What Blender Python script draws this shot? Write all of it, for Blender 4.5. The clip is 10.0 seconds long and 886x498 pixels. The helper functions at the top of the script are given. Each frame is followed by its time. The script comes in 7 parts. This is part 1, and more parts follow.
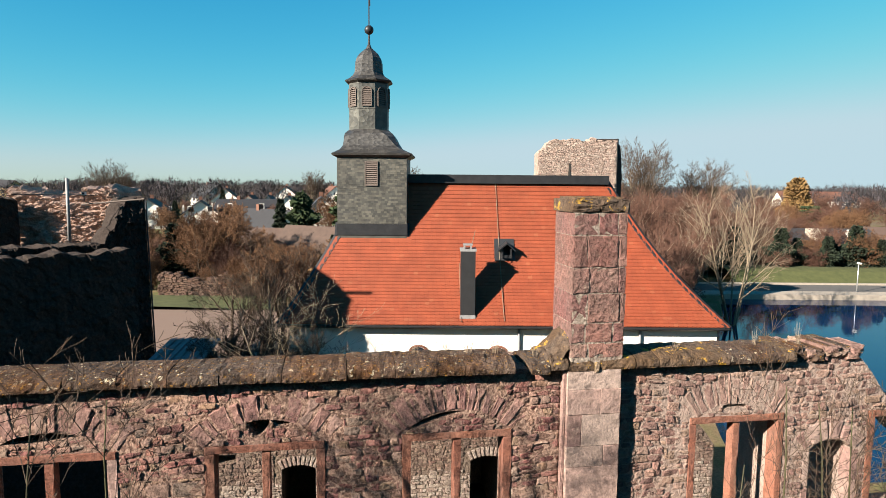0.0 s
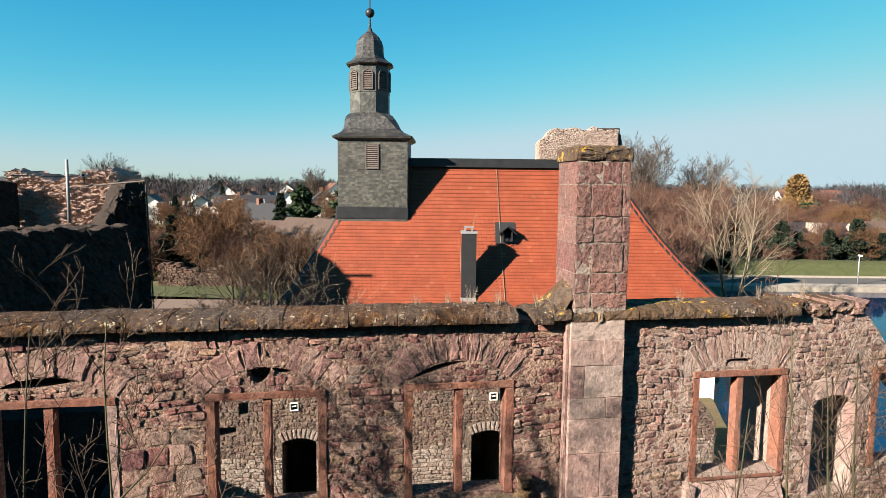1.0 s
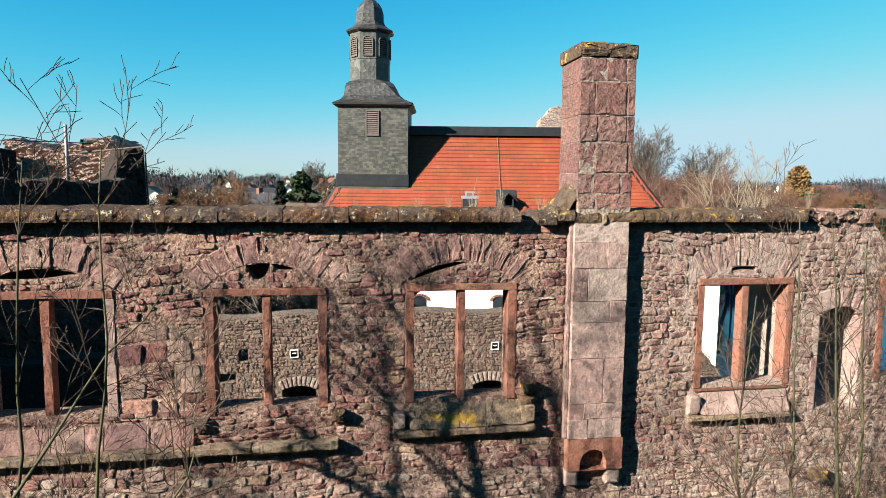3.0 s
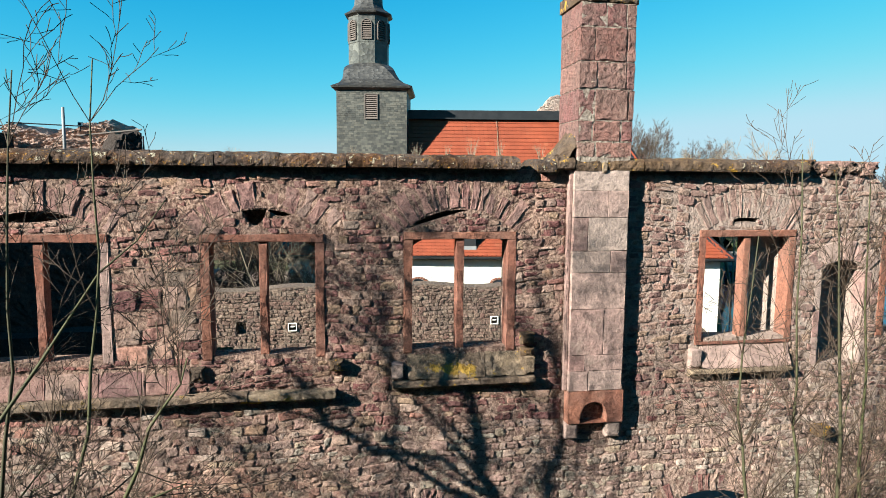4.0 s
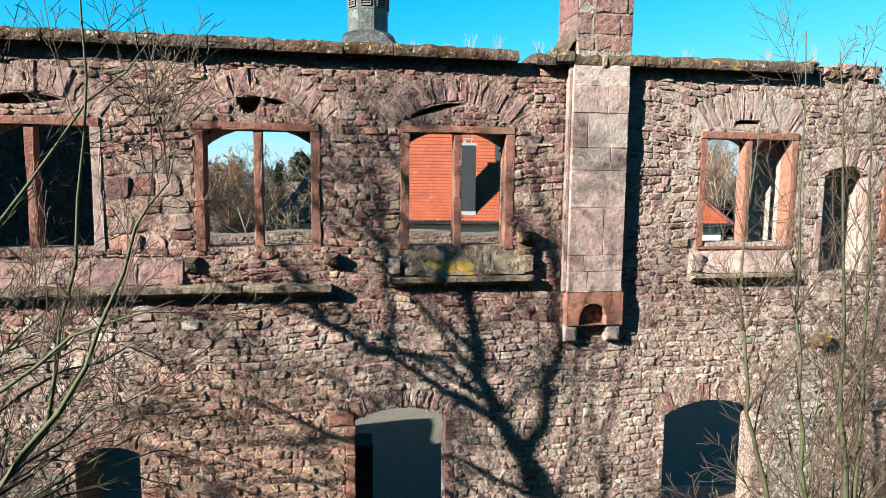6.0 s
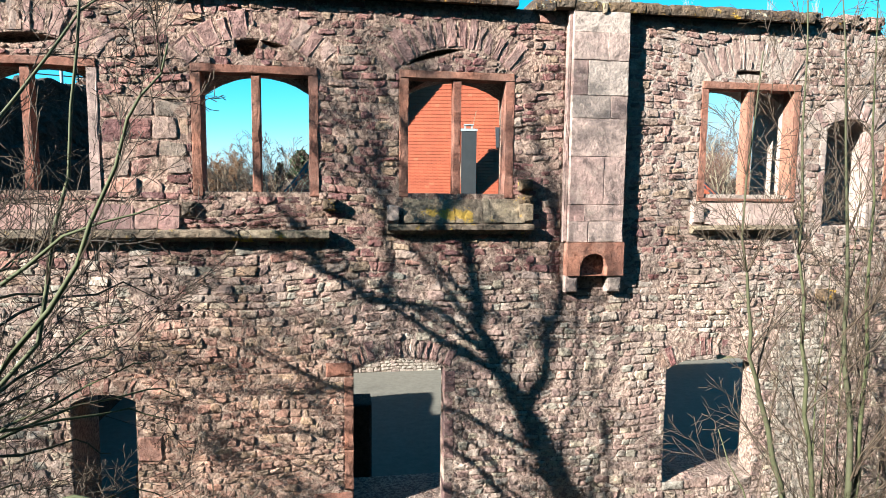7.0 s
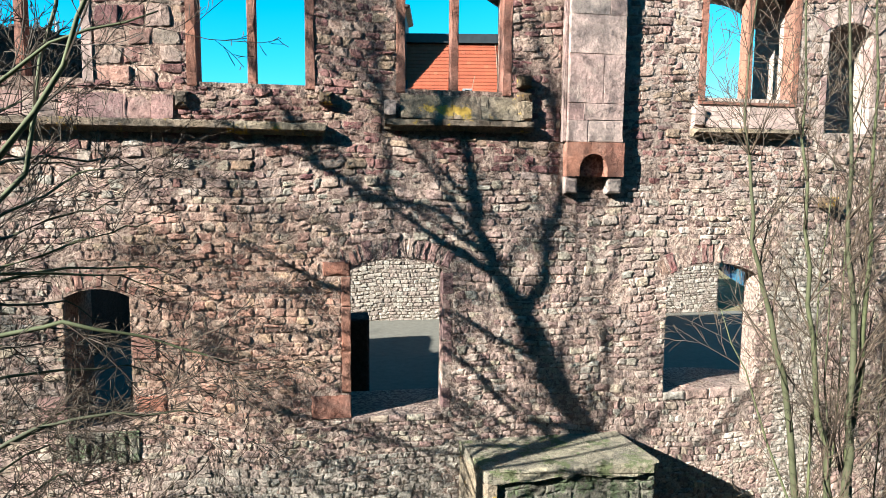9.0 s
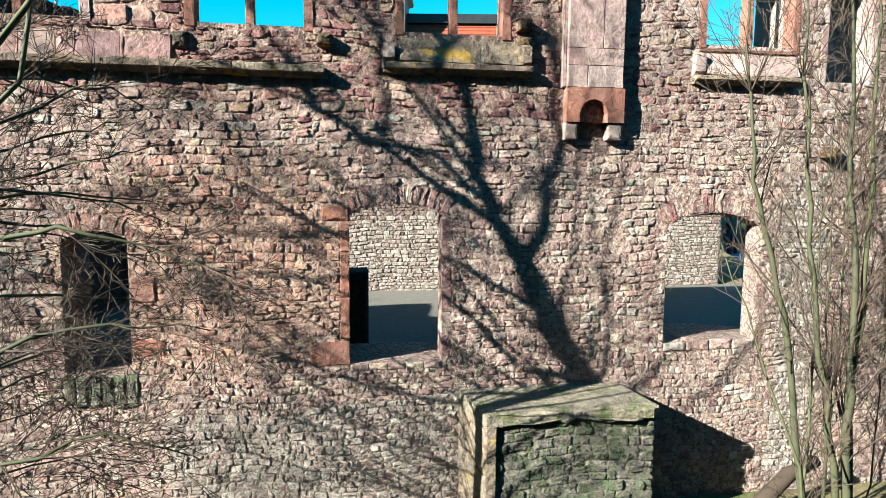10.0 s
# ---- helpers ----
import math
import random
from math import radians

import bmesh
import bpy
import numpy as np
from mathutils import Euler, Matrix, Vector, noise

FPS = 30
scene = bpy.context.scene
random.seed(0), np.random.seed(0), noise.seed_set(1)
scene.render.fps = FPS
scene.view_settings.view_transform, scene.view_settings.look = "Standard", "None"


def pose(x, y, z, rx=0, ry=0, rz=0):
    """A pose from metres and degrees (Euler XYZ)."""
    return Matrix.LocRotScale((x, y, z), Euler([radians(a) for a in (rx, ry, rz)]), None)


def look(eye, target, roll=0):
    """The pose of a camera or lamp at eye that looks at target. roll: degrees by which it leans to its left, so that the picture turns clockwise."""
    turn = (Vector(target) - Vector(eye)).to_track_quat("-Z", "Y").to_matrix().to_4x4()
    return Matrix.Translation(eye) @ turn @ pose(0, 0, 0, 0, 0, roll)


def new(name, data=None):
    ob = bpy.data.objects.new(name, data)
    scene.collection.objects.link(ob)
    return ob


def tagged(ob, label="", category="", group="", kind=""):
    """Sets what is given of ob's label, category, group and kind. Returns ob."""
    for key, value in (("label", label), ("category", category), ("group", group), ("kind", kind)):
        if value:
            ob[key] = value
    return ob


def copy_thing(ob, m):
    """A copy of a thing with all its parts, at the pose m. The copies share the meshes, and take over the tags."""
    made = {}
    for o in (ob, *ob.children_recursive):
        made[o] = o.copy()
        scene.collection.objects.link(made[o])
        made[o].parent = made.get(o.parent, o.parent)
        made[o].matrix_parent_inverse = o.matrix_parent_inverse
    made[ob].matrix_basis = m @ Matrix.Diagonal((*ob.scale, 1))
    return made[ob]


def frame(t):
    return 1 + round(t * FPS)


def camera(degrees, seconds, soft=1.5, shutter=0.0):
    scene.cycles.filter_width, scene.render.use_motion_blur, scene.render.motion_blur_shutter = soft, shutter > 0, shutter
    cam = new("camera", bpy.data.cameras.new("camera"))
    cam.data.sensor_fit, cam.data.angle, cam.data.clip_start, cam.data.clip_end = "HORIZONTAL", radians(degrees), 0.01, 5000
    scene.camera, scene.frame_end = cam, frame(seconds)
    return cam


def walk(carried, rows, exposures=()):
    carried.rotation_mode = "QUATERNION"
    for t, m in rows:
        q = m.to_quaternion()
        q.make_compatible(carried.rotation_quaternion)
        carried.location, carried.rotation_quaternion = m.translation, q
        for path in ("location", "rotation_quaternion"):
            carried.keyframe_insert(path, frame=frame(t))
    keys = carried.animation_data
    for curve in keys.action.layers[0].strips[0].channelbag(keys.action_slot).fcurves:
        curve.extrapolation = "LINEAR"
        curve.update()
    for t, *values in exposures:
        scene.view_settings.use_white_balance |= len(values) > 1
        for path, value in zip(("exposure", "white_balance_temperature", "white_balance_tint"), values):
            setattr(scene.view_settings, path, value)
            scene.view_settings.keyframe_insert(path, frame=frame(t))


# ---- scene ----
cam = camera(70.0, 10.0, 0.7)
PATH = [
    (0, (-1.299, 0.325, 9.751), (-0.973, 2.288, 9.549), 0.5),
    (0.5, (-1.318, 0.326, 9.43), (-0.992, 2.289, 9.225), 0.5),
    (1, (-1.326, 0.325, 9.099), (-1.0, 2.288, 8.894), 0.6),
    (1.5, (-1.334, 0.322, 8.79), (-1.008, 2.285, 8.582), 0.6),
    (2, (-1.34, 0.302, 8.472), (-1.014, 2.265, 8.264), 0.6),
    (2.5, (-1.339, 0.304, 8.153), (-1.014, 2.266, 7.943), 0.6),
    (4, (-1.315, 0.327, 7.168), (-0.988, 2.289, 6.956), 0.5),
    (4.5, (-1.302, 0.312, 6.843), (-0.974, 2.273, 6.629), 0.6),
    (5, (-1.294, 0.306, 6.521), (-0.966, 2.267, 6.306), 0.6),
    (5.5, (-1.291, 0.303, 6.203), (-0.963, 2.264, 5.984), 0.6),
    (7, (-1.246, 0.292, 5.129), (-0.922, 2.255, 4.93), 0.6),
    (7.5, (-1.249, 0.298, 4.827), (-0.921, 2.26, 4.623), 0.4),
    (8, (-1.249, 0.293, 4.517), (-0.92, 2.255, 4.313), 0.5),
    (8.5, (-1.235, 0.28, 4.191), (-0.908, 2.243, 3.99), 0.5),
    (9, (-1.225, 0.273, 3.862), (-0.898, 2.235, 3.659), 0.5),
    (9.5, (-1.204, 0.243, 3.517), (-0.883, 2.207, 3.315), 0.5),
    (10, (-1.202, 0.243, 3.224), (-0.878, 2.205, 3.009), 0.5),
]
walk(cam, [(t, look(eye, target, roll)) for t, eye, target, roll in PATH],
     [(0.0, 1.97, 6800, 13), (2.5, 2.05, 6480, 9.5), (4.5, 2.10, 6030, 2.5), (5.5, 2.23, 5900, 0.5), (7.0, 2.67, 5720, 0), (10.0, 2.70, 5620, -2)])

# ---- light: low winter sun over the left shoulder, clear sky ----
SUN = Vector((2.1, 1.0, -1.1)).normalized()
world = bpy.data.worlds.new("sky")
scene.world = world
world.use_nodes = True
_wn = world.node_tree
_bg = _wn.nodes["Background"]
_sky = _wn.nodes.new("ShaderNodeTexSky")
_sky.sky_type = "NISHITA"
_sky.sun_disc = False
_sky.sun_elevation = math.asin(-SUN.z)
_sky.sun_rotation = math.atan2(-SUN.x, -SUN.y)
_sky.air_density, _sky.dust_density, _sky.ozone_density = 1.0, 0.1, 1.0
# deep winter blue: red falls off faster than in the standard sky, away from the hazy horizon
_sep = _wn.nodes.new("ShaderNodeSeparateColor")
_com = _wn.nodes.new("ShaderNodeCombineColor")
_pow = _wn.nodes.new("ShaderNodeMath")
_pow.operation = "POWER"
_pow.inputs[1].default_value = 2.3
_wn.links.new(_sky.outputs["Color"], _sep.inputs["Color"])
_wn.links.new(_sep.outputs["Red"], _pow.inputs[0])
for _k, _most, _out, _name in ((0.043, 2.55, _pow.outputs[0], "Red"), (0.70, 3.6, _sep.outputs["Green"], "Green"), (0.94, 4.1, _sep.outputs["Blue"], "Blue")):
    _m = _wn.nodes.new("ShaderNodeMath")
    _m.operation = "MULTIPLY"
    _m.inputs[1].default_value = _k
    _wn.links.new(_out, _m.inputs[0])
    _cap = _wn.nodes.new("ShaderNodeMath")
    _cap.operation = "SMOOTH_MIN"
    _cap.inputs[1].default_value = _most
    _cap.inputs[2].default_value = _most * 0.8
    _wn.links.new(_m.outputs[0], _cap.inputs[0])
    _wn.links.new(_cap.outputs[0], _com.inputs[_name])
_wn.links.new(_com.outputs["Color"], _bg.inputs["Color"])
_bg.inputs["Strength"].default_value = 0.05
sun_data = bpy.data.lights.new("sun", "SUN")
sun_data.energy, sun_data.angle, sun_data.color = 5.0, radians(0.5), (1.0, 0.93, 0.82)
sun = new("sun", sun_data)
sun.matrix_world = look((-20, -12, 14), Vector((-20, -12, 14)) + SUN)

# ---- materials ----
def nodes_of(name, rough=0.9, metal=0.0, spec=0.3):
    m = bpy.data.materials.new(name)
    m.use_nodes = True
    b = m.node_tree.nodes["Principled BSDF"]
    b.inputs["Roughness"].default_value, b.inputs["Metallic"].default_value = rough, metal
    b.inputs["Specular IOR Level"].default_value = spec
    return m, m.node_tree, b


def nd(t, kind, **sets):
    n = t.nodes.new(kind)
    for k, v in sets.items():
        n.inputs[k].default_value = v
    return n


def where(t):
    return t.nodes.new("ShaderNodeNewGeometry").outputs["Position"]


def noise_of(t, scale, detail=4.0, rough=0.6, vec=None):
    n = nd(t, "ShaderNodeTexNoise", Scale=scale, Detail=detail, Roughness=rough)
    t.links.new(vec or where(t), n.inputs["Vector"])
    return n.outputs["Fac"]


def ramp(t, fac, stops):
    r = t.nodes.new("ShaderNodeValToRGB")
    while len(r.color_ramp.elements) < len(stops):
        r.color_ramp.elements.new(0.5)
    for e, (p, c) in zip(r.color_ramp.elements, stops):
        e.position, e.color = p, (*c, 1) if len(c) == 3 else c
    t.links.new(fac, r.inputs["Fac"])
    return r.outputs["Color"]


def mixc(t, fac, a, b, blend="MIX"):
    m = t.nodes.new("ShaderNodeMix")
    m.data_type, m.blend_type = "RGBA", blend
    for sock, v in ((m.inputs[0], fac), (m.inputs[6], a), (m.inputs[7], b)):
        if isinstance(v, (int, float)):
            sock.default_value = v
        elif isinstance(v, tuple):
            sock.default_value = (*v, 1)
        else:
            t.links.new(v, sock)
    return m.outputs[2]


def calc(t, op, a, b=0.0):
    m = t.nodes.new("ShaderNodeMath")
    m.operation = op
    for sock, v in zip(m.inputs, (a, b)):
        if isinstance(v, (int, float)):
            sock.default_value = v
        else:
            t.links.new(v, sock)
    return m.outputs[0]


def bump(t, b, height, strength=0.5, dist=0.02):
    n = nd(t, "ShaderNodeBump", Strength=strength, Distance=dist)
    t.links.new(height, n.inputs["Height"])
    t.links.new(n.outputs["Normal"], b.inputs["Normal"])


def own_random(t):
    """A value of its own for each loose piece, whether an object or an island of a joined mesh."""
    o = t.nodes.new("ShaderNodeObjectInfo").outputs["Random"]
    i = t.nodes.new("ShaderNodeNewGeometry").outputs["Random Per Island"]
    return calc(t, "FRACT", calc(t, "ADD", o, i))


STONE = 0.41


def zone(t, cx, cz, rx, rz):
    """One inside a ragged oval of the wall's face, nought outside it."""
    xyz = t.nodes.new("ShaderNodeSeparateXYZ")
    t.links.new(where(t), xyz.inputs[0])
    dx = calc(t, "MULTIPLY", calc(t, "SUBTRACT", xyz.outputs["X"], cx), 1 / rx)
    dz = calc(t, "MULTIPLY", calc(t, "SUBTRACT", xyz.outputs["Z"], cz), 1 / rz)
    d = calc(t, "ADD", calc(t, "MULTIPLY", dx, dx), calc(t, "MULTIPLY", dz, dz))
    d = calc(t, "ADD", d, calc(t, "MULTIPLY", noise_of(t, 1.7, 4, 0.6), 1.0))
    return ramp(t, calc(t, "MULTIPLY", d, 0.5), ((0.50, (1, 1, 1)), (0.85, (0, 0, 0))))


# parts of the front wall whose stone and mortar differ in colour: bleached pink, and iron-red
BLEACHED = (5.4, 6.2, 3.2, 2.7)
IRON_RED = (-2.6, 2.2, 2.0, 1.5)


def stone_mat(name, stops, grain=34.0, lichen=None, lichen_at=0.62, soot=0.35, bumpy=0.7, lichen_scale=5.5, second=None, smear=0.0, mottle=0.45, zoned=False):
    """Weathered stone: a tone of its own for each piece, blotches, fine grain, lichen."""
    m, t, b = nodes_of(name, 0.92, 0, 0.15)
    col = ramp(t, own_random(t), tuple((p, tuple(STONE * c for c in q)) for p, q in stops))
    blot = noise_of(t, 2.2, 5, 0.65)
    fine = noise_of(t, grain, 8, 0.8)
    mid = noise_of(t, 13.0, 4, 0.65)
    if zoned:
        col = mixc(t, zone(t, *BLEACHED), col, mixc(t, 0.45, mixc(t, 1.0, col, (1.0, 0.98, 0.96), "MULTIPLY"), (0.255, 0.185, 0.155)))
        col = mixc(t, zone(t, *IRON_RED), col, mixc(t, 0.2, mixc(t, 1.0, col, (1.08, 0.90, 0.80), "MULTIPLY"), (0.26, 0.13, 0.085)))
    col = mixc(t, ramp(t, blot, ((0.38, (soot,) * 3), (0.62, (0, 0, 0)))), col, (0.085, 0.07, 0.062))
    col = mixc(t, 0.6, col, ramp(t, fine, ((0.34, (0.32, 0.30, 0.29)), (0.5, (1.0, 1.0, 1.0)), (0.68, (1.6, 1.56, 1.5)))), "MULTIPLY")
    col = mixc(t, mottle, col, ramp(t, mid, ((0.36, (0.34, 0.32, 0.32)), (0.5, (1.0, 1.0, 1.0)), (0.66, (1.65, 1.62, 1.58)))), "MULTIPLY")
    if smear:
        f = noise_of(t, 7.0, 6, 0.7)
        col = mixc(t, ramp(t, f, ((0.54, (0, 0, 0)), (0.66, (smear,) * 3))), col, (0.25, 0.19, 0.155))
    if second:
        f = noise_of(t, lichen_scale * 1.7, 6, 0.75)
        col = mixc(t, ramp(t, f, ((0.57, (0, 0, 0)), (0.63, (0.9, 0.9, 0.9)))), col, second)
    if lichen:
        f = noise_of(t, lichen_scale, 6, 0.72)
        col = mixc(t, ramp(t, f, ((lichen_at, (0, 0, 0)), (lichen_at + 0.05, (0.9, 0.9, 0.9)))), col, lichen)
    t.links.new(col, b.inputs["Base Color"])
    h = calc(t, "ADD", calc(t, "MULTIPLY", fine, 0.4), mid)
    bump(t, b, h, min(1.0, bumpy * 1.25), 0.075)
    return m


RUBBLE = ((0.0, (0.25, 0.10, 0.095)), (0.10, (0.60, 0.29, 0.24)), (0.22, (0.38, 0.155, 0.145)), (0.34, (0.72, 0.48, 0.37)), (0.45, (0.47, 0.20, 0.175)), (0.55, (0.30, 0.13, 0.13)),
          (0.66, (0.72, 0.47, 0.31)), (0.76, (0.42, 0.31, 0.255)), (0.85, (0.66, 0.31, 0.235)), (0.93, (0.84, 0.59, 0.47)), (1.0, (0.21, 0.09, 0.09)))
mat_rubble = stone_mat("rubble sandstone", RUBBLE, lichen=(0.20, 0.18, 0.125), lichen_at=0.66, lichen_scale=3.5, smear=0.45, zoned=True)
mat_pale = stone_mat("pale rubble", ((0, (0.68, 0.56, 0.46)), (0.3, (0.50, 0.37, 0.31)), (0.6, (0.78, 0.66, 0.55)), (1, (0.56, 0.40, 0.335))), soot=0.2, smear=0.6)
mat_back = stone_mat("tan rubble of the rear wall", ((0, (0.48, 0.33, 0.25)), (0.3, (0.30, 0.19, 0.15)), (0.6, (0.56, 0.41, 0.31)), (0.8, (0.36, 0.21, 0.17)), (1, (0.44, 0.31, 0.24))), soot=0.5, smear=0.25)
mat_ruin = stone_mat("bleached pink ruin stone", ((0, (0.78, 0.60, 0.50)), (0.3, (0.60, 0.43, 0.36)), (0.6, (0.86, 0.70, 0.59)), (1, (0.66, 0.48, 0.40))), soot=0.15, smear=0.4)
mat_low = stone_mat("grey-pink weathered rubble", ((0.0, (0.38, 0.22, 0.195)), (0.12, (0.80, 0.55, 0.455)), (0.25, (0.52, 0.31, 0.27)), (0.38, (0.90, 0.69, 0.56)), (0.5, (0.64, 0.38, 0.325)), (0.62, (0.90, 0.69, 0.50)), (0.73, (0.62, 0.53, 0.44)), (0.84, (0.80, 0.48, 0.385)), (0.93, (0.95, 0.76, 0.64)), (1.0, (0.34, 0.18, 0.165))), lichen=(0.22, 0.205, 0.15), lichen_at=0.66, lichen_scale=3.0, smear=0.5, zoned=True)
mat_red = stone_mat("dressed red sandstone", ((0, (0.46, 0.18, 0.115)), (0.5, (0.50, 0.215, 0.14)), (1, (0.40, 0.155, 0.105))), soot=0.4, bumpy=0.35, mottle=0.3)
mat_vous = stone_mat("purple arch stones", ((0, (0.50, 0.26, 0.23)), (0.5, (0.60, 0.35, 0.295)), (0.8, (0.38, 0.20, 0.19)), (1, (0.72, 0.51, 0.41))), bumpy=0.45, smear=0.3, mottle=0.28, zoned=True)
mat_pier = stone_mat("pier ashlar", ((0, (0.46, 0.21, 0.175)), (0.4, (0.54, 0.30, 0.245)), (0.7, (0.40, 0.18, 0.165)), (1, (0.58, 0.37, 0.30))), lichen=(0.42, 0.33, 0.25), lichen_at=0.64, soot=0.45, bumpy=0.8, smear=0.3)
mat_render = stone_mat("limewashed ashlar", ((0, (0.72, 0.49, 0.42)), (0.35, (0.80, 0.62, 0.53)), (0.6, (0.58, 0.34, 0.30)), (0.8, (0.74, 0.55, 0.47)), (1, (0.66, 0.44, 0.38))), soot=0.42, bumpy=0.3, smear=0.55, mottle=0.35)
mat_cope = stone_mat("mossy coping stone", ((0, (0.130, 0.062, 0.032)), (0.5, (0.19, 0.092, 0.045)), (1, (0.09, 0.050, 0.029))), lichen=(0.42, 0.37, 0.27), lichen_at=0.60, lichen_scale=12.0, second=(0.24, 0.12, 0.02), soot=0.6, bumpy=0.7)
mat_cope_gold = stone_mat("golden lichen coping", ((0, (0.27, 0.16, 0.08)), (0.5, (0.21, 0.13, 0.075)), (1, (0.17, 0.11, 0.07))), lichen=(0.44, 0.25, 0.03), lichen_at=0.57, lichen_scale=4.5, soot=0.5, bumpy=0.7)
mat_sill = stone_mat("lichened sill stone", ((0, (0.46, 0.33, 0.22)), (0.5, (0.54, 0.40, 0.27)), (1, (0.38, 0.26, 0.18))), lichen=(0.36, 0.215, 0.035), lichen_at=0.575, lichen_scale=3.0, soot=0.5)
mat_buttress = stone_mat("mossy buttress rubble", ((0, (0.30, 0.26, 0.19)), (0.4, (0.42, 0.36, 0.27)), (0.7, (0.26, 0.24, 0.17)), (1, (0.48, 0.40, 0.32))), lichen=(0.075, 0.085, 0.045), lichen_at=0.50, soot=0.5, bumpy=0.9)
mat_cap = stone_mat("mossy cap slab", ((0, (0.44, 0.35, 0.24)), (1, (0.54, 0.44, 0.31))), lichen=(0.085, 0.09, 0.04), lichen_at=0.53, lichen_scale=3.5, soot=0.6)
# near-black rubble: the shade on these walls is put into the colour
mat_shaded = stone_mat("rubble with shade in its colour", ((0, (0.055, 0.042, 0.036)), (0.5, (0.08, 0.058, 0.048)), (1, (0.05, 0.04, 0.036))), lichen=(0.16, 0.12, 0.085), lichen_at=0.66, soot=0.1)
# the same tower's stone, lightened towards its sunlit tone
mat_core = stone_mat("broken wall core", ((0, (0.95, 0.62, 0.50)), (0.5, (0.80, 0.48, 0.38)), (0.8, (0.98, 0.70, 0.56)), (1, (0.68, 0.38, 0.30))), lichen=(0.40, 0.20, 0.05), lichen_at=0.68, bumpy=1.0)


def mortar(name, a, b_, scale=18.0, low=None):
    m, t, b = nodes_of(name, 0.95, 0, 0.1)
    f = noise_of(t, scale, 4, 0.65)
    g = noise_of(t, 1.1, 5, 0.6)
    c = mixc(t, ramp(t, f, ((0.42, (0, 0, 0)), (0.58, (1, 1, 1)))), tuple(0.42 * k for k in a), tuple(0.42 * k for k in b_))
    c = mixc(t, ramp(t, g, ((0.4, (0.45,) * 3), (0.62, (0, 0, 0)))), c, (0.10, 0.075, 0.065))
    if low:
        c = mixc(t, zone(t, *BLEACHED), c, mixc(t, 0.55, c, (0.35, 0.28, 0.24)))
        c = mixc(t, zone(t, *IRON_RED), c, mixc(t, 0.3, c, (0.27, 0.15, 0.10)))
    if low:
        xyz = t.nodes.new("ShaderNodeSeparateXYZ")
        t.links.new(where(t), xyz.inputs[0])
        height = calc(t, "ADD", xyz.outputs["Z"], calc(t, "MULTIPLY", noise_of(t, 0.9, 4, 0.6), 1.6))
        c = mixc(t, ramp(t, calc(t, "MULTIPLY", height, 0.1), ((0.40, (1, 1, 1)), (0.55, (0, 0, 0)))), c, mixc(t, 1.0, c, low, "MULTIPLY"))
    t.links.new(c, b.inputs["Base Color"])
    bump(t, b, f, 1.0, 0.06)
    return m


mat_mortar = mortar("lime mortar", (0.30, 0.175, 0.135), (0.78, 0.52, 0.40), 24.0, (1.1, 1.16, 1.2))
mat_mortar_back = mortar("tan lime mortar", (0.22, 0.16, 0.12), (0.42, 0.32, 0.245))
mat_mortar_pale = mortar("pale lime mortar", (0.40, 0.32, 0.255), (0.68, 0.57, 0.47))


def plain(name, a, b_, scale=6.0, rough=0.8, metal=0.0, strength=0.25, spec=0.3, detail=5):
    m, t, b = nodes_of(name, rough, metal, spec)
    f = noise_of(t, scale, detail, 0.65)
    t.links.new(mixc(t, ramp(t, f, ((0.3, (0, 0, 0)), (0.7, (1, 1, 1)))), a, b_), b.inputs["Base Color"])
    bump(t, b, f, strength, 0.01)
    return m


def varied(name, stops, scale=5.0, rough=0.8, spec=0.3, amount=0.5, strength=0.2):
    m, t, b = nodes_of(name, rough, 0, spec)
    f = noise_of(t, scale, 5, 0.65)
    c = mixc(t, amount, ramp(t, own_random(t), tuple((p, tuple(0.46 * k for k in q)) for p, q in stops)), ramp(t, f, ((0.3, (0.55,) * 3), (0.7, (1.25,) * 3))), "MULTIPLY")
    t.links.new(c, b.inputs["Base Color"])
    bump(t, b, f, strength, 0.01)
    return m


mat_tile = varied("red roof tiles", ((0, (0.385, 0.082, 0.033)), (0.5, (0.41, 0.090, 0.037)), (0.95, (0.37, 0.076, 0.031)), (1, (0.46, 0.13, 0.06))), 1.5, 0.7, 0.3)
mat_slate = varied("grey slate", ((0, (0.055, 0.057, 0.050)), (0.35, (0.085, 0.085, 0.072)), (0.75, (0.135, 0.128, 0.105)), (1, (0.16, 0.15, 0.12))), 1.6, 0.6, 0.35, 1.0)
def slate_mat(name, stops, rows=8.5):
    m, t, b = nodes_of(name, 0.5, 0, 0.5)
    mp = nd(t, "ShaderNodeMapping", Scale=(5.0, 5.0, rows))
    t.links.new(where(t), mp.inputs["Vector"])
    v = nd(t, "ShaderNodeTexVoronoi", Scale=1.0, Randomness=0.75)
    t.links.new(mp.outputs["Vector"], v.inputs["Vector"])
    xyz = t.nodes.new("ShaderNodeSeparateColor")
    t.links.new(v.outputs["Color"], xyz.inputs["Color"])
    big = noise_of(t, 1.3, 4, 0.6)
    c = mixc(t, 0.6, ramp(t, xyz.outputs["Red"], stops), ramp(t, big, ((0.35, (0.5,) * 3), (0.65, (1.3,) * 3))), "MULTIPLY")
    t.links.new(c, b.inputs["Base Color"])
    bump(t, b, calc(t, "ADD", calc(t, "MULTIPLY", v.outputs["Distance"], 0.6), xyz.outputs["Green"]), 0.8, 0.03)
    return m


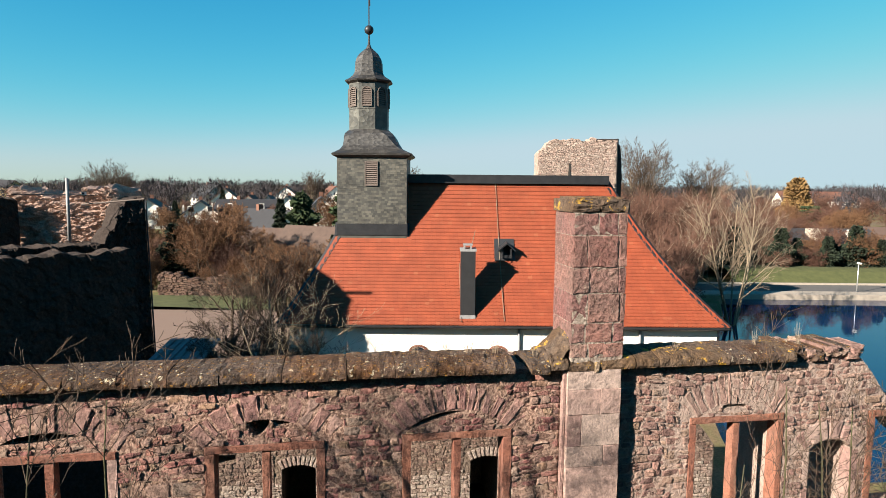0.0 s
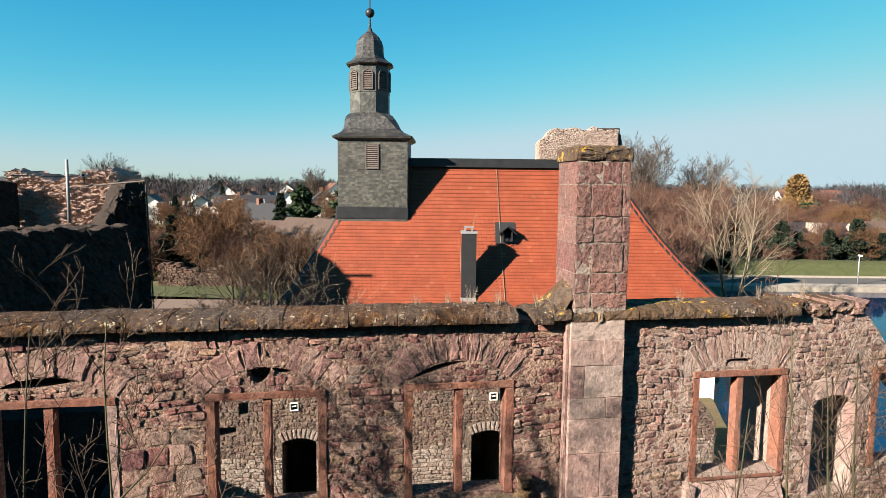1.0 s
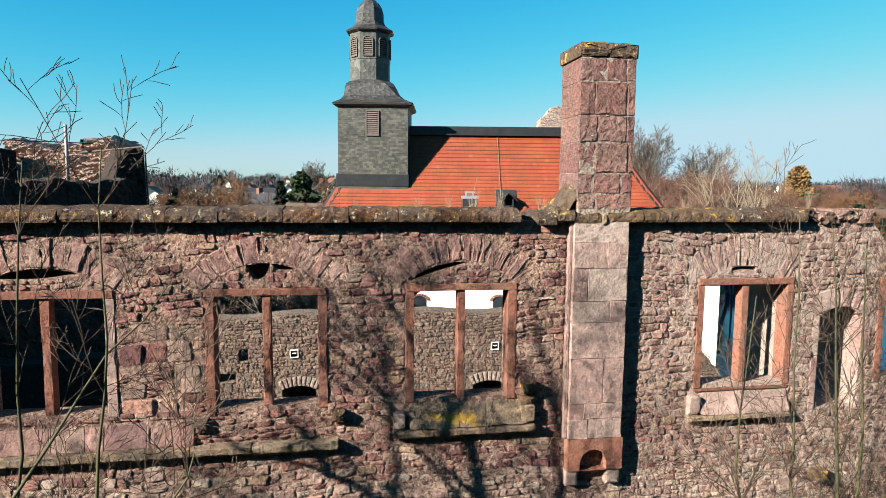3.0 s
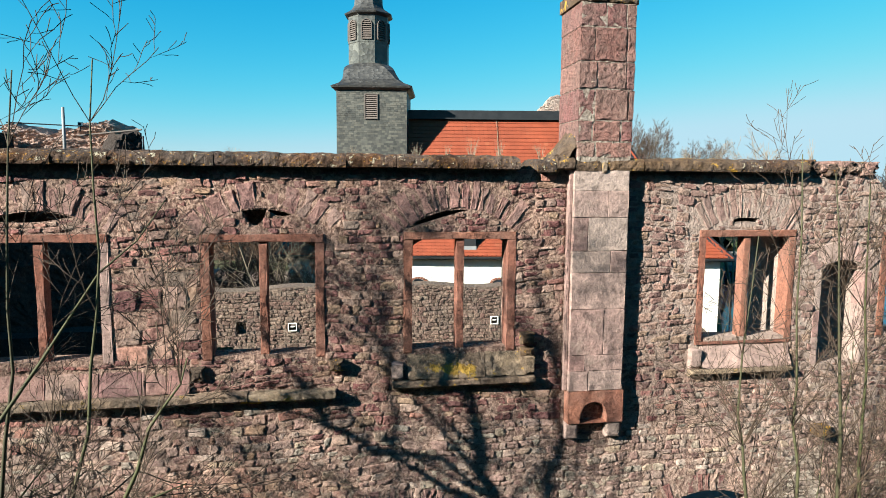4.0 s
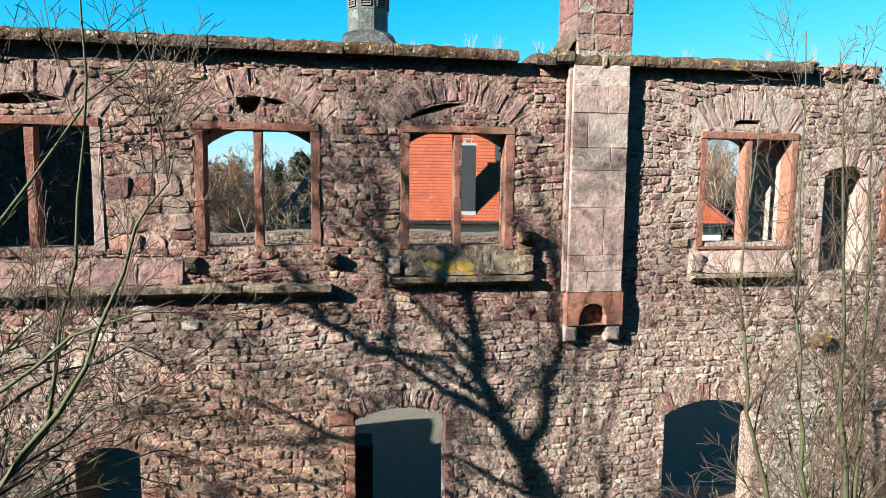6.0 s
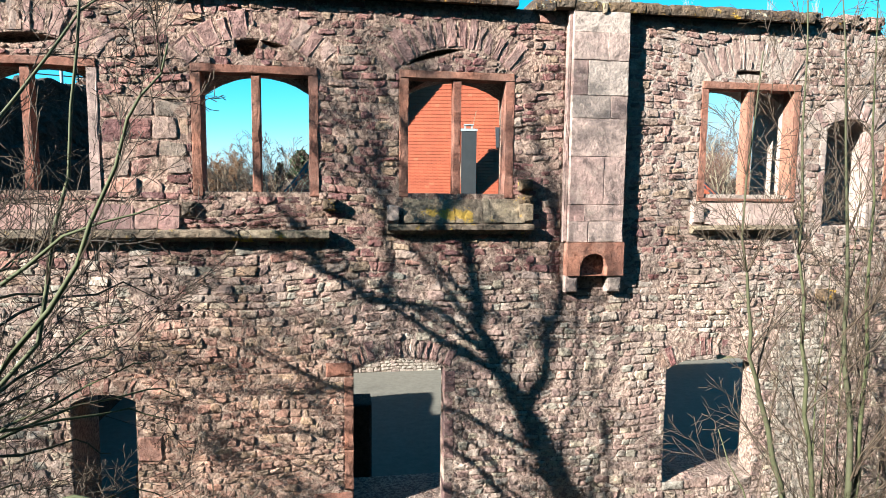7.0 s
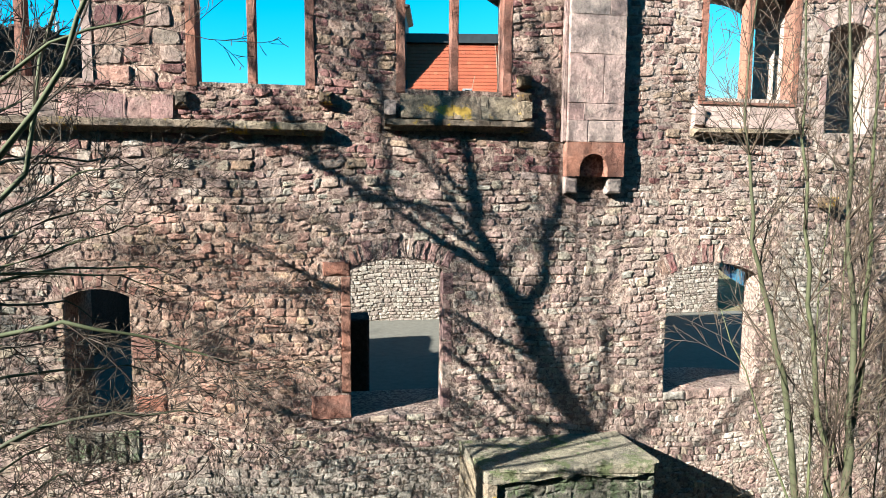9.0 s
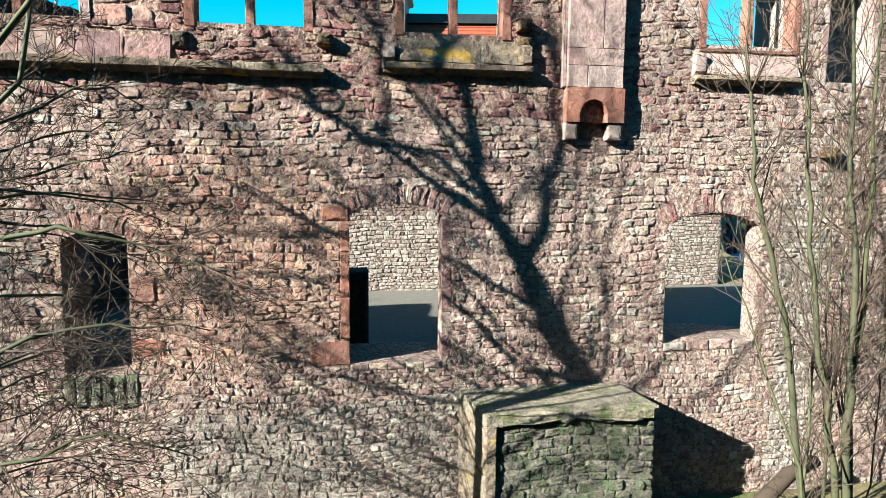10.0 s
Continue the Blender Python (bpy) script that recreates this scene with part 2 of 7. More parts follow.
mat_slate_dark = varied("dark slate", ((0, (0.025, 0.027, 0.03)), (0.5, (0.045, 0.046, 0.048)), (1, (0.03, 0.031, 0.034))), 4.0, 0.4, 0.5)
mat_slate_cap = slate_mat("dark cap slates", ((0, (0.016, 0.015, 0.014)), (0.5, (0.026, 0.024, 0.022)), (0.9, (0.040, 0.037, 0.033)), (1, (0.06, 0.055, 0.05))))
mat_slate_lantern = slate_mat("lantern slates", ((0, (0.030, 0.030, 0.026)), (0.5, (0.048, 0.048, 0.041)), (1, (0.075, 0.074, 0.062))), 5.0)
mat_lead = plain("dark metal flashing", (0.015, 0.016, 0.018), (0.028, 0.029, 0.031), 3, 0.45, 0.3)
mat_zinc = plain("zinc", (0.16, 0.16, 0.16), (0.24, 0.24, 0.24), 4, 0.7, 0.3)
mat_white = plain("white render", (0.66, 0.62, 0.55), (0.74, 0.70, 0.63), 2.5, 0.9, 0, 0.2)
mat_louvre = plain("weathered louvre wood", (0.07, 0.055, 0.047), (0.115, 0.092, 0.08), 7, 0.8)
# flat near-black for openings: the shade inside is put into the colour
mat_blackhole = plain("near-black of openings", (0.02, 0.018, 0.016), (0.03, 0.027, 0.024), 3, 0.95)
mat_pink = plain("pink sandstone surround", (0.40, 0.20, 0.16), (0.48, 0.26, 0.21), 6, 0.85)
mat_steel = plain("galvanised steel", (0.45, 0.46, 0.47), (0.58, 0.58, 0.58), 6, 0.4, 0.8)
mat_iron = plain("dark iron", (0.02, 0.02, 0.022), (0.04, 0.04, 0.042), 9, 0.6, 0.4)
mat_glass = plain("dark window glass", (0.015, 0.018, 0.022), (0.02, 0.024, 0.03), 1, 0.08, 0, 0.0, 0.5)
mat_bark = varied("bare brown twigs", ((0, (0.085, 0.052, 0.032)), (0.5, (0.115, 0.073, 0.044)), (1, (0.06, 0.040, 0.028))), 14, 0.85)
mat_bark_green = varied("green algae bark", ((0, (0.092, 0.094, 0.034)), (0.5, (0.130, 0.128, 0.052)), (1, (0.066, 0.058, 0.030))), 18, 0.8)
mat_birch = varied("pale sunlit bark", ((0, (0.40, 0.31, 0.21)), (0.5, (0.46, 0.36, 0.25)), (1, (0.30, 0.23, 0.15))), 8, 0.85)
mat_bark_pale = varied("pale birch twigs", ((0, (0.30, 0.23, 0.16)), (0.5, (0.36, 0.28, 0.20)), (1, (0.22, 0.16, 0.11))), 8, 0.85)
mat_twig_red = varied("reddish twigs", ((0, (0.17, 0.08, 0.055)), (0.5, (0.20, 0.10, 0.065)), (1, (0.12, 0.06, 0.045))), 8, 0.9)
mat_orange = varied("russet hedge", ((0, (0.20, 0.095, 0.045)), (0.5, (0.25, 0.125, 0.055)), (1, (0.14, 0.075, 0.04))), 5, 0.9)
mat_willow = varied("golden willow", ((0, (0.34, 0.20, 0.07)), (0.5, (0.38, 0.23, 0.085)), (1, (0.26, 0.15, 0.06))), 5, 0.9)
mat_pine = varied("green needles", ((0, (0.05, 0.085, 0.03)), (0.5, (0.07, 0.11, 0.04)), (1, (0.035, 0.06, 0.025))), 5, 0.9)
mat_fir = varied("dark conifer", ((0, (0.018, 0.032, 0.016)), (0.5, (0.03, 0.05, 0.022)), (1, (0.014, 0.024, 0.014))), 5, 0.9)
mat_gravel = plain("brown gravel", (0.12, 0.08, 0.062), (0.16, 0.11, 0.085), 30, 0.95, 0, 0.5)
mat_court = plain("sandy yard", (0.075, 0.063, 0.05), (0.105, 0.09, 0.072), 9, 0.95, 0, 0.4)

# ---- mesh tools ----
def mesh_ob(name, verts, faces, material, parent=None, label="", smooth=False):
    me = bpy.data.meshes.new(name)
    me.from_pydata([tuple(v) for v in verts], [], [tuple(f) for f in faces])
    me.materials.append(material)
    if smooth:
        me.polygons.foreach_set("use_smooth", [True] * len(me.polygons))
    me.update()
    ob = new(name, me)
    if parent:
        ob.parent = parent
    if label:
        ob["label"] = label
    return ob


def part(name, bm, material, parent=None, label="", smooth=False):
    bmesh.ops.recalc_face_normals(bm, faces=bm.faces[:])
    me = bpy.data.meshes.new(name)
    bm.to_mesh(me)
    bm.free()
    me.materials.append(material)
    if smooth:
        me.polygons.foreach_set("use_smooth", [True] * len(me.polygons))
    ob = new(name, me)
    if parent:
        ob.parent = parent
    if label:
        ob["label"] = label
    return ob


def empty(name, m, label, category, group="", kind=""):
    e = new(name)
    e.empty_display_size = 0.1
    e.matrix_world = m
    return tagged(e, label, category, group, kind)


class Soup:
    """Collects vertices and faces of many small pieces for one mesh."""

    def __init__(self):
        self.v, self.f = [], []

    def add(self, verts, faces):
        k = len(self.v)
        self.v += [tuple(p) for p in verts]
        self.f += [tuple(i + k for i in f) for f in faces]

    def box(self, x0, x1, y0, y1, z0, z1, m=None):
        p = [Vector((x, y, z)) for z in (z0, z1) for y in (y0, y1) for x in (x0, x1)]
        if m:
            p = [m @ q for q in p]
        self.add(p, [(0, 2, 3, 1), (4, 5, 7, 6), (0, 1, 5, 4), (2, 6, 7, 3), (0, 4, 6, 2), (1, 3, 7, 5)])

    def block(self, poly, y_back, y_front, bevel=0.02, bulge=0.0, wob=0.0, rng=random, m=None, lean=(0, 0)):
        """A stone: the outline poly of (x, z), from y_back to its face at y_front (the smaller y), with a worn edge."""
        n = len(poly)
        cx, cz = sum(p[0] for p in poly) / n, sum(p[1] for p in poly) / n
        size = max(max(abs(p[0] - cx) for p in poly), max(abs(p[1] - cz) for p in poly), 1e-4)
        rings = []
        for y, shrink in ((y_back, 0.0), (y_front + bevel, 0.0), (y_front + bevel * 0.3, 0.45 * bevel), (y_front, 1.3 * bevel)):
            ring = []
            for x, z in poly:
                dx, dz = x - cx, z - cz
                d = math.hypot(dx, dz) or 1
                k = max(0.1, 1 - shrink * 1.3 / d)
                jit = wob if shrink else 0
                ring.append((cx + dx * k + rng.uniform(-jit, jit), y + ((rng.uniform(-jit, jit) + lean[0] * dx + lean[1] * dz) if shrink else 0), cz + dz * k + rng.uniform(-jit, jit)))
            rings.append(ring)
        v = [q for r in rings for q in r] + [(cx, y_front - bulge, cz)]
        f = []
        for a in range(3):
            for i in range(n):
                j = (i + 1) % n
                f.append((a * n + i, a * n + j, (a + 1) * n + j, (a + 1) * n + i))
        f += [(3 * n + i, 3 * n + (i + 1) % n, 4 * n) for i in range(n)]
        f.append(tuple(range(n - 1, -1, -1)))
        if m:
            v = [m @ Vector(q) for q in v]
        self.add(v, f)

    def ob(self, name, material, parent=None, label="", smooth=False):
        return mesh_ob(name, self.v, self.f, material, parent, label, smooth)


def subdivided(poly, step):
    """The outline with points added along its long sides."""
    out = []
    for (x0, z0), (x1, z1) in zip(poly, poly[1:] + poly[:1]):
        k = max(1, round(math.hypot(x1 - x0, z1 - z0) / step))
        out += [(x0 + (x1 - x0) * i / k, z0 + (z1 - z0) * i / k) for i in range(k)]
    return out


def rect(x0, x1, z0, z1):
    return [(x0, z0), (x1, z0), (x1, z1), (x0, z1)]


def arch_of(xl, xr, z_spring, rise):
    """The height of a segmental arch over x."""
    h = (xr - xl) / 2
    r = (h * h + rise * rise) / (2 * rise)
    c = (xl + xr) / 2
    return lambda x: z_spring - (r - rise) + math.sqrt(max(r * r - (x - c) ** 2, 0))


def column_wall(x0, x1, z0, top, openings, y0, y1, step=0.35):
    """A slab from y0 to y1 with a top line and openings (xl, xr, sill, head), sill and head as functions of x."""
    cuts = {round(x0, 4), round(x1, 4)}
    k = int((x1 - x0) / step)
    cuts |= {round(x0 + (x1 - x0) * i / k, 4) for i in range(k + 1)}
    for xl, xr, *_ in openings:
        cuts |= {round(xl + (xr - xl) * i / 10, 4) for i in range(11)}
    cuts = sorted(c for c in cuts if x0 - 1e-6 <= c <= x1 + 1e-6)
    clean = [cuts[0]]
    hard = {round(v, 4) for o in openings for v in o[:2]}
    for c in cuts[1:]:
        if c - clean[-1] > 0.02 or c in hard:
            clean.append(c)
    s = Soup()

    def quad(a, b, c, d):
        s.add((a, b, c, d), ((0, 1, 2, 3),))

    for a, b in zip(clean, clean[1:]):
        mid = (a + b) / 2
        here = sorted((o for o in openings if o[0] < mid < o[1]), key=lambda o: o[2](mid))
        low_a, low_b = z0, z0
        for o in here + [None]:
            up_a, up_b = (o[2](a), o[2](b)) if o else (top(a), top(b))
            zs = [0, 1]
            quad((a, y0, low_a), (b, y0, low_b), (b, y0, up_b), (a, y0, up_a))
            quad((b, y1, low_b), (a, y1, low_a), (a, y1, up_a), (b, y1, up_b))
            quad((a, y0, up_a), (b, y0, up_b), (b, y1, up_b), (a, y1, up_a))
            if o:
                low_a, low_b = o[3](a), o[3](b)
                quad((b, y0, low_b), (a, y0, low_a), (a, y1, low_a), (b, y1, low_b))
    for xl, xr, sill, head in openings:
        for x, flip in ((xl, 1), (xr, -1)):
            q = [(x, y0, sill(x)), (x, y0, head(x)), (x, y1, head(x)), (x, y1, sill(x))]
            quad(*q[::flip])
    for x, flip in ((x0, -1), (x1, 1)):
        q = [(x, y0, z0), (x, y1, z0), (x, y1, top(x)), (x, y0, top(x))]
        quad(*q[::flip])
    return s


def flat(z):
    return lambda x: z


def stone_outline(x, z, w, h, rng, square=0.55, turn=0.0):
    """An angular, worn outline for one rubble stone; a low square makes it rounder."""
    cut = 0.12 + 0.62 * (1 - square)
    out = []
    for sx, sz in ((-1, -1), (1, -1), (1, 1), (-1, 1)):
        a, b = rng.uniform(0.03, cut), rng.uniform(0.03, cut)
        c = (sx * 0.5 * (1 - a), sz * 0.5 * rng.uniform(0.88, 1.02))
        d = (sx * 0.5 * rng.uniform(0.90, 1.02), sz * 0.5 * (1 - b))
        out += [c, d] if sx * sz > 0 else [d, c]
    t = rng.uniform(-turn, turn)
    ct, st = math.cos(t), math.sin(t)
    out = [(px * w, pz * h) for px, pz in out]
    return [(x + px * ct - pz * st, z + px * st + pz * ct) for px, pz in out]


def half_plane(poly, px, pz, nx, nz):
    """The part of the polygon where (p - point) . normal <= 0."""
    out, n = [], len(poly)
    for i in range(n):
        a, b = poly[i], poly[(i + 1) % n]
        da, db = (a[0] - px) * nx + (a[1] - pz) * nz, (b[0] - px) * nx + (b[1] - pz) * nz
        if da <= 0:
            out.append(a)
        if (da < 0 < db) or (db < 0 < da):
            k = da / (da - db)
            out.append((a[0] + (b[0] - a[0]) * k, a[1] + (b[1] - a[1]) * k))
    return out


def area_of(poly):
    return 0.5 * sum(a[0] * b[1] - b[0] * a[1] for a, b in zip(poly, poly[1:] + poly[:1]))


def packed_stones(x0, x1, z0, top, rects, rng, hs=(0.06, 0.17), ws=(0.07, 0.26), joint=0.012, least=0.0007, drop=0.06, flat_=0.5):
    """Random rubble, roughly coursed: rounded outlines that fill the face up to the rectangles left free."""
    seeds, z = [], z0
    zmax = max(top(x0 + (x1 - x0) * i / 40) for i in range(41))
    ph = rng.uniform(0, 9)
    while z < zmax:
        h = rng.uniform(*hs)
        x = x0 - rng.uniform(0, 0.2)
        while x < x1:
            w = hs[0] * 0.6 + rng.uniform(*ws) * (0.55 + 3.0 * h)
            zz = z + h / 2 + 0.05 * math.sin(x * 1.3 + ph + z * 0.7) + 0.03 * math.sin(x * 3.7 + z * 2)
            if h > 0.115 and rng.random() < 0.22:
                seeds += [(x + w * rng.uniform(0.3, 0.7), zz + h * 0.26), (x + w * rng.uniform(0.3, 0.7), zz - h * 0.26)]
            elif rng.random() > drop:
                seeds.append((x + w * rng.uniform(0.3, 0.7), zz + h * rng.uniform(-0.24, 0.24)))
            x += w
        z += h
    cell, grid = 0.3, {}
    for i, (x, z) in enumerate(seeds):
        grid.setdefault((int(x // cell), int(z // cell)), []).append(i)
    out = []
    for i, (x, z) in enumerate(seeds):
        if not (x0 < x < x1) or z > top(x) + 0.05:
            continue
        near = []
        gx, gz = int(x // cell), int(z // cell)
        for a in (-1, 0, 1):
            for b in (-1, 0, 1):
                near += grid.get((gx + a, gz + b), ())
        near = sorted(((flat_ * (seeds[j][0] - x)) ** 2 + (seeds[j][1] - z) ** 2, j) for j in near if j != i)[:18]
        poly = rect(max(x - 0.26, x0), min(x + 0.26, x1), z - 0.2, min(z + 0.2, top(x)))
        jo = joint * rng.uniform(0.5, 1.7)
        for d2, j in near:
            d = math.sqrt(d2) or 1e-6
            sx, sz = seeds[j][0] - x, seeds[j][1] - z
            nx, nz = flat_ * flat_ * sx, sz
            k = math.hypot(nx, nz) or 1e-6
            nx, nz = nx / k, nz / k
            poly = half_plane(poly, x + sx / 2 - nx * jo / 2, z + sz / 2 - nz * jo / 2, nx, nz)
            if len(poly) < 3:
                break
        for a, b, c, d in rects:
            if len(poly) < 3:
                break
            xs, zs = [p[0] for p in poly], [p[1] for p in poly]
            if max(xs) <= a or min(xs) >= b or max(zs) <= c or min(zs) >= d:
                continue
            best = []
            for q in ((a - 0.004, 0, 1, 0), (b + 0.004, 0, -1, 0), (0, c - 0.004, 0, 1), (0, d + 0.004, 0, -1)):
                t_ = half_plane(poly, *q)
                if len(t_) > 2 and area_of(t_) > (area_of(best) if best else 0):
                    best = t_
            poly = best
        if len(poly) < 3 or area_of(poly) < least:
            continue
        # worn corners
        soft = []
        for p, q in zip(poly, poly[1:] + poly[:1]):
            if math.hypot(q[0] - p[0], q[1] - p[1]) < 0.012:
                soft.append(((p[0] + q[0]) / 2, (p[1] + q[1]) / 2))
                continue
            k = rng.uniform(0.08, 0.26)
            soft += [(p[0] + (q[0] - p[0]) * k, p[1] + (q[1] - p[1]) * k), (q[0] + (p[0] - q[0]) * k, q[1] + (p[1] - q[1]) * k)]
        out.append([(a + rng.uniform(-0.004, 0.004), b + rng.uniform(-0.004, 0.004)) for a, b in soft])
    return out


def cut_round(poly, rects, rng, least):
    """The outline cut back to the rectangles left free, its corners worn; nothing when too little is left."""
    for a, b, c, d in rects:
        if len(poly) < 3:
            return None
        xs, zs = [p[0] for p in poly], [p[1] for p in poly]
        if max(xs) <= a or min(xs) >= b or max(zs) <= c or min(zs) >= d:
            continue
        best = []
        for q in ((a - 0.004, 0, 1, 0), (b + 0.004, 0, -1, 0), (0, c - 0.004, 0, 1), (0, d + 0.004, 0, -1)):
            t_ = half_plane(poly, *q)
            if len(t_) > 2 and area_of(t_) > (area_of(best) if best else 0):
                best = t_
        poly = best
    if len(poly) < 3 or area_of(poly) < least:
        return None
    soft = []
    for p, q in zip(poly, poly[1:] + poly[:1]):
        if math.hypot(q[0] - p[0], q[1] - p[1]) < 0.016:
            soft.append(((p[0] + q[0]) / 2, (p[1] + q[1]) / 2))
            continue
        k = rng.uniform(0.06, 0.2)
        soft += [(p[0] + (q[0] - p[0]) * k, p[1] + (q[1] - p[1]) * k), (q[0] + (p[0] - q[0]) * k, q[1] + (p[1] - q[1]) * k)]
    return [(a + rng.uniform(-0.004, 0.004), b + rng.uniform(-0.004, 0.004)) for a, b in soft] if len(soft) > 3 else None


def coursed_stones(x0, x1, z0, top, rects, rng, hs=(0.06, 0.13), ws=(0.10, 0.30), joint=0.013, least=0.0008, skew=0.021, squat=None):
    """Rubble brought to rough courses: blocky stones in stretches of wall that each keep courses of their own."""
    out, xa = [], x0
    zmax = max(top(x0 + (x1 - x0) * i / 40) for i in range(41))
    edge_l = lambda z: x0
    while xa < x1 - 0.01:
        xb = xa + rng.uniform(0.9, 2.3)
        if xb > x1 - 0.5:
            xb = x1
        ph = rng.uniform(0, 50)
        edge_r = (lambda z: x1) if xb == x1 else (lambda z, xb=xb, ph=ph: xb + 0.22 * noise.noise((ph, z * 5.0, 0.0)))
        wave = lambda x, z: 0.035 * math.sin(x * 1.3 + z * 0.7) + 0.02 * math.sin(x * 3.7 + z * 2 + ph)
        z = z0 - rng.uniform(0, 0.08)
        while z < zmax:
            h = rng.uniform(*hs)
            xl, xr = edge_l(z + h / 2), edge_r(z + h / 2)
            x = xl
            while x < xr - 0.03:
                w = rng.uniform(*ws) * (0.7 + 2.6 * h) * (squat(z) if squat else 1.0)
                if xr - x - w < 0.07:
                    w = xr - x
                w = min(w, 0.52)
                cells = [(z, z + h)]
                if h > 0.115 and rng.random() < 0.22:
                    k = z + h * rng.uniform(0.38, 0.62)
                    cells = [(z, k), (k, z + h)]
                for za, zb in cells:
                    ja, jb, jc, jd = (joint * rng.uniform(0.25, 1.0) for _ in range(4))
                    q = lambda: rng.uniform(-skew, skew)
                    wa, wb = wave(x, za), wave(x + w, za)
                    poly = [(x + ja + q(), za + wa + jc), (x + w * rng.uniform(0.35, 0.65), za + (wa + wb) / 2 + jc + q() * 0.5), (x + w - jb + q(), za + wb + jc), (x + w - jb + q() * 0.6, (za + zb) / 2 + wb),
                            (x + w - jb + q(), zb + wb - jd), (x + w * rng.uniform(0.35, 0.65), zb + (wa + wb) / 2 - jd + q() * 0.5), (x + ja + q(), zb + wa - jd), (x + ja + q() * 0.6, (za + zb) / 2 + wa)]
                    if rng.random() < 0.3:
                        k = rng.choice((0, 2, 4, 6))
                        cx, cz = x + w / 2, (za + zb) / 2 + wa
                        poly[k] = (poly[k][0] + (cx - poly[k][0]) * 0.35, poly[k][1] + (cz - poly[k][1]) * 0.45)
                    lim = min(top(x), top(x + w))
                    if za + wa > lim - 0.03:
                        continue
                    poly = half_plane(poly, 0, lim, 0, 1)
                    if len(poly) < 3:
                        continue
                    poly = cut_round(poly, rects, rng, least)
                    if poly:
                        out.append(poly)
                x += w
            z += h
        edge_l, xa = edge_r, xb
    return out


def rough_stone(s, poly, y_back, y_front, rng, edge=0.014, uneven=0.006, m=None):
    """One rubble stone with a worn edge and an uneven face, added to the soup."""
    n = len(poly)
    cx, cz = sum(p[0] for p in poly) / n, sum(p[1] for p in poly) / n
    lx, lz = rng.uniform(-0.16, 0.16), rng.uniform(-0.12, 0.12)
    v = [(x, y_back, z) for x, z in poly]
    for y, k, jit in ((edge, 1.0, 0.0), (edge * 0.25, 0.95, 0.3), (0.0, 0.84, 0.8), (0.0, 0.45, 1.0)):
        for x, z in poly:
            dx, dz = (x - cx) * k, (z - cz) * k
            tilt = (lx * dx + lz * dz) * (1 if jit else 0)
            v.append((cx + dx + rng.uniform(-1, 1) * 0.004 * jit, y_front + y + tilt + rng.uniform(-uneven, uneven) * jit, cz + dz + rng.uniform(-1, 1) * 0.004 * jit))
    f = [(a * n + i, a * n + (i + 1) % n, (a + 1) * n + (i + 1) % n, (a + 1) * n + i) for a in range(4) for i in range(n)]
    f.append(tuple(4 * n + i for i in range(n)))
    s.add([m @ Vector(q) for q in v] if m else v, f)


def prism(name, sec, x0, x1, material, parent, rough=0.010, step=0.08, label="", smooth=True):
    """A worn length of stone along x with the section sec of (y, z) points."""
    n, k = len(sec), max(3, int((x1 - x0) / step))
    cy, cz = sum(p[0] for p in sec) / n, sum(p[1] for p in sec) / n
    vs = []
    for i in range(k + 1):
        x = x0 + (x1 - x0) * i / k
        for y, z in sec:
            d = math.hypot(y - cy, z - cz) or 1
            nz = noise.noise(Vector((x * 6, y * 6, z * 6 + x0))) * rough + noise.noise(Vector((x * 17, y * 15, z * 15))) * rough * 0.7 - (rough * 0.5 if i in (0, k) else 0)
            vs.append((x + rough * 0.5 * noise.noise(Vector((x * 3, y * 9, z * 9))), y + (y - cy) / d * nz, z + (z - cz) / d * nz))
    fs = [(i * n + j, i * n + (j + 1) % n, (i + 1) * n + (j + 1) % n, (i + 1) * n + j) for i in range(k) for j in range(n)]
    fs += [tuple(range(n))[::-1], tuple(k * n + j for j in range(n))]
    return mesh_ob(name, vs, fs, material, parent, label, False)


# the church and all that lies beyond are set out square to this frame
FAR = pose(0, 0, 0, 0, 0, -9.38)


def far(u, v, z):
    return FAR @ Vector((u, v, z))

# ---- ground: one sheet, with the dry ditch before the wall and the lake's basin ----
LAKE = (9.3, 140.0, 18.0, 52.8)


def shore_u(v):
    return LAKE[0] if v < 24 else LAKE[0] + 0.45 * (v - 24)


def ground_z(u, v):
    z = 0.74 if v > 17.5 else 0.40
    d = min(u - shore_u(v), LAKE[1] - u, v - LAKE[2], LAKE[3] - v)
    if d > 0:
        z -= 2.6 * min(1, d / 1.2)
    elif v > 90:
        z -= 0.01 * min(v - 90, 200)
    return z


def grid_line(marks, far_end):
    return sorted(set([-far_end, -1200, -500, -250, -120, -60, *marks, 60, 120, 180, 250, 500, 1200, far_end]))


_us = grid_line([i * 2.5 for i in range(-16, 3)] + [8 + i * 0.8 for i in range(24)] + [i * 2.5 for i in range(11, 20)] + [LAKE[0], LAKE[0] + 1.2, LAKE[1], LAKE[1] - 1.2], 3200)
_vs = grid_line([i * 1.0 for i in range(-8, 16)] + [i * 2.0 for i in range(8, 34)] + [8.7, 8.9, LAKE[2], LAKE[2] + 1.2, LAKE[3], LAKE[3] - 1.2], 3200)
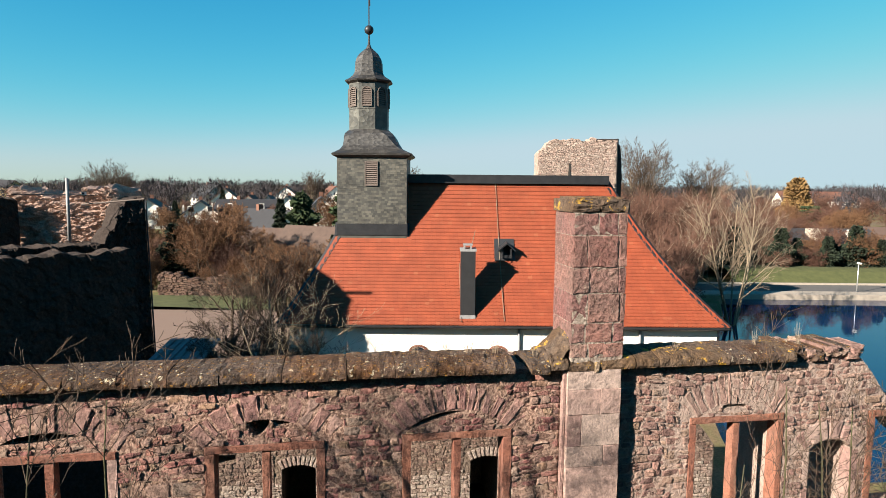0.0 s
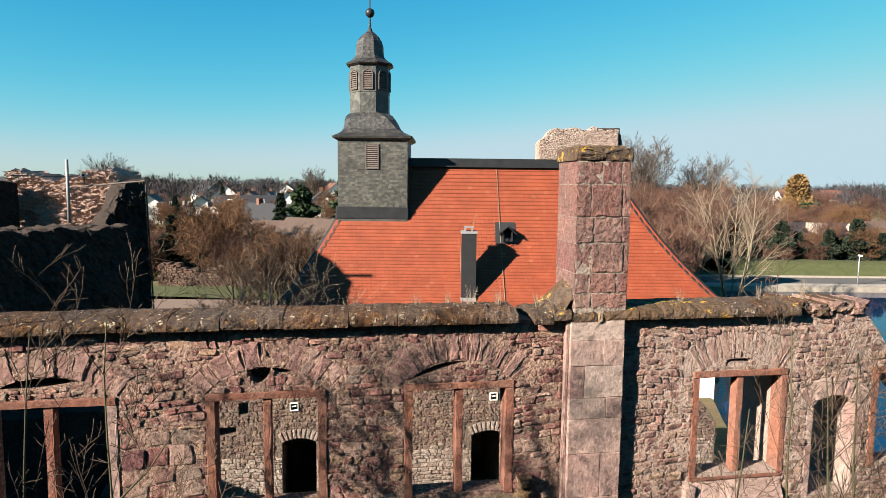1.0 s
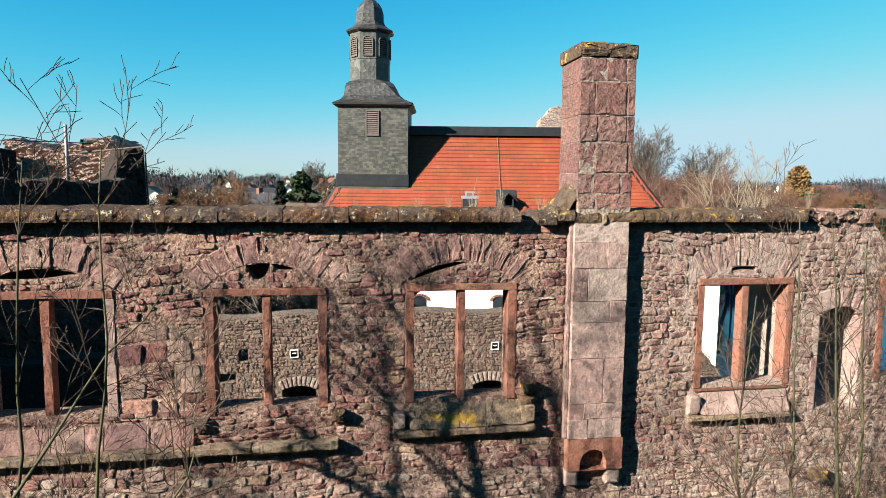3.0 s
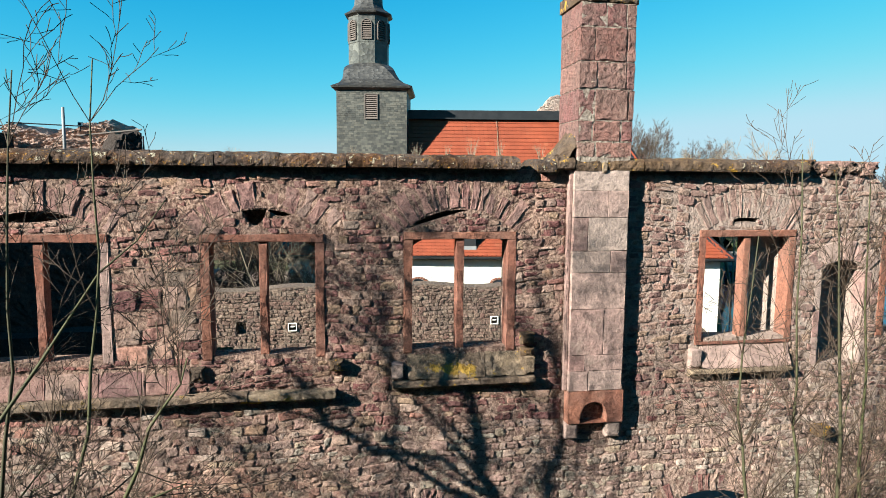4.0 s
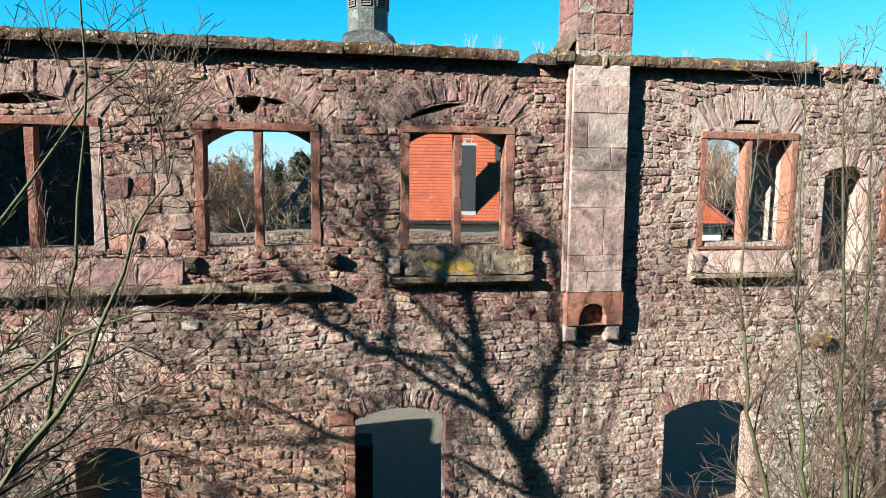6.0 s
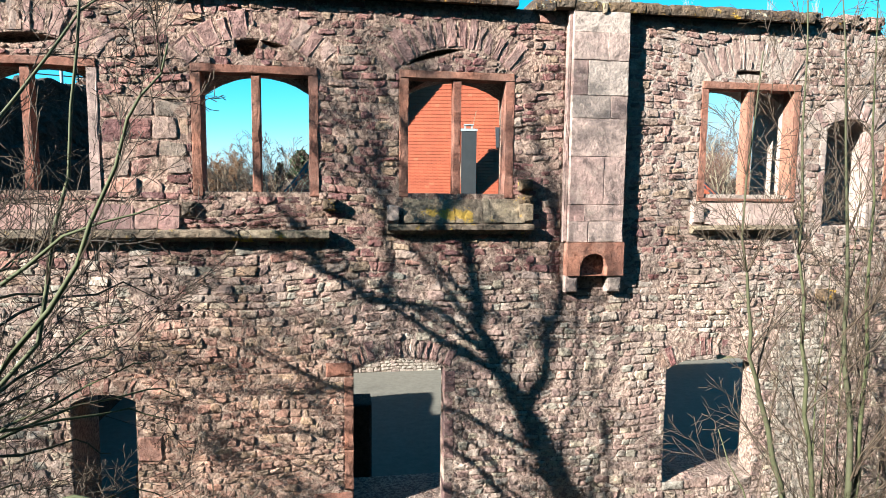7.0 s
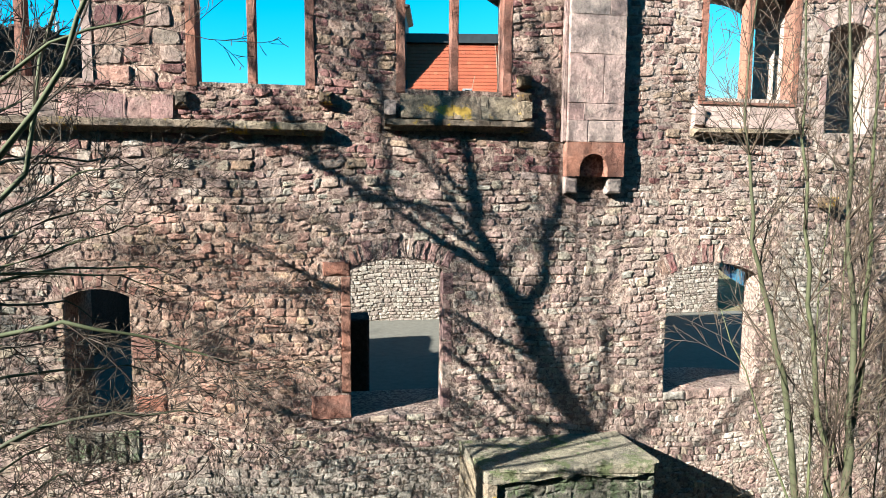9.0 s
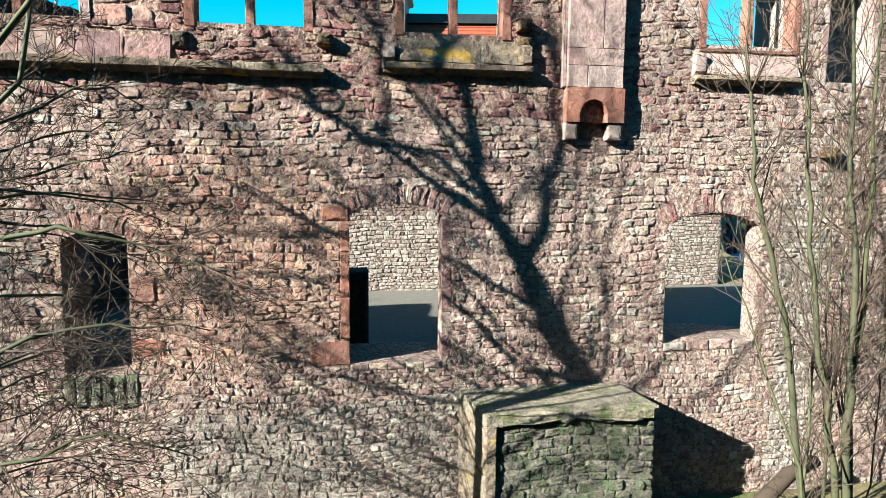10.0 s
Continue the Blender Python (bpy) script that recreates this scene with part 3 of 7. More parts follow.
# rows beside the wall follow the wall itself, so that its step stays inside the masonry
_s = Soup()
_s.v = []
WALLY = [-3200, -1000, -300, -100, -40, -20, -8, -4, 0, 3, 6, 7.5, 8.55, 8.9]
rows_ = [[(x, y, -1.25 if y < 8.7 else 0.74) for x in _us] for y in WALLY]
for vv in [v for v in _vs if v > 9]:
    rows_.append([tuple(far(u, vv, 0) if vv > 24 else Vector((u, vv, 0)).lerp(far(u, vv, 0), (vv - 9) / 15)) for u in _us])
    rows_[-1] = [(x, y, ground_z(u, vv)) for (x, y, z), u in zip(rows_[-1], _us)]
_n = len(_us)
_s.add([p for r in rows_ for p in r], [(j * _n + i, j * _n + i + 1, (j + 1) * _n + i + 1, (j + 1) * _n + i) for j in range(len(rows_) - 1) for i in range(_n - 1)])


def ground_mat():
    m, t, b = nodes_of("ground of turf, gravel and leaf litter", 0.95, 0, 0.1)
    g = noise_of(t, 0.6, 6, 0.6)
    fine = noise_of(t, 14.0, 6, 0.7)
    big = noise_of(t, 0.035, 3, 0.5)
    c = mixc(t, ramp(t, g, ((0.4, (0, 0, 0)), (0.6, (1, 1, 1)))), (0.075, 0.085, 0.03), (0.14, 0.10, 0.055))
    c = mixc(t, ramp(t, big, ((0.45, (0, 0, 0)), (0.6, (0.7,) * 3))), c, (0.12, 0.085, 0.06))
    c = mixc(t, 0.7, c, ramp(t, fine, ((0.3, (0.5,) * 3), (0.7, (1.4,) * 3))), "MULTIPLY")
    t.links.new(c, b.inputs["Base Color"])
    bump(t, b, fine, 0.7, 0.05)
    return m


ground = _s.ob("ground", ground_mat())
tagged(ground, "flat ground of turf, soil and leaf litter", "ground", kind="structure")


def sheet(name, pts, z, material, label, category, thick=0.05, frame_=FAR):
    bm = bmesh.new()
    lo = [bm.verts.new(frame_ @ Vector((u, v, z - thick))) for u, v in pts]
    hi = [bm.verts.new(frame_ @ Vector((u, v, z))) for u, v in pts]
    bm.faces.new(hi)
    for i in range(len(pts)):
        j = (i + 1) % len(pts)
        bm.faces.new((lo[i], lo[j], hi[j], hi[i]))
    return tagged(part(name, bm, material), label, category, kind="structure")


ID4 = Matrix.Identity(4)
sheet("courtyard_floor", [(-14, 9.15), (10.4, 9.15), (10.4, 15.75), (-14, 15.75)], 0.50, mat_court, "pale sandy floor of the roofless inner yard", "yard", 0.08, ID4)
sheet("gravel_yard", [(-30, 24), (-7.9, 24), (-7.9, 44), (-30, 46)], 0.80, mat_gravel, "brown gravel forecourt beside the church", "yard")

# ---- the front wall ----
WALL_Y = 8.2
WALL_X = (-6.45, 11.0)


def wall_top(x):
    if x < 5.0:
        return 7.335
    if x < 6.05:
        return 7.36 + 0.03 * math.sin(x * 9)
    return max(5.8, 7.36 - (x - 6.05) * 1.0 + 0.08 * math.sin(x * 5.3))


# upper windows (clear opening x0, x1, z0, z1), all with a stone frame and one mullion
UPPER = {"w1": (-5.37, -4.06, 5.03, 6.44), "w2": (-2.84, -1.59, 5.03, 6.43), "w3": (-0.40, 0.845, 5.03, 6.45), "w4": (3.61, 4.89, 5.05, 6.46), "w6": (6.47, 7.75, 5.05, 6.42)}
door_head = arch_of(-1.08, 0.10, 2.78, 0.14)
g4_head = arch_of(3.18, 4.60, 2.62, 0.20)
g1_head = arch_of(-4.40, -3.68, 2.50, 0.10)
w5_head = arch_of(5.43, 6.12, 5.95, 0.16)
LOWER = [(-1.08, 0.10, flat(0.89), door_head), (3.20, 4.58, lambda x: 1.0 + 0.05 * math.sin((x - 3.2) * 2.2), g4_head),
         (-4.40, -3.68, flat(0.9), g1_head), (5.43, 6.12, flat(4.62), w5_head)]
RELIEF = {"w1": (-4.73, 0.72, 6.54, 0.25), "w2": (-2.22, 0.68, 6.53, 0.29), "w3": (0.20, 0.70, 6.535, 0.28), "w4": (4.22, 0.58, 6.53, 0.18)}
relief_head = {k: arch_of(c - h, c + h, z, r) for k, (c, h, z, r) in RELIEF.items()}
# gaps left open under the relieving arches
GAPS = [(-5.25, -4.33, lambda x: relief_head["w1"](x) - 0.13 * math.sin(math.pi * min(1, max(0, (x + 5.25) / 0.92))), relief_head["w1"]),
        (-2.44, -2.16, lambda x: relief_head["w2"](x) - 0.004 - 0.19 * math.sin(math.pi * min(1, max(0, (x + 2.44) / 0.28))) ** 0.6, relief_head["w2"]), (-2.16, -1.88, lambda x: relief_head["w2"](x) - 0.004 - 0.06 * math.sin(math.pi * min(1, max(0, (x + 2.16) / 0.28))), relief_head["w2"]),
        (-0.46, 0.30, lambda x: relief_head["w3"](x) - 0.075 * math.sin(math.pi * min(1, max(0, (x + 0.46) / 0.76))) - 0.004, relief_head["w3"]),
        (4.02, 4.38, lambda x: relief_head["w4"](x) - 0.05, relief_head["w4"])]
front_open = [(a, b, flat(c), flat(d)) for a, b, c, d in UPPER.values()] + LOWER + GAPS
back_open = []
SPLAY = {"w1": (0.34, 0.06), "w2": (0.24, 0.12), "w3": (0.10, 0.32), "w4": (0.06, 0.12), "w6": (0.06, 0.10)}
for key, (a, b, c, d) in UPPER.items():
    a, b = a - SPLAY[key][0], b + SPLAY[key][1]
    back_open.append((a, b, flat(c - 0.65), arch_of(a, b, d - 0.24, 0.34)))
for a, b, c, d in LOWER:
    wide = 0.48 if a in (-1.08, 3.20) else 0.06
    back_open.append((a - 0.06, b + wide, c, arch_of(a - 0.06, b + wide, d(a) - 0.02, 0.16)))
wall_front = column_wall(*WALL_X, -1.7, wall_top, front_open, WALL_Y, WALL_Y + 0.30).ob("wall_front", mat_mortar)
tagged(wall_front, "tall ruined red sandstone rubble wall with two storeys of openings", "ruined wall", kind="structure")
column_wall(*WALL_X, -1.7, lambda x: wall_top(x) - 0.03, back_open, WALL_Y + 0.304, WALL_Y + 1.0).ob("core", mat_mortar, wall_front, "rear leaf of rubble and mortar")

# ---- the rear wall of the yard ----
BACK_Y = 15.7


def back_top(x):
    if x < 6.5:
        return 4.58 + 0.05 * math.sin(x * 2.1)
    if x > 8.2:
        return 3.5 - (x - 8.2) * 1.2 + 0.06 * math.sin(x * 23)
    return max(3.5, 4.55 - (x - 6.5) * 0.9) + 0.04 * math.sin(x * 3)


BACK_OPEN = [(-2.72, -1.90, flat(0.52), arch_of(-2.72, -1.90, 2.74, 0.10)), (2.02, 2.90, flat(0.52), arch_of(2.02, 2.90, 2.68, 0.10)),
             (-3.72, -3.50, flat(3.50), flat(3.80)), (-4.25, -3.80, flat(3.0), flat(3.2)), (-2.50, -2.34, flat(3.55), flat(3.75)), (2.50, 2.66, flat(3.58), flat(3.78))]
wall_back = column_wall(-5.86, 8.88, -0.1, back_top, BACK_OPEN, BACK_Y, BACK_Y + 0.55).ob("wall_back", mat_mortar_back)
tagged(wall_back, "lower rubble wall behind the roofless yard", "ruined wall", kind="structure")

# ---- side wall that closes the yard on the sun's side ----
wall_side = Soup()
SIDE_M = Matrix(((0, 1, 0, -6.45), (1, 0, 0, 0), (0, 0, 1, 0), (0, 0, 0, 1)))
_w = column_wall(9.03, 16.2, -1.0, lambda y: (3.95 if y < 11.0 else max(2.3, 3.95 - 3 * (y - 11.0))) + 0.05 * math.sin(y * 3.1) + 0.03 * math.sin(y * 9), [], 0.0, 0.58)
_w.v = [tuple(SIDE_M @ Vector(p)) for p in _w.v]
_w.f = [f[::-1] for f in _w.f]
# near-black colour puts shade on the wall and its top
wall_side = _w.ob("wall_side", mat_shaded)
tagged(wall_side, "lower rubble side wall of the roofless yard", "ruined wall", kind="structure")
# unseen wall added farther out, to keep the ground beyond the yard in shade
wall_curtain = column_wall(9.0, 19.2, -0.6, lambda y: 6.4 + 0.15 * math.sin(y * 0.9), [], 0.0, 0.8, 0.8)
wall_curtain.v = [(p[1] - 13.3, p[0], p[2]) for p in wall_curtain.v]
wall_curtain.f = [f[::-1] for f in wall_curtain.f]
wall_curtain = wall_curtain.ob("wall_curtain", mat_mortar)
tagged(wall_curtain, "unseen plain wall added to shade the ground beyond the yard", "wall", kind="structure")
# added wall: its dark colour fills the left window's view with shade
wall_corner = column_wall(-12.4, -6.5, -0.4, lambda x: 3.45 + 0.08 * math.sin(x * 2.3), [], 16.4, 17.0, 0.6).ob("wall_corner", mat_shaded)
tagged(wall_corner, "added dark wall standing in for shade behind the yard's corner", "wall", kind="structure")
# tall wall added behind the camera to close the ditch and block sky light
wall_opposite = column_wall(-60, 45, -1.6, lambda x: 13.0 + 0.3 * math.sin(x * 0.7), [], -7.0, -6.0, 2.5).ob("wall_opposite", mat_mortar)
tagged(wall_opposite, "tall plain unseen wall added across the ditch to block sky light", "wall", kind="structure")
# pale pointing on the lowest courses and on a patch of bare render
plinth = column_wall(-3.3, 0.5, -1.6, lambda x: 0.36 + 0.10 * math.sin(x * 1.1 + 1) + 0.05 * math.sin(x * 4.3), [], WALL_Y - 0.010, WALL_Y - 0.002).ob("pointing", mat_mortar_pale, wall_front, "pale thick pointing of the lowest courses")
patch = column_wall(4.92, 5.62, -1.6, lambda x: 3.35 + 0.12 * math.sin(x * 9), [], WALL_Y - 0.012, WALL_Y - 0.002).ob("render_patch", mat_mortar_pale, wall_front, "pale patch of old render")

# ---- dressed stone of the front wall ----
rng = random.Random(7)
keep_out = []


def dressed(name, poly, material, parent, proud=0.02, depth=0.16, bevel=0.012, label="", wob=0.003, step=0.14, y=WALL_Y):
    s = Soup()
    s.block(subdivided(poly, step), y + depth - proud, y - proud, bevel, 0.002, wob, rng)
    return s.ob(name, material, parent, label)


def window_frame(key, wide=0.105, top=0.085, low=False, pale_right=False):
    a, b, c, d = UPPER[key]
    w = empty("window_" + key[1:], ID4, "red sandstone window frame with one mullion, unglazed", "window", "upper windows", "structure")
    e = 0.006
    dressed("lintel", rect(a - wide, b + wide, d - e, d + top), mat_red, w, 0.03, 0.24)
    dressed("jamb", rect(a - wide, a + e, c - 0.05, d - e - 0.003), mat_red, w, 0.024, 0.22)
    dressed("jamb", rect(b - e, b + wide, c - 0.05, d - e - 0.003), mat_render if pale_right else mat_red, w, 0.024, 0.22)
    m = (a + b) / 2
    dressed("mullion", rect(m - 0.05, m + 0.05, c - 0.02, d - e - 0.003), mat_red, w, 0.0, 0.15, 0.02)
    if low:
        dressed("bottom_rail", rect(a - wide, b + wide, c - 0.09, c - 0.053), mat_red, w, 0.03, 0.24)
    keep_out.append((a - wide, b + wide, c - 0.05, d + top))
    return w


window_frame("w1", pale_right=True)
window_frame("w2")
window_frame("w3")
window_frame("w4", 0.09, low=True)
window_frame("w6")


def arch_stones(c, half, z, rise, length, n, material, parent, name="arch_stone", proud=0.02, ragged=0.05):
    """Wedges round a segmental arch."""
    r = (half * half + rise * rise) / (2 * rise)
    cz = z + rise - r
    a0 = math.asin(min(1, half / r))
    edges = [-a0 + 2 * a0 * i / n for i in range(n + 1)]
    edges = [e + (rng.uniform(-0.33, 0.33) * 2 * a0 / n if 0 < i < n else 0) for i, e in enumerate(edges)]
    for p, q in zip(edges, edges[1:]):
        g = 0.013 / r
        lo, hi = r + rng.uniform(0.0, 0.02), r + length * rng.uniform(0.72, 1.06)
        poly = [(c + math.sin(a) * k, cz + math.cos(a) * k) for a, k in ((p + g, lo), (q - g, lo), (q - g * 1.2, hi), (p + g * 1.2, hi))]
        dressed(name, poly, material, parent, proud * rng.uniform(0.3, 1.6), 0.14, 0.014, wob=0.010)


def arch_rects(c, half, z, rise, length, n=22):
    r = (half * half + rise * rise) / (2 * rise)
    cz = z + rise - r
    a0 = math.asin(min(1, half / r))
    for i in range(n):
        pts = [(c + math.sin(a) * k, cz + math.cos(a) * k) for a in (-a0 + 2 * a0 * i / n, -a0 + 2 * a0 * (i + 1) / n) for k in (r, r + length * 0.88)]
        xs, zs = [p[0] for p in pts], [p[1] for p in pts]
        keep_out.append((min(xs) + 0.01, max(xs) - 0.01, min(zs), max(zs)))


def open_rects(xl, xr, sill_z, head, n=8):
    for i in range(n):
        a, b = xl + (xr - xl) * i / n, xl + (xr - xl) * (i + 1) / n
        keep_out.append((a, b, sill_z, head((a + b) / 2)))


for key, n, length in (("w1", 12, 0.38), ("w2", 11, 0.36), ("w3", 16, 0.40), ("w4", 15, 0.44)):
    c, h, z, r = RELIEF[key]
    arch_stones(c, h + 0.06, z - 0.04, r + 0.04, length, n, mat_vous, wall_front, proud=0.014)
    arch_rects(c, h + 0.06, z - 0.04, r + 0.04, length)
arch_stones(-0.49, 0.66, 2.775, 0.16, 0.26, 14, mat_vous, wall_front, proud=0.012)
arch_rects(-0.49, 0.66, 2.775, 0.16, 0.26)
open_rects(-1.08, 0.10, 0.80, door_head)
keep_out += [(-1.19, -1.07, 1.2, 2.72), (0.09, 0.23, 0.95, 2.74)]
arch_stones(3.89, 0.76, 2.60, 0.21, 0.30, 14, mat_rubble, wall_front, proud=0.012)
arch_rects(3.89, 0.76, 2.60, 0.21, 0.30)
open_rects(3.20, 4.58, 0.9, g4_head)
arch_stones(-4.04, 0.42, 2.49, 0.11, 0.24, 8, mat_vous, wall_front, proud=0.012)
arch_rects(-4.04, 0.42, 2.49, 0.11, 0.24)
open_rects(-4.40, -3.68, 0.88, g1_head)
arch_stones(5.775, 0.42, 5.94, 0.17, 0.30, 5, mat_render, wall_front)
arch_rects(5.775, 0.42, 5.94, 0.17, 0.30)
open_rects(5.43, 6.12, 4.62, w5_head)
keep_out += [(5.33, 5.44, 4.6, 5.93), (6.11, 6.24, 4.6, 5.93)]
# jambs of the niche-like doorway upstairs, pale dressed stone
for x0, x1 in ((5.33, 5.435), (6.115, 6.24)):
    z = 4.6
    while z < 5.9:
        h = rng.uniform(0.28, 0.5)
        dressed("jamb_stone", rect(x0, x1, z, min(z + h, 5.93)), mat_render, wall_front, 0.015, 0.2)
        z += h + 0.008
# red jamb and quoins of the ground-floor opening
for poly in (rect(-1.19, -1.075, 1.22, 1.75), rect(-1.19, -1.075, 1.76, 2.32), rect(-1.19, -1.075, 2.33, 2.70)):
    dressed("jamb_stone", poly, mat_red, wall_front, 0.03, 0.26)
dressed("quoin", rect(-1.42, -1.075, 2.71, 2.90), mat_red, wall_front, 0.026, 0.26, 0.02, wob=0.008)
dressed("quoin", rect(-1.58, -1.075, 0.88, 1.19), mat_red, wall_front, 0.022, 0.26, 0.02, wob=0.008)
keep_out += [(-1.46, -1.06, 2.70, 2.94), (-1.63, -1.06, 0.85, 1.22)]
for i in range(6):
    dressed("jamb_stone", rect(0.095, 0.095 + rng.uniform(0.10, 0.17), 0.95 + i * 0.30, 1.24 + i * 0.30), mat_vous, wall_front, 0.012, 0.2)
for i in range(5):
    dressed("sill_stone", rect(-1.07 + i * 0.235, -0.84 + i * 0.235, 0.80, 0.886), mat_low, wall_front, 0.03, 0.5, 0.02)
for i in range(4):
    dressed("sill_stone", rect(3.2 + i * 0.35, 3.54 + i * 0.35, 0.90, 1.0 + 0.05 * math.sin(i * 0.8 + 0.3)), mat_low, wall_front, 0.03, 0.5, 0.03)
dressed("quoin", rect(-3.66, -3.28, 1.08, 1.30), mat_red, wall_front, 0.022, 0.2, 0.025, wob=0.012)
dressed("quoin", rect(-3.66, -3.38, 1.75, 2.05), mat_vous, wall_front, 0.03, 0.2)
dressed("quoin", rect(-4.74, -4.42, 1.0, 1.32), mat_vous, wall_front, 0.022, 0.2, 0.02, wob=0.01)
for i in range(6):
    dressed("sill_stone", rect(-4.45 + i * 0.14, -4.32 + i * 0.14, 0.44 + rng.uniform(0, 0.12), 0.86), mat_buttress, wall_front, 0.03 + rng.uniform(0, 0.012), 0.3, 0.03, wob=0.012)
keep_out += [(-4.47, -3.62, 0.42, 0.88), (-3.7, -3.27, 1.07, 1.31), (-4.75, -4.4, 1.0, 1.33), (-3.7, -3.37, 1.74, 2.06)]


# sills: a projecting moulding and the weathered slope above it
def sill(name, x0, x1, z0, z1, proud, material, label, pieces):
    s0 = empty(name, ID4, label, "window sill", kind="structure")
    y = WALL_Y
    sec = [(y + 0.1, z0 - 0.03), (y - proud * 0.55, z0 - 0.02), (y - proud * 0.7, z0 + 0.02), (y - proud, z0 + 0.035), (y - proud, z1 - 0.012), (y - proud + 0.02, z1), (y + 0.1, z1)]
    cuts = [x0] + sorted(rng.uniform(x0 + 0.3, x1 - 0.3) for _ in range(pieces - 1)) + [x1]
    for a, b in zip(cuts, cuts[1:]):
        lift, out = rng.uniform(-0.008, 0.008), rng.uniform(-0.008, 0.008)
        prism("moulding", [(p + out, q + lift) for p, q in sec], a + 0.003, b - 0.003, material, s0, 0.018)
    return s0


def sill_slope(name, x0, x1, z0, z1, proud, material, label, pieces):
    s0 = empty(name, ID4, label, "window sill", kind="structure")
    y = WALL_Y
    sec = [(y + 0.1, z0), (y - proud, z0), (y - proud * 0.95, z0 + 0.03), (y - proud * 0.45, (z0 + z1) / 2), (y - 0.012, z1 - 0.02), (y + 0.1, z1)]
    cuts = [x0] + sorted(rng.uniform(x0 + 0.15, x1 - 0.15) for _ in range(pieces - 1)) + [x1]
    for a, b in zip(cuts, cuts[1:]):
        lift, out = rng.uniform(-0.008, 0.008), rng.uniform(-0.012, 0.006)
        prism("slab", [(p + out, q + lift) for p, q in sec], a + 0.004, b - 0.004, material, s0, 0.018, 0.07)
    return s0


sill("sill_3_moulding", -0.66, 1.21, 4.55, 4.655, 0.17, mat_sill, "lichen-covered projecting sill moulding, broken at one end", 2)
sill_slope("sill_3_slope", -0.46, 1.10, 4.67, 4.99, 0.13, mat_sill, "weathered sloping stone above the sill moulding", 4)
sill("sill_3_end", -0.66, -0.52, 4.67, 4.88, 0.13, mat_render, "pale broken end of a window sill", 1)
sill("sill_3_block", 1.02, 1.20, 4.67, 4.92, 0.13, mat_sill, "lichened end block of a window sill", 1)
sill("sill_12_moulding", -6.4, -1.36, 4.46, 4.58, 0.17, mat_sill, "long lichen-covered string course under two windows", 6)
sill_slope("sill_12_slope", -6.3, -3.10, 4.59, 4.90, 0.06, mat_vous, "weathered stone band above the string course", 9)
sill("sill_4_moulding", 3.43, 4.96, 4.55, 4.64, 0.16, mat_sill, "pale projecting sill under an upper window", 2)
sill_slope("sill_4_slope", 3.60, 4.96, 4.65, 4.96, 0.12, mat_render, "pale sloping stone above a window sill", 2)
sill("sill_4_end", 3.43, 3.58, 4.65, 4.92, 0.11, mat_render, "pale broken end of a window sill", 1)
keep_out += [(-0.68, 1.23, 4.52, 5.0), (-6.7, -3.06, 4.44, 4.92), (-3.08, -2.88, 4.44, 4.6), (-2.88, -1.36, 4.44, 4.6), (3.41, 4.98, 4.53, 5.0)]
for x, z, w, h, p in ((1.10, 5.15, 0.20, 0.16, 0.16), (-1.36, 4.88, 0.18, 0.16, 0.14), (1.12, 4.96, 0.2, 0.14, 0.10), (5.52, 3.66, 0.22, 0.16, 0.20), (-3.0, 4.82, 0.16, 0.2, 0.08)):
    dressed("corbel_stone", stone_outline(x, z, w, h, rng, 0.8), mat_cope_gold, wall_front, p, p + 0.1, 0.04, wob=0.01)

# ---- pier: corbelled shaft on the wall, free-standing above the coping ----
pier = empty("pier", ID4, "tall red sandstone chimney pier corbelled out from the wall", "pier")
PX0, PX1, PY = 1.665, 2.415, WALL_Y - 0.15
z, k = 4.42, 0
while z < 7.31:
    h = min(rng.uniform(0.20, 0.62), 7.33 - z)
    if 7.33 - z - h < 0.15:
        h = 7.33 - z
    cut = PX0 + (PX1 - PX0) * rng.choice((0.28, 0.36, 0.62, 0.7))
    split = [(PX0, cut), (cut, PX1)] if k % 4 != 3 else [(PX0, PX1)]
    for a, b in split:
        dressed("ashlar", rect(a + 0.002, b - 0.002, z + 0.002, z + h - 0.002), mat_render, pier, 0.15 + rng.uniform(-0.004, 0.005), 0.25, 0.006, wob=0.004)
    z += h
    k += 1
dressed("side_edge", rect(PX0 - 0.045, PX0 - 0.002, 4.42, 7.33), mat_render, pier, 0.09, 0.15, 0.012, wob=0.008)
corbel = column_wall(PX0, PX1 + 0.02, 3.98, flat(4.416), [(PX0 + 0.17, PX1 - 0.20, flat(3.98), arch_of(PX0 + 0.17, PX1 - 0.20, 4.10, 0.17))], PY - 0.012, WALL_Y + 0.02).ob("corbel_arch", mat_red, pier, "red arched corbel block")
for a, b in ((PX0 - 0.01, PX0 + 0.16), (PX1 - 0.19, PX1 + 0.01)):
    dressed("corbel_foot", rect(a, b, 3.76, 3.976), mat_render, pier, 0.14, 0.2, 0.03)
keep_out.append((PX0 - 0.06, PX1 + 0.01, 3.80, 7.40))
# upper shaft
z = 7.49
UP = [(0.20, (0.33,)), (0.27, (0.27, 0.78)), (0.39, (0.30, 0.90)), (0.34, (0.32, 0.85)), (0.42, (0.27, 0.84)), (0.30, (0.46, 0.82))]
for h, cuts in UP:
    edges = [PX0 + 0.02 + (PX1 - PX0) * f for f in (0.0, *cuts, 1.0)]
    for a, b in zip(edges, edges[1:]):
        dressed("ashlar", rect(a + 0.006, b - 0.006, z + 0.006, z + h - 0.006), mat_pier, pier, 0.14 + rng.uniform(-0.007, 0.007), 0.70, 0.012, wob=0.009, step=0.09)
    z += h
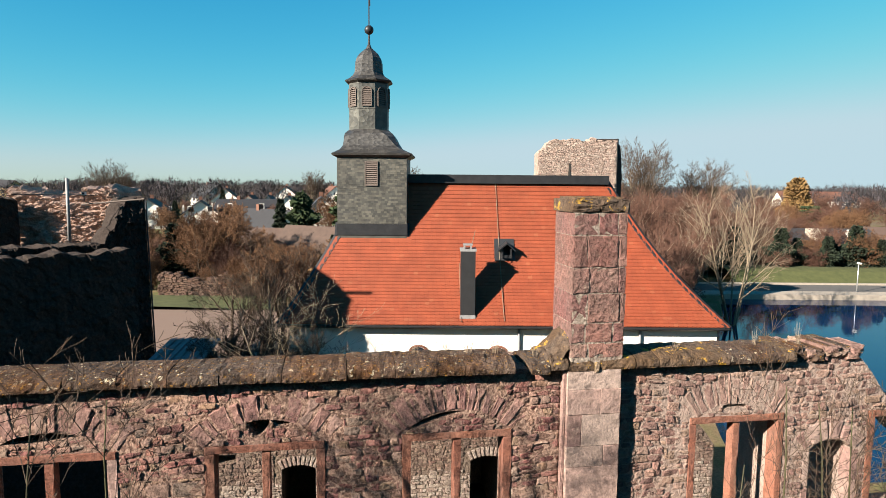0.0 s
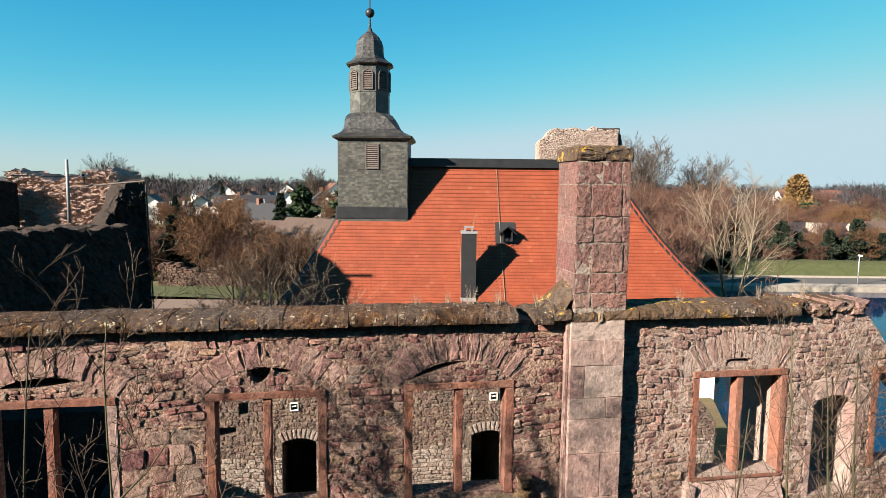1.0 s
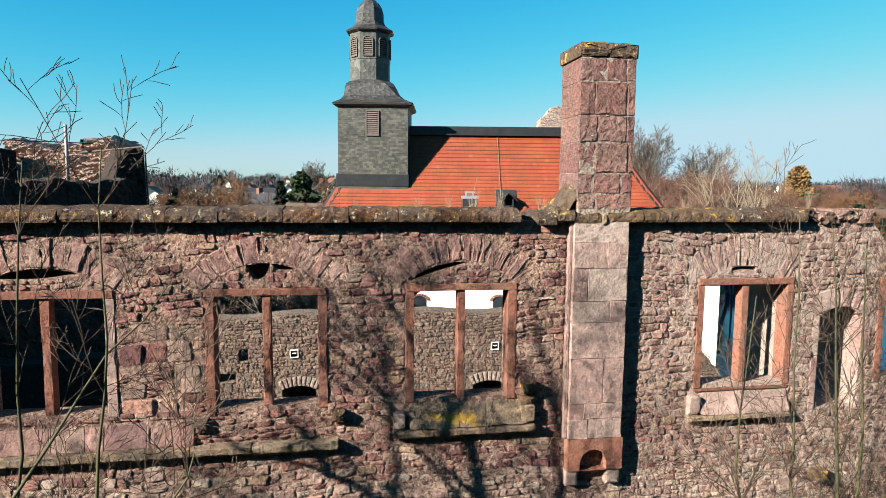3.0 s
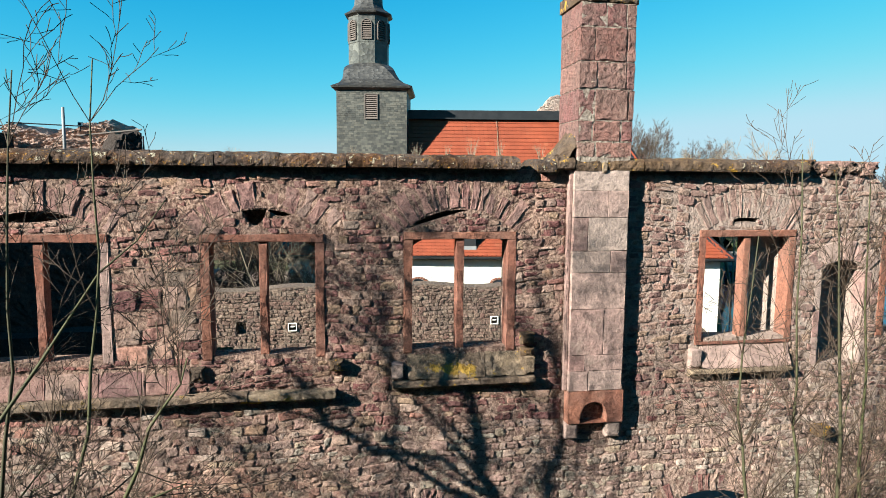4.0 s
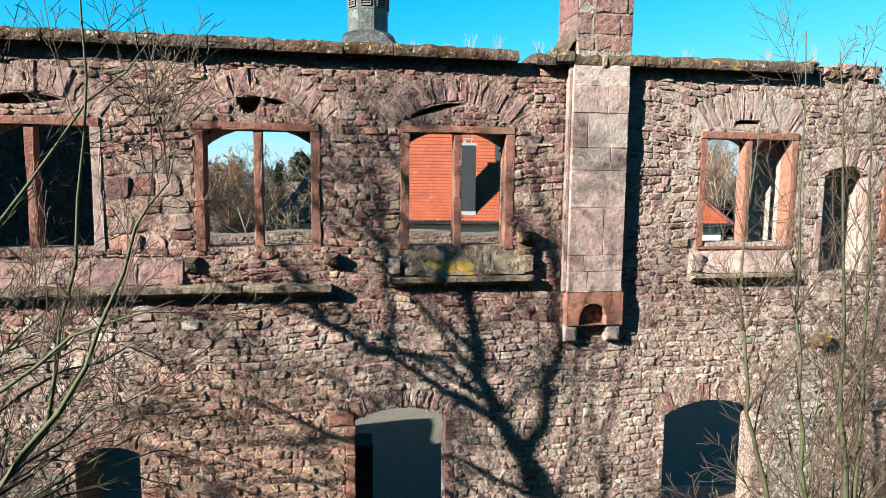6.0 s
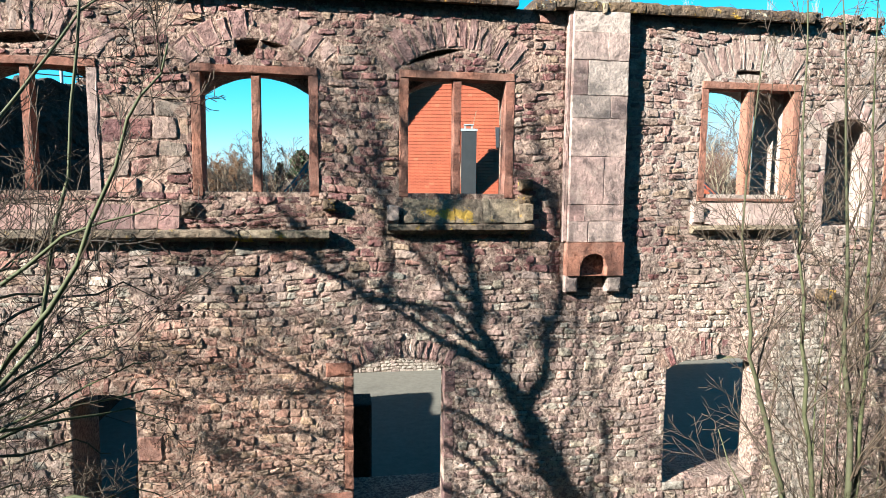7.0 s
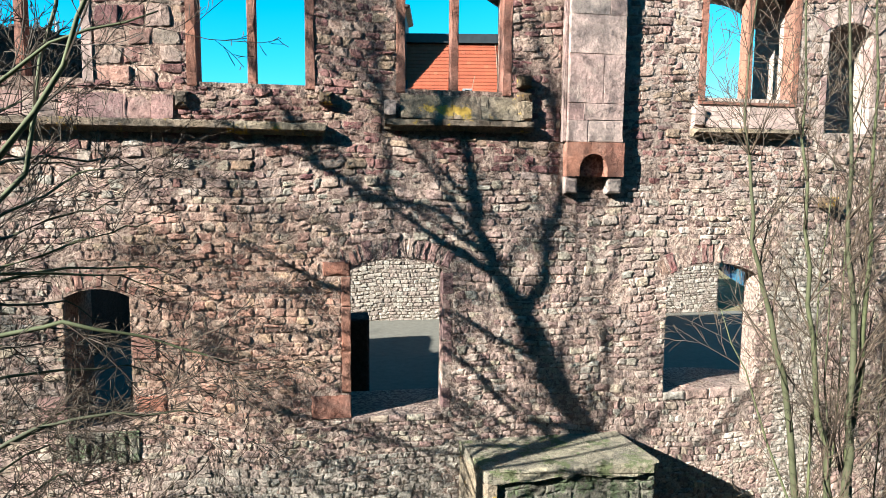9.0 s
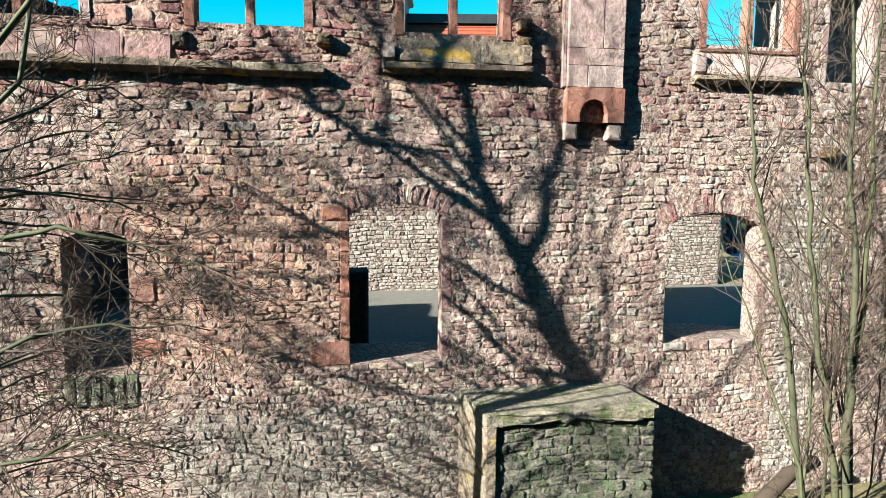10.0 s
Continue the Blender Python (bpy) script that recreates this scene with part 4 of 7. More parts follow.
dressed("joint_core", rect(PX0 + 0.035, PX1 + 0.005, 7.4, z), mat_mortar_pale, pier, 0.131, 0.685, 0.01)
dressed("cap", rect(PX0 + 0.0, PX1 + 0.045, z + 0.004, z + 0.17), mat_cope_gold, pier, 0.15, 0.74, 0.04, "lichened capstone", wob=0.02, step=0.08)
dressed("cap_top", rect(PX0 + 0.06, PX1 - 0.03, z + 0.16, z + 0.20), mat_cope_gold, pier, 0.08, 0.60, 0.04, wob=0.02, step=0.08)
# a weathered mortar fillet against the shaft's foot
_s = Soup()
fx, fy = 16, 10
for i in range(fx + 1):
    for k in range(fy + 1):
        f, g = i / fx, k / fy
        p = Vector((1.22 + 0.47 * f, 8.07 + 0.72 * g, 7.41 + 0.42 * f ** 1.8 * (1 - 0.5 * abs(g - 0.4)) - (0.12 if k == 0 else 0)))
        p.z += 0.05 * noise.noise(p * 7) + 0.035 * noise.noise(p * 17)
        _s.v.append(tuple(p))
_s.f = [(i * (fy + 1) + k, (i + 1) * (fy + 1) + k, (i + 1) * (fy + 1) + k + 1, i * (fy + 1) + k + 1) for i in range(fx) for k in range(fy)]
_s.ob("fillet", mat_cope_gold, pier, "crumbling lichened mortar fillet")

# ---- coping ----
def coping_stone(x0, x1, material, lift=0.0, deep=1.0):
    sec = [(8.10, 7.325), (8.045, 7.332), (8.035, 7.365), (8.036, 7.41), (8.06, 7.455), (8.13, 7.485), (8.28, 7.503), (8.45, 7.507), (8.62, 7.50), (8.78, 7.475), (8.90, 7.43), (9.0, 7.37), (9.02, 7.325)]
    n, k = len(sec), max(4, int((x1 - x0) / 0.045))
    s, vs = Soup(), []
    off = rng.uniform(-0.012, 0.012)
    for i in range(k + 1):
        f = i / k
        x = x0 + (x1 - x0) * f
        worn = 0.004 if i in (0, k) else 0
        for j, (y, z) in enumerate(sec):
            if j in (0, n - 1):
                vs.append((x, y, z))
                continue
            nz = noise.noise(Vector((x * 5, y * 4, z * 4))) * 0.016 + noise.noise(Vector((x * 14, y * 12, z * 12))) * 0.014 + noise.noise(Vector((x * 37, y * 31, z * 31))) * 0.010
            dy, dz = (y - 8.6) / 0.6, (z - 7.34) / 0.16
            vs.append((x + (0.002 if i == 0 else -0.002 if i == k else 0), y + off * 0.6 + (nz - worn * 0.7) * (1 if dy > 0 else -1) * abs(dy), z + lift + off * 0.4 + (nz - worn) * max(dz, 0.1)))
    fs = [(i * n + j, i * n + j + 1, (i + 1) * n + j + 1, (i + 1) * n + j) for i in range(k) for j in range(n - 1)]
    fs += [tuple(range(n))[::-1], tuple(k * n + j for j in range(n))]
    s.add(vs, fs)
    return s.ob("coping_stone", material, wall_front, smooth=False)


x = -6.4
while x < 0.95:
    w = min(rng.uniform(0.5, 1.0), 1.15 - x)
    coping_stone(x, x + w - 0.005, mat_cope)
    x += w
for x0, x1, m, l in ((1.17, 1.42, mat_cope, -0.03), (1.43, 1.66, mat_cope_gold, 0.02), (1.67, 2.02, mat_cope_gold, -0.015), (2.03, 2.10, mat_sill, -0.03), (2.11, 2.60, mat_cope_gold, -0.005), (2.62, 2.95, mat_cope_gold, -0.01)):
    coping_stone(x0, x1, m, l)
x = 2.96
while x < 4.9:
    w = min(rng.uniform(0.35, 0.75), 5.02 - x)
    coping_stone(x, x + w - 0.006, mat_cope_gold if rng.random() < 0.6 else mat_cope, 0.0)
    x += w
for i in range(26):
    x = 5.05 + rng.random() * 1.05
    dressed("top_stone", stone_outline(x, wall_top(x) + rng.uniform(-0.02, 0.07), rng.uniform(0.16, 0.3), rng.uniform(0.09, 0.15), rng), mat_cope if rng.random() < 0.4 else mat_rubble, wall_front, 0.03 + 0.05 * rng.random(), rng.uniform(0.4, 0.9), 0.03, wob=0.01)

# ---- buttress block at the wall's foot ----
buttress = empty("buttress", ID4, "squat mossy stone buttress with a flat slab on top", "buttress")
BT = Matrix(((1.0, -0.13, 0, 0.33 + 0.13 * 8.2), (0, 1, 0, 0), (0, 0, 1, 0), (0, 0, 0, 1)))
s = Soup()
s.box(0.06, 2.14, 7.26, 8.21, -1.7, 0.36, BT)
s.ob("core", mat_buttress, buttress)
s = Soup()
s.block(subdivided(rect(0.0, 2.20, 0.36, 0.50), 0.12), 8.21, 7.18, 0.055, 0, 0.03, rng, BT)
s.ob("cap_slab", mat_cap, buttress, "mossy sandstone cap slab")
s = Soup()
for poly in coursed_stones(0.02, 2.18, -1.4, flat(0.36), [], rng, (0.09, 0.17), (0.14, 0.30), 0.010):
    rough_stone(s, poly, 7.28, 7.256 - rng.uniform(0, 0.012), rng, 0.012, 0.008, BT)
face = s.ob("rubble_facing", mat_buttress, buttress, "dark weathered face stones", True)
face["kind"] = "stuff"
for i, (z0, z1) in enumerate(((-1.3, -0.75), (-0.74, -0.25), (-0.24, 0.355))):
    s = Soup()
    s.block(subdivided([(y, z) for y, z in rect(-8.2, -7.2, z0, z1)], 0.2), 0.14, 0.0, 0.03, 0, 0.01, rng, BT @ Matrix(((0, 1, 0, 0), (-1, 0, 0, 0), (0, 0, 1, 0), (0, 0, 0, 1))))
    s.ob("side_slab", mat_sill, buttress, "pale upright slab")

# ---- rubble facing of the front wall ----
for a, b, c, d in GAPS:
    keep_out += [(p, q, c((p + q) / 2) - 0.01, d((p + q) / 2) + 0.01) for p, q in ((a + (b - a) * i / 6, a + (b - a) * (i + 1) / 6) for i in range(6))]
keep_out += [(0.36, 2.72, -1.4, 0.48)]


def wall_limit(x):
    return wall_top(x) - 0.03


face_stones = coursed_stones(-6.4, 7.7, -1.45, wall_limit, keep_out + [(-3.94, -3.0, 5.02, 6.12)], rng, squat=lambda z: 0.68 if z < 0.9 else 0.8 if z < 3.6 else 0.95)
face_stones += coursed_stones(-3.94, -2.97, 5.02, flat(6.12), keep_out, rng, (0.16, 0.27), (0.20, 0.36), 0.016)
middle = [(sum(p[0] for p in f) / len(f), sum(p[1] for p in f) / len(f)) for f in face_stones]
single = [i for i, (x, z) in enumerate(middle) if -1.2 < x < 1.62 and 3.1 < z < 4.52][:300]
chosen = set(single)


def is_pale(x, z):
    """The limewashed foot of the wall and the patch of old render."""
    return -3.3 < x < 0.5 and z < 0.36 + 0.10 * math.sin(x * 1.1 + 1) or 4.9 < x < 5.62 and z < 3.3


def lay(s, i):
    if is_pale(*middle[i]):
        rough_stone(s, face_stones[i], WALL_Y + 0.03, WALL_Y - 0.014 - rng.uniform(0, 0.012), rng, 0.009, 0.004)
    else:
        rough_stone(s, face_stones[i], WALL_Y + 0.03, WALL_Y - rng.choice((0.007, 0.009, 0.011, 0.013, 0.016, 0.022)) - rng.uniform(0, 0.005), rng, rng.uniform(0.008, 0.014), 0.005)


stuff, pale_stuff, lower_stuff = Soup(), Soup(), Soup()
for i in range(len(face_stones)):
    if i not in chosen:
        x, z = middle[i]
        lay(pale_stuff if is_pale(x, z) else lower_stuff if z < 4.1 + 0.5 * noise.noise(Vector((x * 0.7, z * 0.7, 3.0))) + rng.uniform(-0.35, 0.35) else stuff, i)
facing = stuff.ob("facing_stones", mat_rubble, wall_front, "rough random red and buff rubble stones", True)
facing["kind"] = "stuff"
low_facing = pale_stuff.ob("low_facing_stones", mat_pale, wall_front, "pale flush-pointed stones of the lowest courses", True)
low_facing["kind"] = "stuff"
mid_facing = lower_stuff.ob("lower_facing_stones", mat_low, wall_front, "weathered grey-buff rubble stones of the lower storey", True)
mid_facing["kind"] = "stuff"

# ---- the uneven mortar that laps over the stones ----
CELL = 0.024
free = [(a, b, c, d) for a, b, c, d in UPPER.values()] + [(3.20, 4.58, 1.0, 2.7), (-1.08, 0.10, 0.89, 2.86), (-4.40, -3.68, 0.9, 2.55), (5.43, 6.12, 4.62, 6.05), (0.4, 2.7, -1.6, 0.44), (PX0, PX1, 3.8, 7.4)]
for a, b, c, d in LOWER:
    free += [(p, q, c(p), d((p + q) / 2) + 0.01) for p, q in ((a + (b - a) * i / 8, a + (b - a) * (i + 1) / 8) for i in range(8))]
for a, b, c, d in GAPS:
    free += [(p, q, c((p + q) / 2), d((p + q) / 2)) for p, q in ((a + (b - a) * i / 8, a + (b - a) * (i + 1) / 8) for i in range(8))]
nx_, nz_ = int((7.68 + 6.38) / CELL), int((7.33 + 1.45) / CELL)
gx_, gz_ = -6.38 + CELL * np.arange(nx_ + 1), -1.45 + CELL * np.arange(nz_ + 1)
cx_, cz_ = np.meshgrid(gx_[:-1] + CELL / 2, gz_[:-1] + CELL / 2)
top_ = np.array([wall_top(x) - 0.04 for x in gx_[:-1]])
solid = cz_ < top_[None, :]
for a, b, c, d in free:
    solid &= ~((cx_ > a - 0.012) & (cx_ < b + 0.012) & (cz_ > c - 0.012) & (cz_ < d + 0.012))
relief = []
for z in gz_:
    for x in gx_:
        k = 0.0080 + 0.009 * noise.noise((x * 1.9, 0.0, z * 2.1)) + 0.007 * noise.noise((x * 9, 4.0, z * 11)) + 0.005 * noise.noise((x * 27, 9.0, z * 31))
        relief.append((float(x), WALL_Y - max(0.0005, k), float(z)))
rows_i, cols_i = np.nonzero(solid)
k0 = rows_i * (nx_ + 1) + cols_i
quads = np.stack([k0, k0 + 1, k0 + nx_ + 2, k0 + nx_ + 1], 1)
used, quads = np.unique(quads, return_inverse=True)
lap = mesh_ob("pointing_mortar", [relief[i] for i in used.tolist()], quads.reshape(-1, 4).tolist(), mat_mortar, wall_front, "uneven crumbling lime mortar between the stones", True)

# ---- rubble facing of the rear wall ----
s = Soup()
back_free = [(a, b, 0.5, d((a + b) / 2) + 0.0) if b - a > 0.6 else (a, b, c(a), d(a)) for a, b, c, d in BACK_OPEN]
for a, b, c, d in BACK_OPEN[:2]:
    back_free.append((a - 0.18, b + 0.18, d((a + b) / 2) - 0.45, d((a + b) / 2) + 0.24))
pale_back = Soup()
for poly in coursed_stones(-5.8, 8.86, 0.46, lambda x: back_top(x) - 0.02, back_free, rng, (0.055, 0.125), (0.08, 0.24), 0.012, 0.0010, 0.024):
    mx, mz = sum(p[0] for p in poly) / len(poly), sum(p[1] for p in poly) / len(poly)
    low = mz < 2.35 + 0.2 * noise.noise((mx * 0.8, mz, 2.0)) + rng.uniform(-0.15, 0.15)
    rough_stone(pale_back if low else s, poly, BACK_Y + 0.03, BACK_Y - rng.uniform(0.006, 0.024), rng, 0.010, 0.005)
bf = s.ob("facing_stones", mat_back, wall_back, "dark weathered coursed rubble stones", True)
bf["kind"] = "stuff"
bf = pale_back.ob("facing_stones", mat_pale, wall_back, "bleached coursed rubble stones", True)
bf["kind"] = "stuff"
for a, b, c, d in BACK_OPEN[:2]:
    m0 = (a + b) / 2
    r0 = (b - a) / 2
    n = 9
    for i in range(n):
        p, q = -0.5 + i / n, -0.5 + (i + 1) / n
        rr, zc = r0 * 2.1, d(m0) - r0 * 2.1
        poly = [(m0 + math.sin(t_) * k_, zc + math.cos(t_) * k_) for t_, k_ in ((p + 0.015, rr), (q - 0.015, rr), (q - 0.015, rr + 0.24), (p + 0.015, rr + 0.24))]
        dressed("arch_stone", poly, mat_pale, wall_back, 0.03, 0.12, y=BACK_Y)
    # a vaulted passage behind the opening
    s = Soup()
    s.box(a - 0.15, a - 0.01, BACK_Y + 0.56, BACK_Y + 2.6, 0.6, 3.1)
    s.box(b + 0.01, b + 0.15, BACK_Y + 0.56, BACK_Y + 2.6, 0.6, 3.1)
    s.box(a - 0.15, b + 0.15, BACK_Y + 2.61, BACK_Y + 2.75, 0.6, 3.1)
    s.box(a - 0.15, b + 0.15, BACK_Y + 0.56, BACK_Y + 2.75, 3.104, 3.25)
    s.ob("passage", mat_mortar_pale, wall_back)
for x, z in ((-2.42, 3.65), (2.58, 3.68)):
    s = Soup()
    for q in ((x - 0.10, x + 0.10, z + 0.085, z + 0.10), (x - 0.10, x + 0.10, z - 0.10, z - 0.085), (x - 0.10, x - 0.085, z - 0.085, z + 0.085), (x + 0.085, x + 0.10, z - 0.085, z + 0.085), (x - 0.05, x + 0.05, z - 0.0, z + 0.015)):
        s.box(q[0], q[1], BACK_Y - 0.045, BACK_Y + 0.02, q[2], q[3])
    s.ob("vent_frame", mat_white, wall_back, "small white vent frame")

# ---- church: white nave, steep tiled roof, slate tower (all in the FAR frame, u along the ridge, v away) ----
EAVE_V, EAVE_Z, RIDGE_V, RIDGE_Z = 23.45, 4.50, 27.0, 10.12
EAVE_U, RIDGE_U = (-7.5, 9.5), (-4.5, 5.5)
CK = Matrix.Translation((-1.3, 0.325, 9.75)) @ Matrix.Scale(1.033, 4) @ Matrix.Translation((1.3, -0.325, -9.75))
church = empty("church", CK @ FAR, "white church with a steep red tiled roof and a slate tower", "church")


def roof_v(s):
    """The roof's section: s from 0 at the eave to 1 at the ridge, with a flared foot."""
    return EAVE_V + (RIDGE_V - EAVE_V) * s, EAVE_Z + (RIDGE_Z - EAVE_Z) * (s - 0.06 * math.sin(math.pi * s))


def hip_u(side, s):
    e, r = EAVE_U[side], RIDGE_U[side]
    return e + (r - e) * (s + (0.04 if side else 0.0) * math.sin(math.pi * s))


def roof_point(u, s, lift=0.0):
    v, z = roof_v(s)
    return Vector((u, v - lift * 0.85, z + lift * 0.53))


# nave walls: a box of thick walls under the eaves
_n = Soup()
_n.box(EAVE_U[0] + 0.35, EAVE_U[1] - 0.35, EAVE_V + 0.32, EAVE_V + 0.75, 0.5, 4.44)
_n.box(EAVE_U[0] + 0.35, EAVE_U[0] + 0.75, EAVE_V + 0.75, 30.2, 0.5, 4.44)
_n.box(EAVE_U[1] - 0.75, EAVE_U[1] - 0.35, EAVE_V + 0.75, 30.2, 0.5, 4.44)
nave = _n.ob("wall", mat_white, church, "white rendered nave wall")
# arched nave windows with red stone heads
for u0 in (-2.22, 0.81):
    s = Soup()
    s.box(u0 - 0.25, u0 + 0.25, EAVE_V + 0.305, EAVE_V + 0.325, 1.6, 3.42)
    for i in range(8):
        a, b = math.pi * i / 8, math.pi * (i + 1) / 8
        s.add([(u0, EAVE_V + 0.305, 3.42), (u0 - 0.25 * math.cos(a), EAVE_V + 0.305, 3.42 + 0.16 * math.sin(a)), (u0 - 0.25 * math.cos(b), EAVE_V + 0.305, 3.42 + 0.16 * math.sin(b))], [(0, 1, 2)])
    win = s.ob("window", mat_glass, church)
    s = Soup()
    for i in range(9):
        a, b = math.pi * i / 9 + 0.02, math.pi * (i + 1) / 9 - 0.02
        q = [(u0 - k * math.cos(t), 3.42 + k * 0.68 * math.sin(t)) for t, k in ((a, 0.26), (b, 0.26), (b, 0.37), (a, 0.37))]
        s.block(q[::-1], EAVE_V + 0.33, EAVE_V + 0.27, 0.008, 0)
    s.ob("arch", mat_red, win, "red stone arch")
# roof deck: four slopes
_d = Soup()
N = 8
for i in range(N):
    a, b = i / N, (i + 1) / N
    (va, za), (vb, zb) = roof_v(a), roof_v(b)
    l0, l1, r0, r1 = hip_u(0, a), hip_u(0, b), hip_u(1, a), hip_u(1, b)
    wa, wb = 2 * RIDGE_V - va, 2 * RIDGE_V - vb
    _d.add([(l0, va, za), (r0, va, za), (r1, vb, zb), (l1, vb, zb)], [(0, 1, 2, 3)])
    _d.add([(r0, wa, za), (l0, wa, za), (l1, wb, zb), (r1, wb, zb)], [(0, 1, 2, 3)])
    _d.add([(r0, va, za), (r0, wa, za), (r1, wb, zb), (r1, vb, zb)], [(0, 1, 2, 3)])
    _d.add([(l0, wa, za), (l0, va, za), (l1, vb, zb), (l1, wb, zb)], [(0, 1, 2, 3)])
roof = _d.ob("roof", mat_tile, church, "steep red tiled roof with hipped ends")
# ridge and hip flashing
_f = Soup()
_f.box(RIDGE_U[0] - 0.1, RIDGE_U[1] + 0.1, RIDGE_V - 0.34, RIDGE_V + 0.34, RIDGE_Z - 0.30, RIDGE_Z + 0.06)
_f.ob("ridge_flashing", mat_lead, church, "dark metal ridge covering")
for side in (0, 1):
    _h = Soup()
    k = 0.20 if side else -0.20
    vs = []
    for i in range(N + 1):
        p = roof_point(hip_u(side, i / N), i / N, 0.03)
        vs += [p - Vector((k, 0, 0.06)), p - Vector((k, 0, 0)), p + Vector((k * 0.5, 0.1, 0.0))]
    _h.add(vs, [(3 * i + j, 3 * i + j + 1, 3 * i + j + 4, 3 * i + j + 3) for i in range(N) for j in (0, 1)])
    _h.ob("hip_flashing", mat_lead, church)
# gutter and soffit
_g = Soup()
for i in range(8):
    a0, a1 = math.pi + math.pi * i / 8, math.pi + math.pi * (i + 1) / 8
    q = [(EAVE_U[0], EAVE_V - 0.06 + 0.075 * math.cos(a0), EAVE_Z - 0.03 + 0.075 * math.sin(a0)), (EAVE_U[1], EAVE_V - 0.06 + 0.075 * math.cos(a0), EAVE_Z - 0.03 + 0.075 * math.sin(a0)),
         (EAVE_U[1], EAVE_V - 0.06 + 0.075 * math.cos(a1), EAVE_Z - 0.03 + 0.075 * math.sin(a1)), (EAVE_U[0], EAVE_V - 0.06 + 0.075 * math.cos(a1), EAVE_Z - 0.03 + 0.075 * math.sin(a1))]
    _g.add(q, [(0, 1, 2, 3)])
_g.ob("gutter", mat_lead, church, "dark half-round gutter", True)
_g = Soup()
_g.box(EAVE_U[0] + 0.05, EAVE_U[1] - 0.05, EAVE_V + 0.03, EAVE_V + 0.34, EAVE_Z - 0.14, EAVE_Z - 0.02)
_g.ob("soffit", mat_lead, church)
for u in (1.60, 6.2):
    bm = bmesh.new()
    bmesh.ops.create_cone(bm, cap_ends=True, segments=10, radius1=0.05, radius2=0.05, depth=3.6, matrix=Matrix.Translation((u, EAVE_V + 0.25, 2.6)))
    part("downpipe", bm, mat_zinc, church, "zinc downpipe", True)
# arched nave windows with pink surrounds
for u in (4.2, 7.0):
    w, zs, base = 0.42, 3.10, 1.3
    ring_o = [(u - w - 0.16, base)] + [(u + (w + 0.16) * math.cos(a), zs + (w + 0.16) * math.sin(a)) for a in [math.pi - math.pi * i / 12 for i in range(13)]] + [(u + w + 0.16, base)]
    ring_i = [(u - w, base)] + [(u + w * math.cos(a), zs + w * math.sin(a)) for a in [math.pi - math.pi * i / 12 for i in range(13)]] + [(u + w, base)]
    s = Soup()
    y0, y1 = EAVE_V + 0.27, EAVE_V + 0.318
    for i in range(len(ring_o) - 1):
        a, b, c, d = ring_o[i], ring_o[i + 1], ring_i[i + 1], ring_i[i]
        s.add([(a[0], y0, a[1]), (b[0], y0, b[1]), (c[0], y0, c[1]), (d[0], y0, d[1]), (a[0], y1, a[1]), (b[0], y1, b[1]), (c[0], y1, c[1]), (d[0], y1, d[1])],
              [(0, 3, 2, 1), (0, 1, 5, 4), (3, 7, 6, 2)])
    win = s.ob("window", mat_pink, church, "round-arched leaded window with pink surround")
    g = Soup()
    g.add([(p[0], y1 - 0.004, p[1]) for p in ring_i], [tuple(range(len(ring_i)))])
    g.ob("pane", mat_glass, win)
    s = Soup()
    for k in range(-2, 3):
        s.box(u + k * 0.16 - 0.012, u + k * 0.16 + 0.012, y1 - 0.03, y1 - 0.006, base, zs + math.sqrt(max(w * w - (k * 0.16) ** 2, 0)))
    for k in range(9):
        s.box(u - w, u + w, y1 - 0.028, y1 - 0.008, base + 0.2 * k, base + 0.2 * k + 0.024)
    s.ob("glazing_bars", mat_twig_red, win, "reddish lattice bars")

# tower shaft clad in slate
T0, T1, TV0, TV1 = -5.58, -2.79, 25.60, 28.40
TC = ((T0 + T1) / 2, (TV0 + TV1) / 2)
tower = empty("tower", ID4, "", "")
for k in ("label", "category"):
    if k in tower:
        del tower[k]
tower.parent = church
s = Soup()
s.box(T0, T1, TV0, TV1, 6.0, 10.93)
s.ob("shaft", mat_slate, tower, "slate-hung tower shaft")


def ring8(c, r, z, cut=0.4142):
    """An octagon of half-width r (cut 0.4142: regular; near 1: square)."""
    return [Vector((c[0] + x * r, c[1] + y * r, z)) for x, y in ((-cut, -1), (cut, -1), (1, -cut), (1, cut), (cut, 1), (-cut, 1), (-1, cut), (-1, -cut))]


def lofted(name, rings, material, parent, label=""):
    s = Soup()
    n = len(rings[0])
    s.add([p for r in rings for p in r], [(a * n + i, a * n + (i + 1) % n, (a + 1) * n + (i + 1) % n, (a + 1) * n + i) for a in range(len(rings) - 1) for i in range(n)] + [tuple(range(n))[::-1], tuple(len(rings) * n - n + i for i in range(n))])
    return s.ob(name, material, parent, label)


lofted("lower_cap", [ring8((TC[0] - 0.26 * max(0, (z - 11.0)), TC[1]), r, z, c) for r, z, c in ((1.40, 10.80, 0.97), (1.58, 10.90, 0.97), (1.60, 10.97, 0.97), (1.46, 11.04, 0.96), (1.28, 11.14, 0.93), (1.14, 11.30, 0.88), (1.07, 11.50, 0.82),
                                                     (1.03, 11.68, 0.74), (0.97, 11.82, 0.64), (0.88, 11.92, 0.52), (0.80, 11.98, 0.42))], mat_slate_cap, tower, "bell-shaped dark slate cap")
TL = (TC[0] - 0.26, TC[1])
lofted("lantern", [ring8(TL, r, z) for r, z in ((0.79, 11.9), (0.79, 12.80), (0.81, 12.80), (0.81, 12.86), (0.79, 12.86), (0.79, 13.98))], mat_slate_lantern, tower, "eight-sided slate lantern")
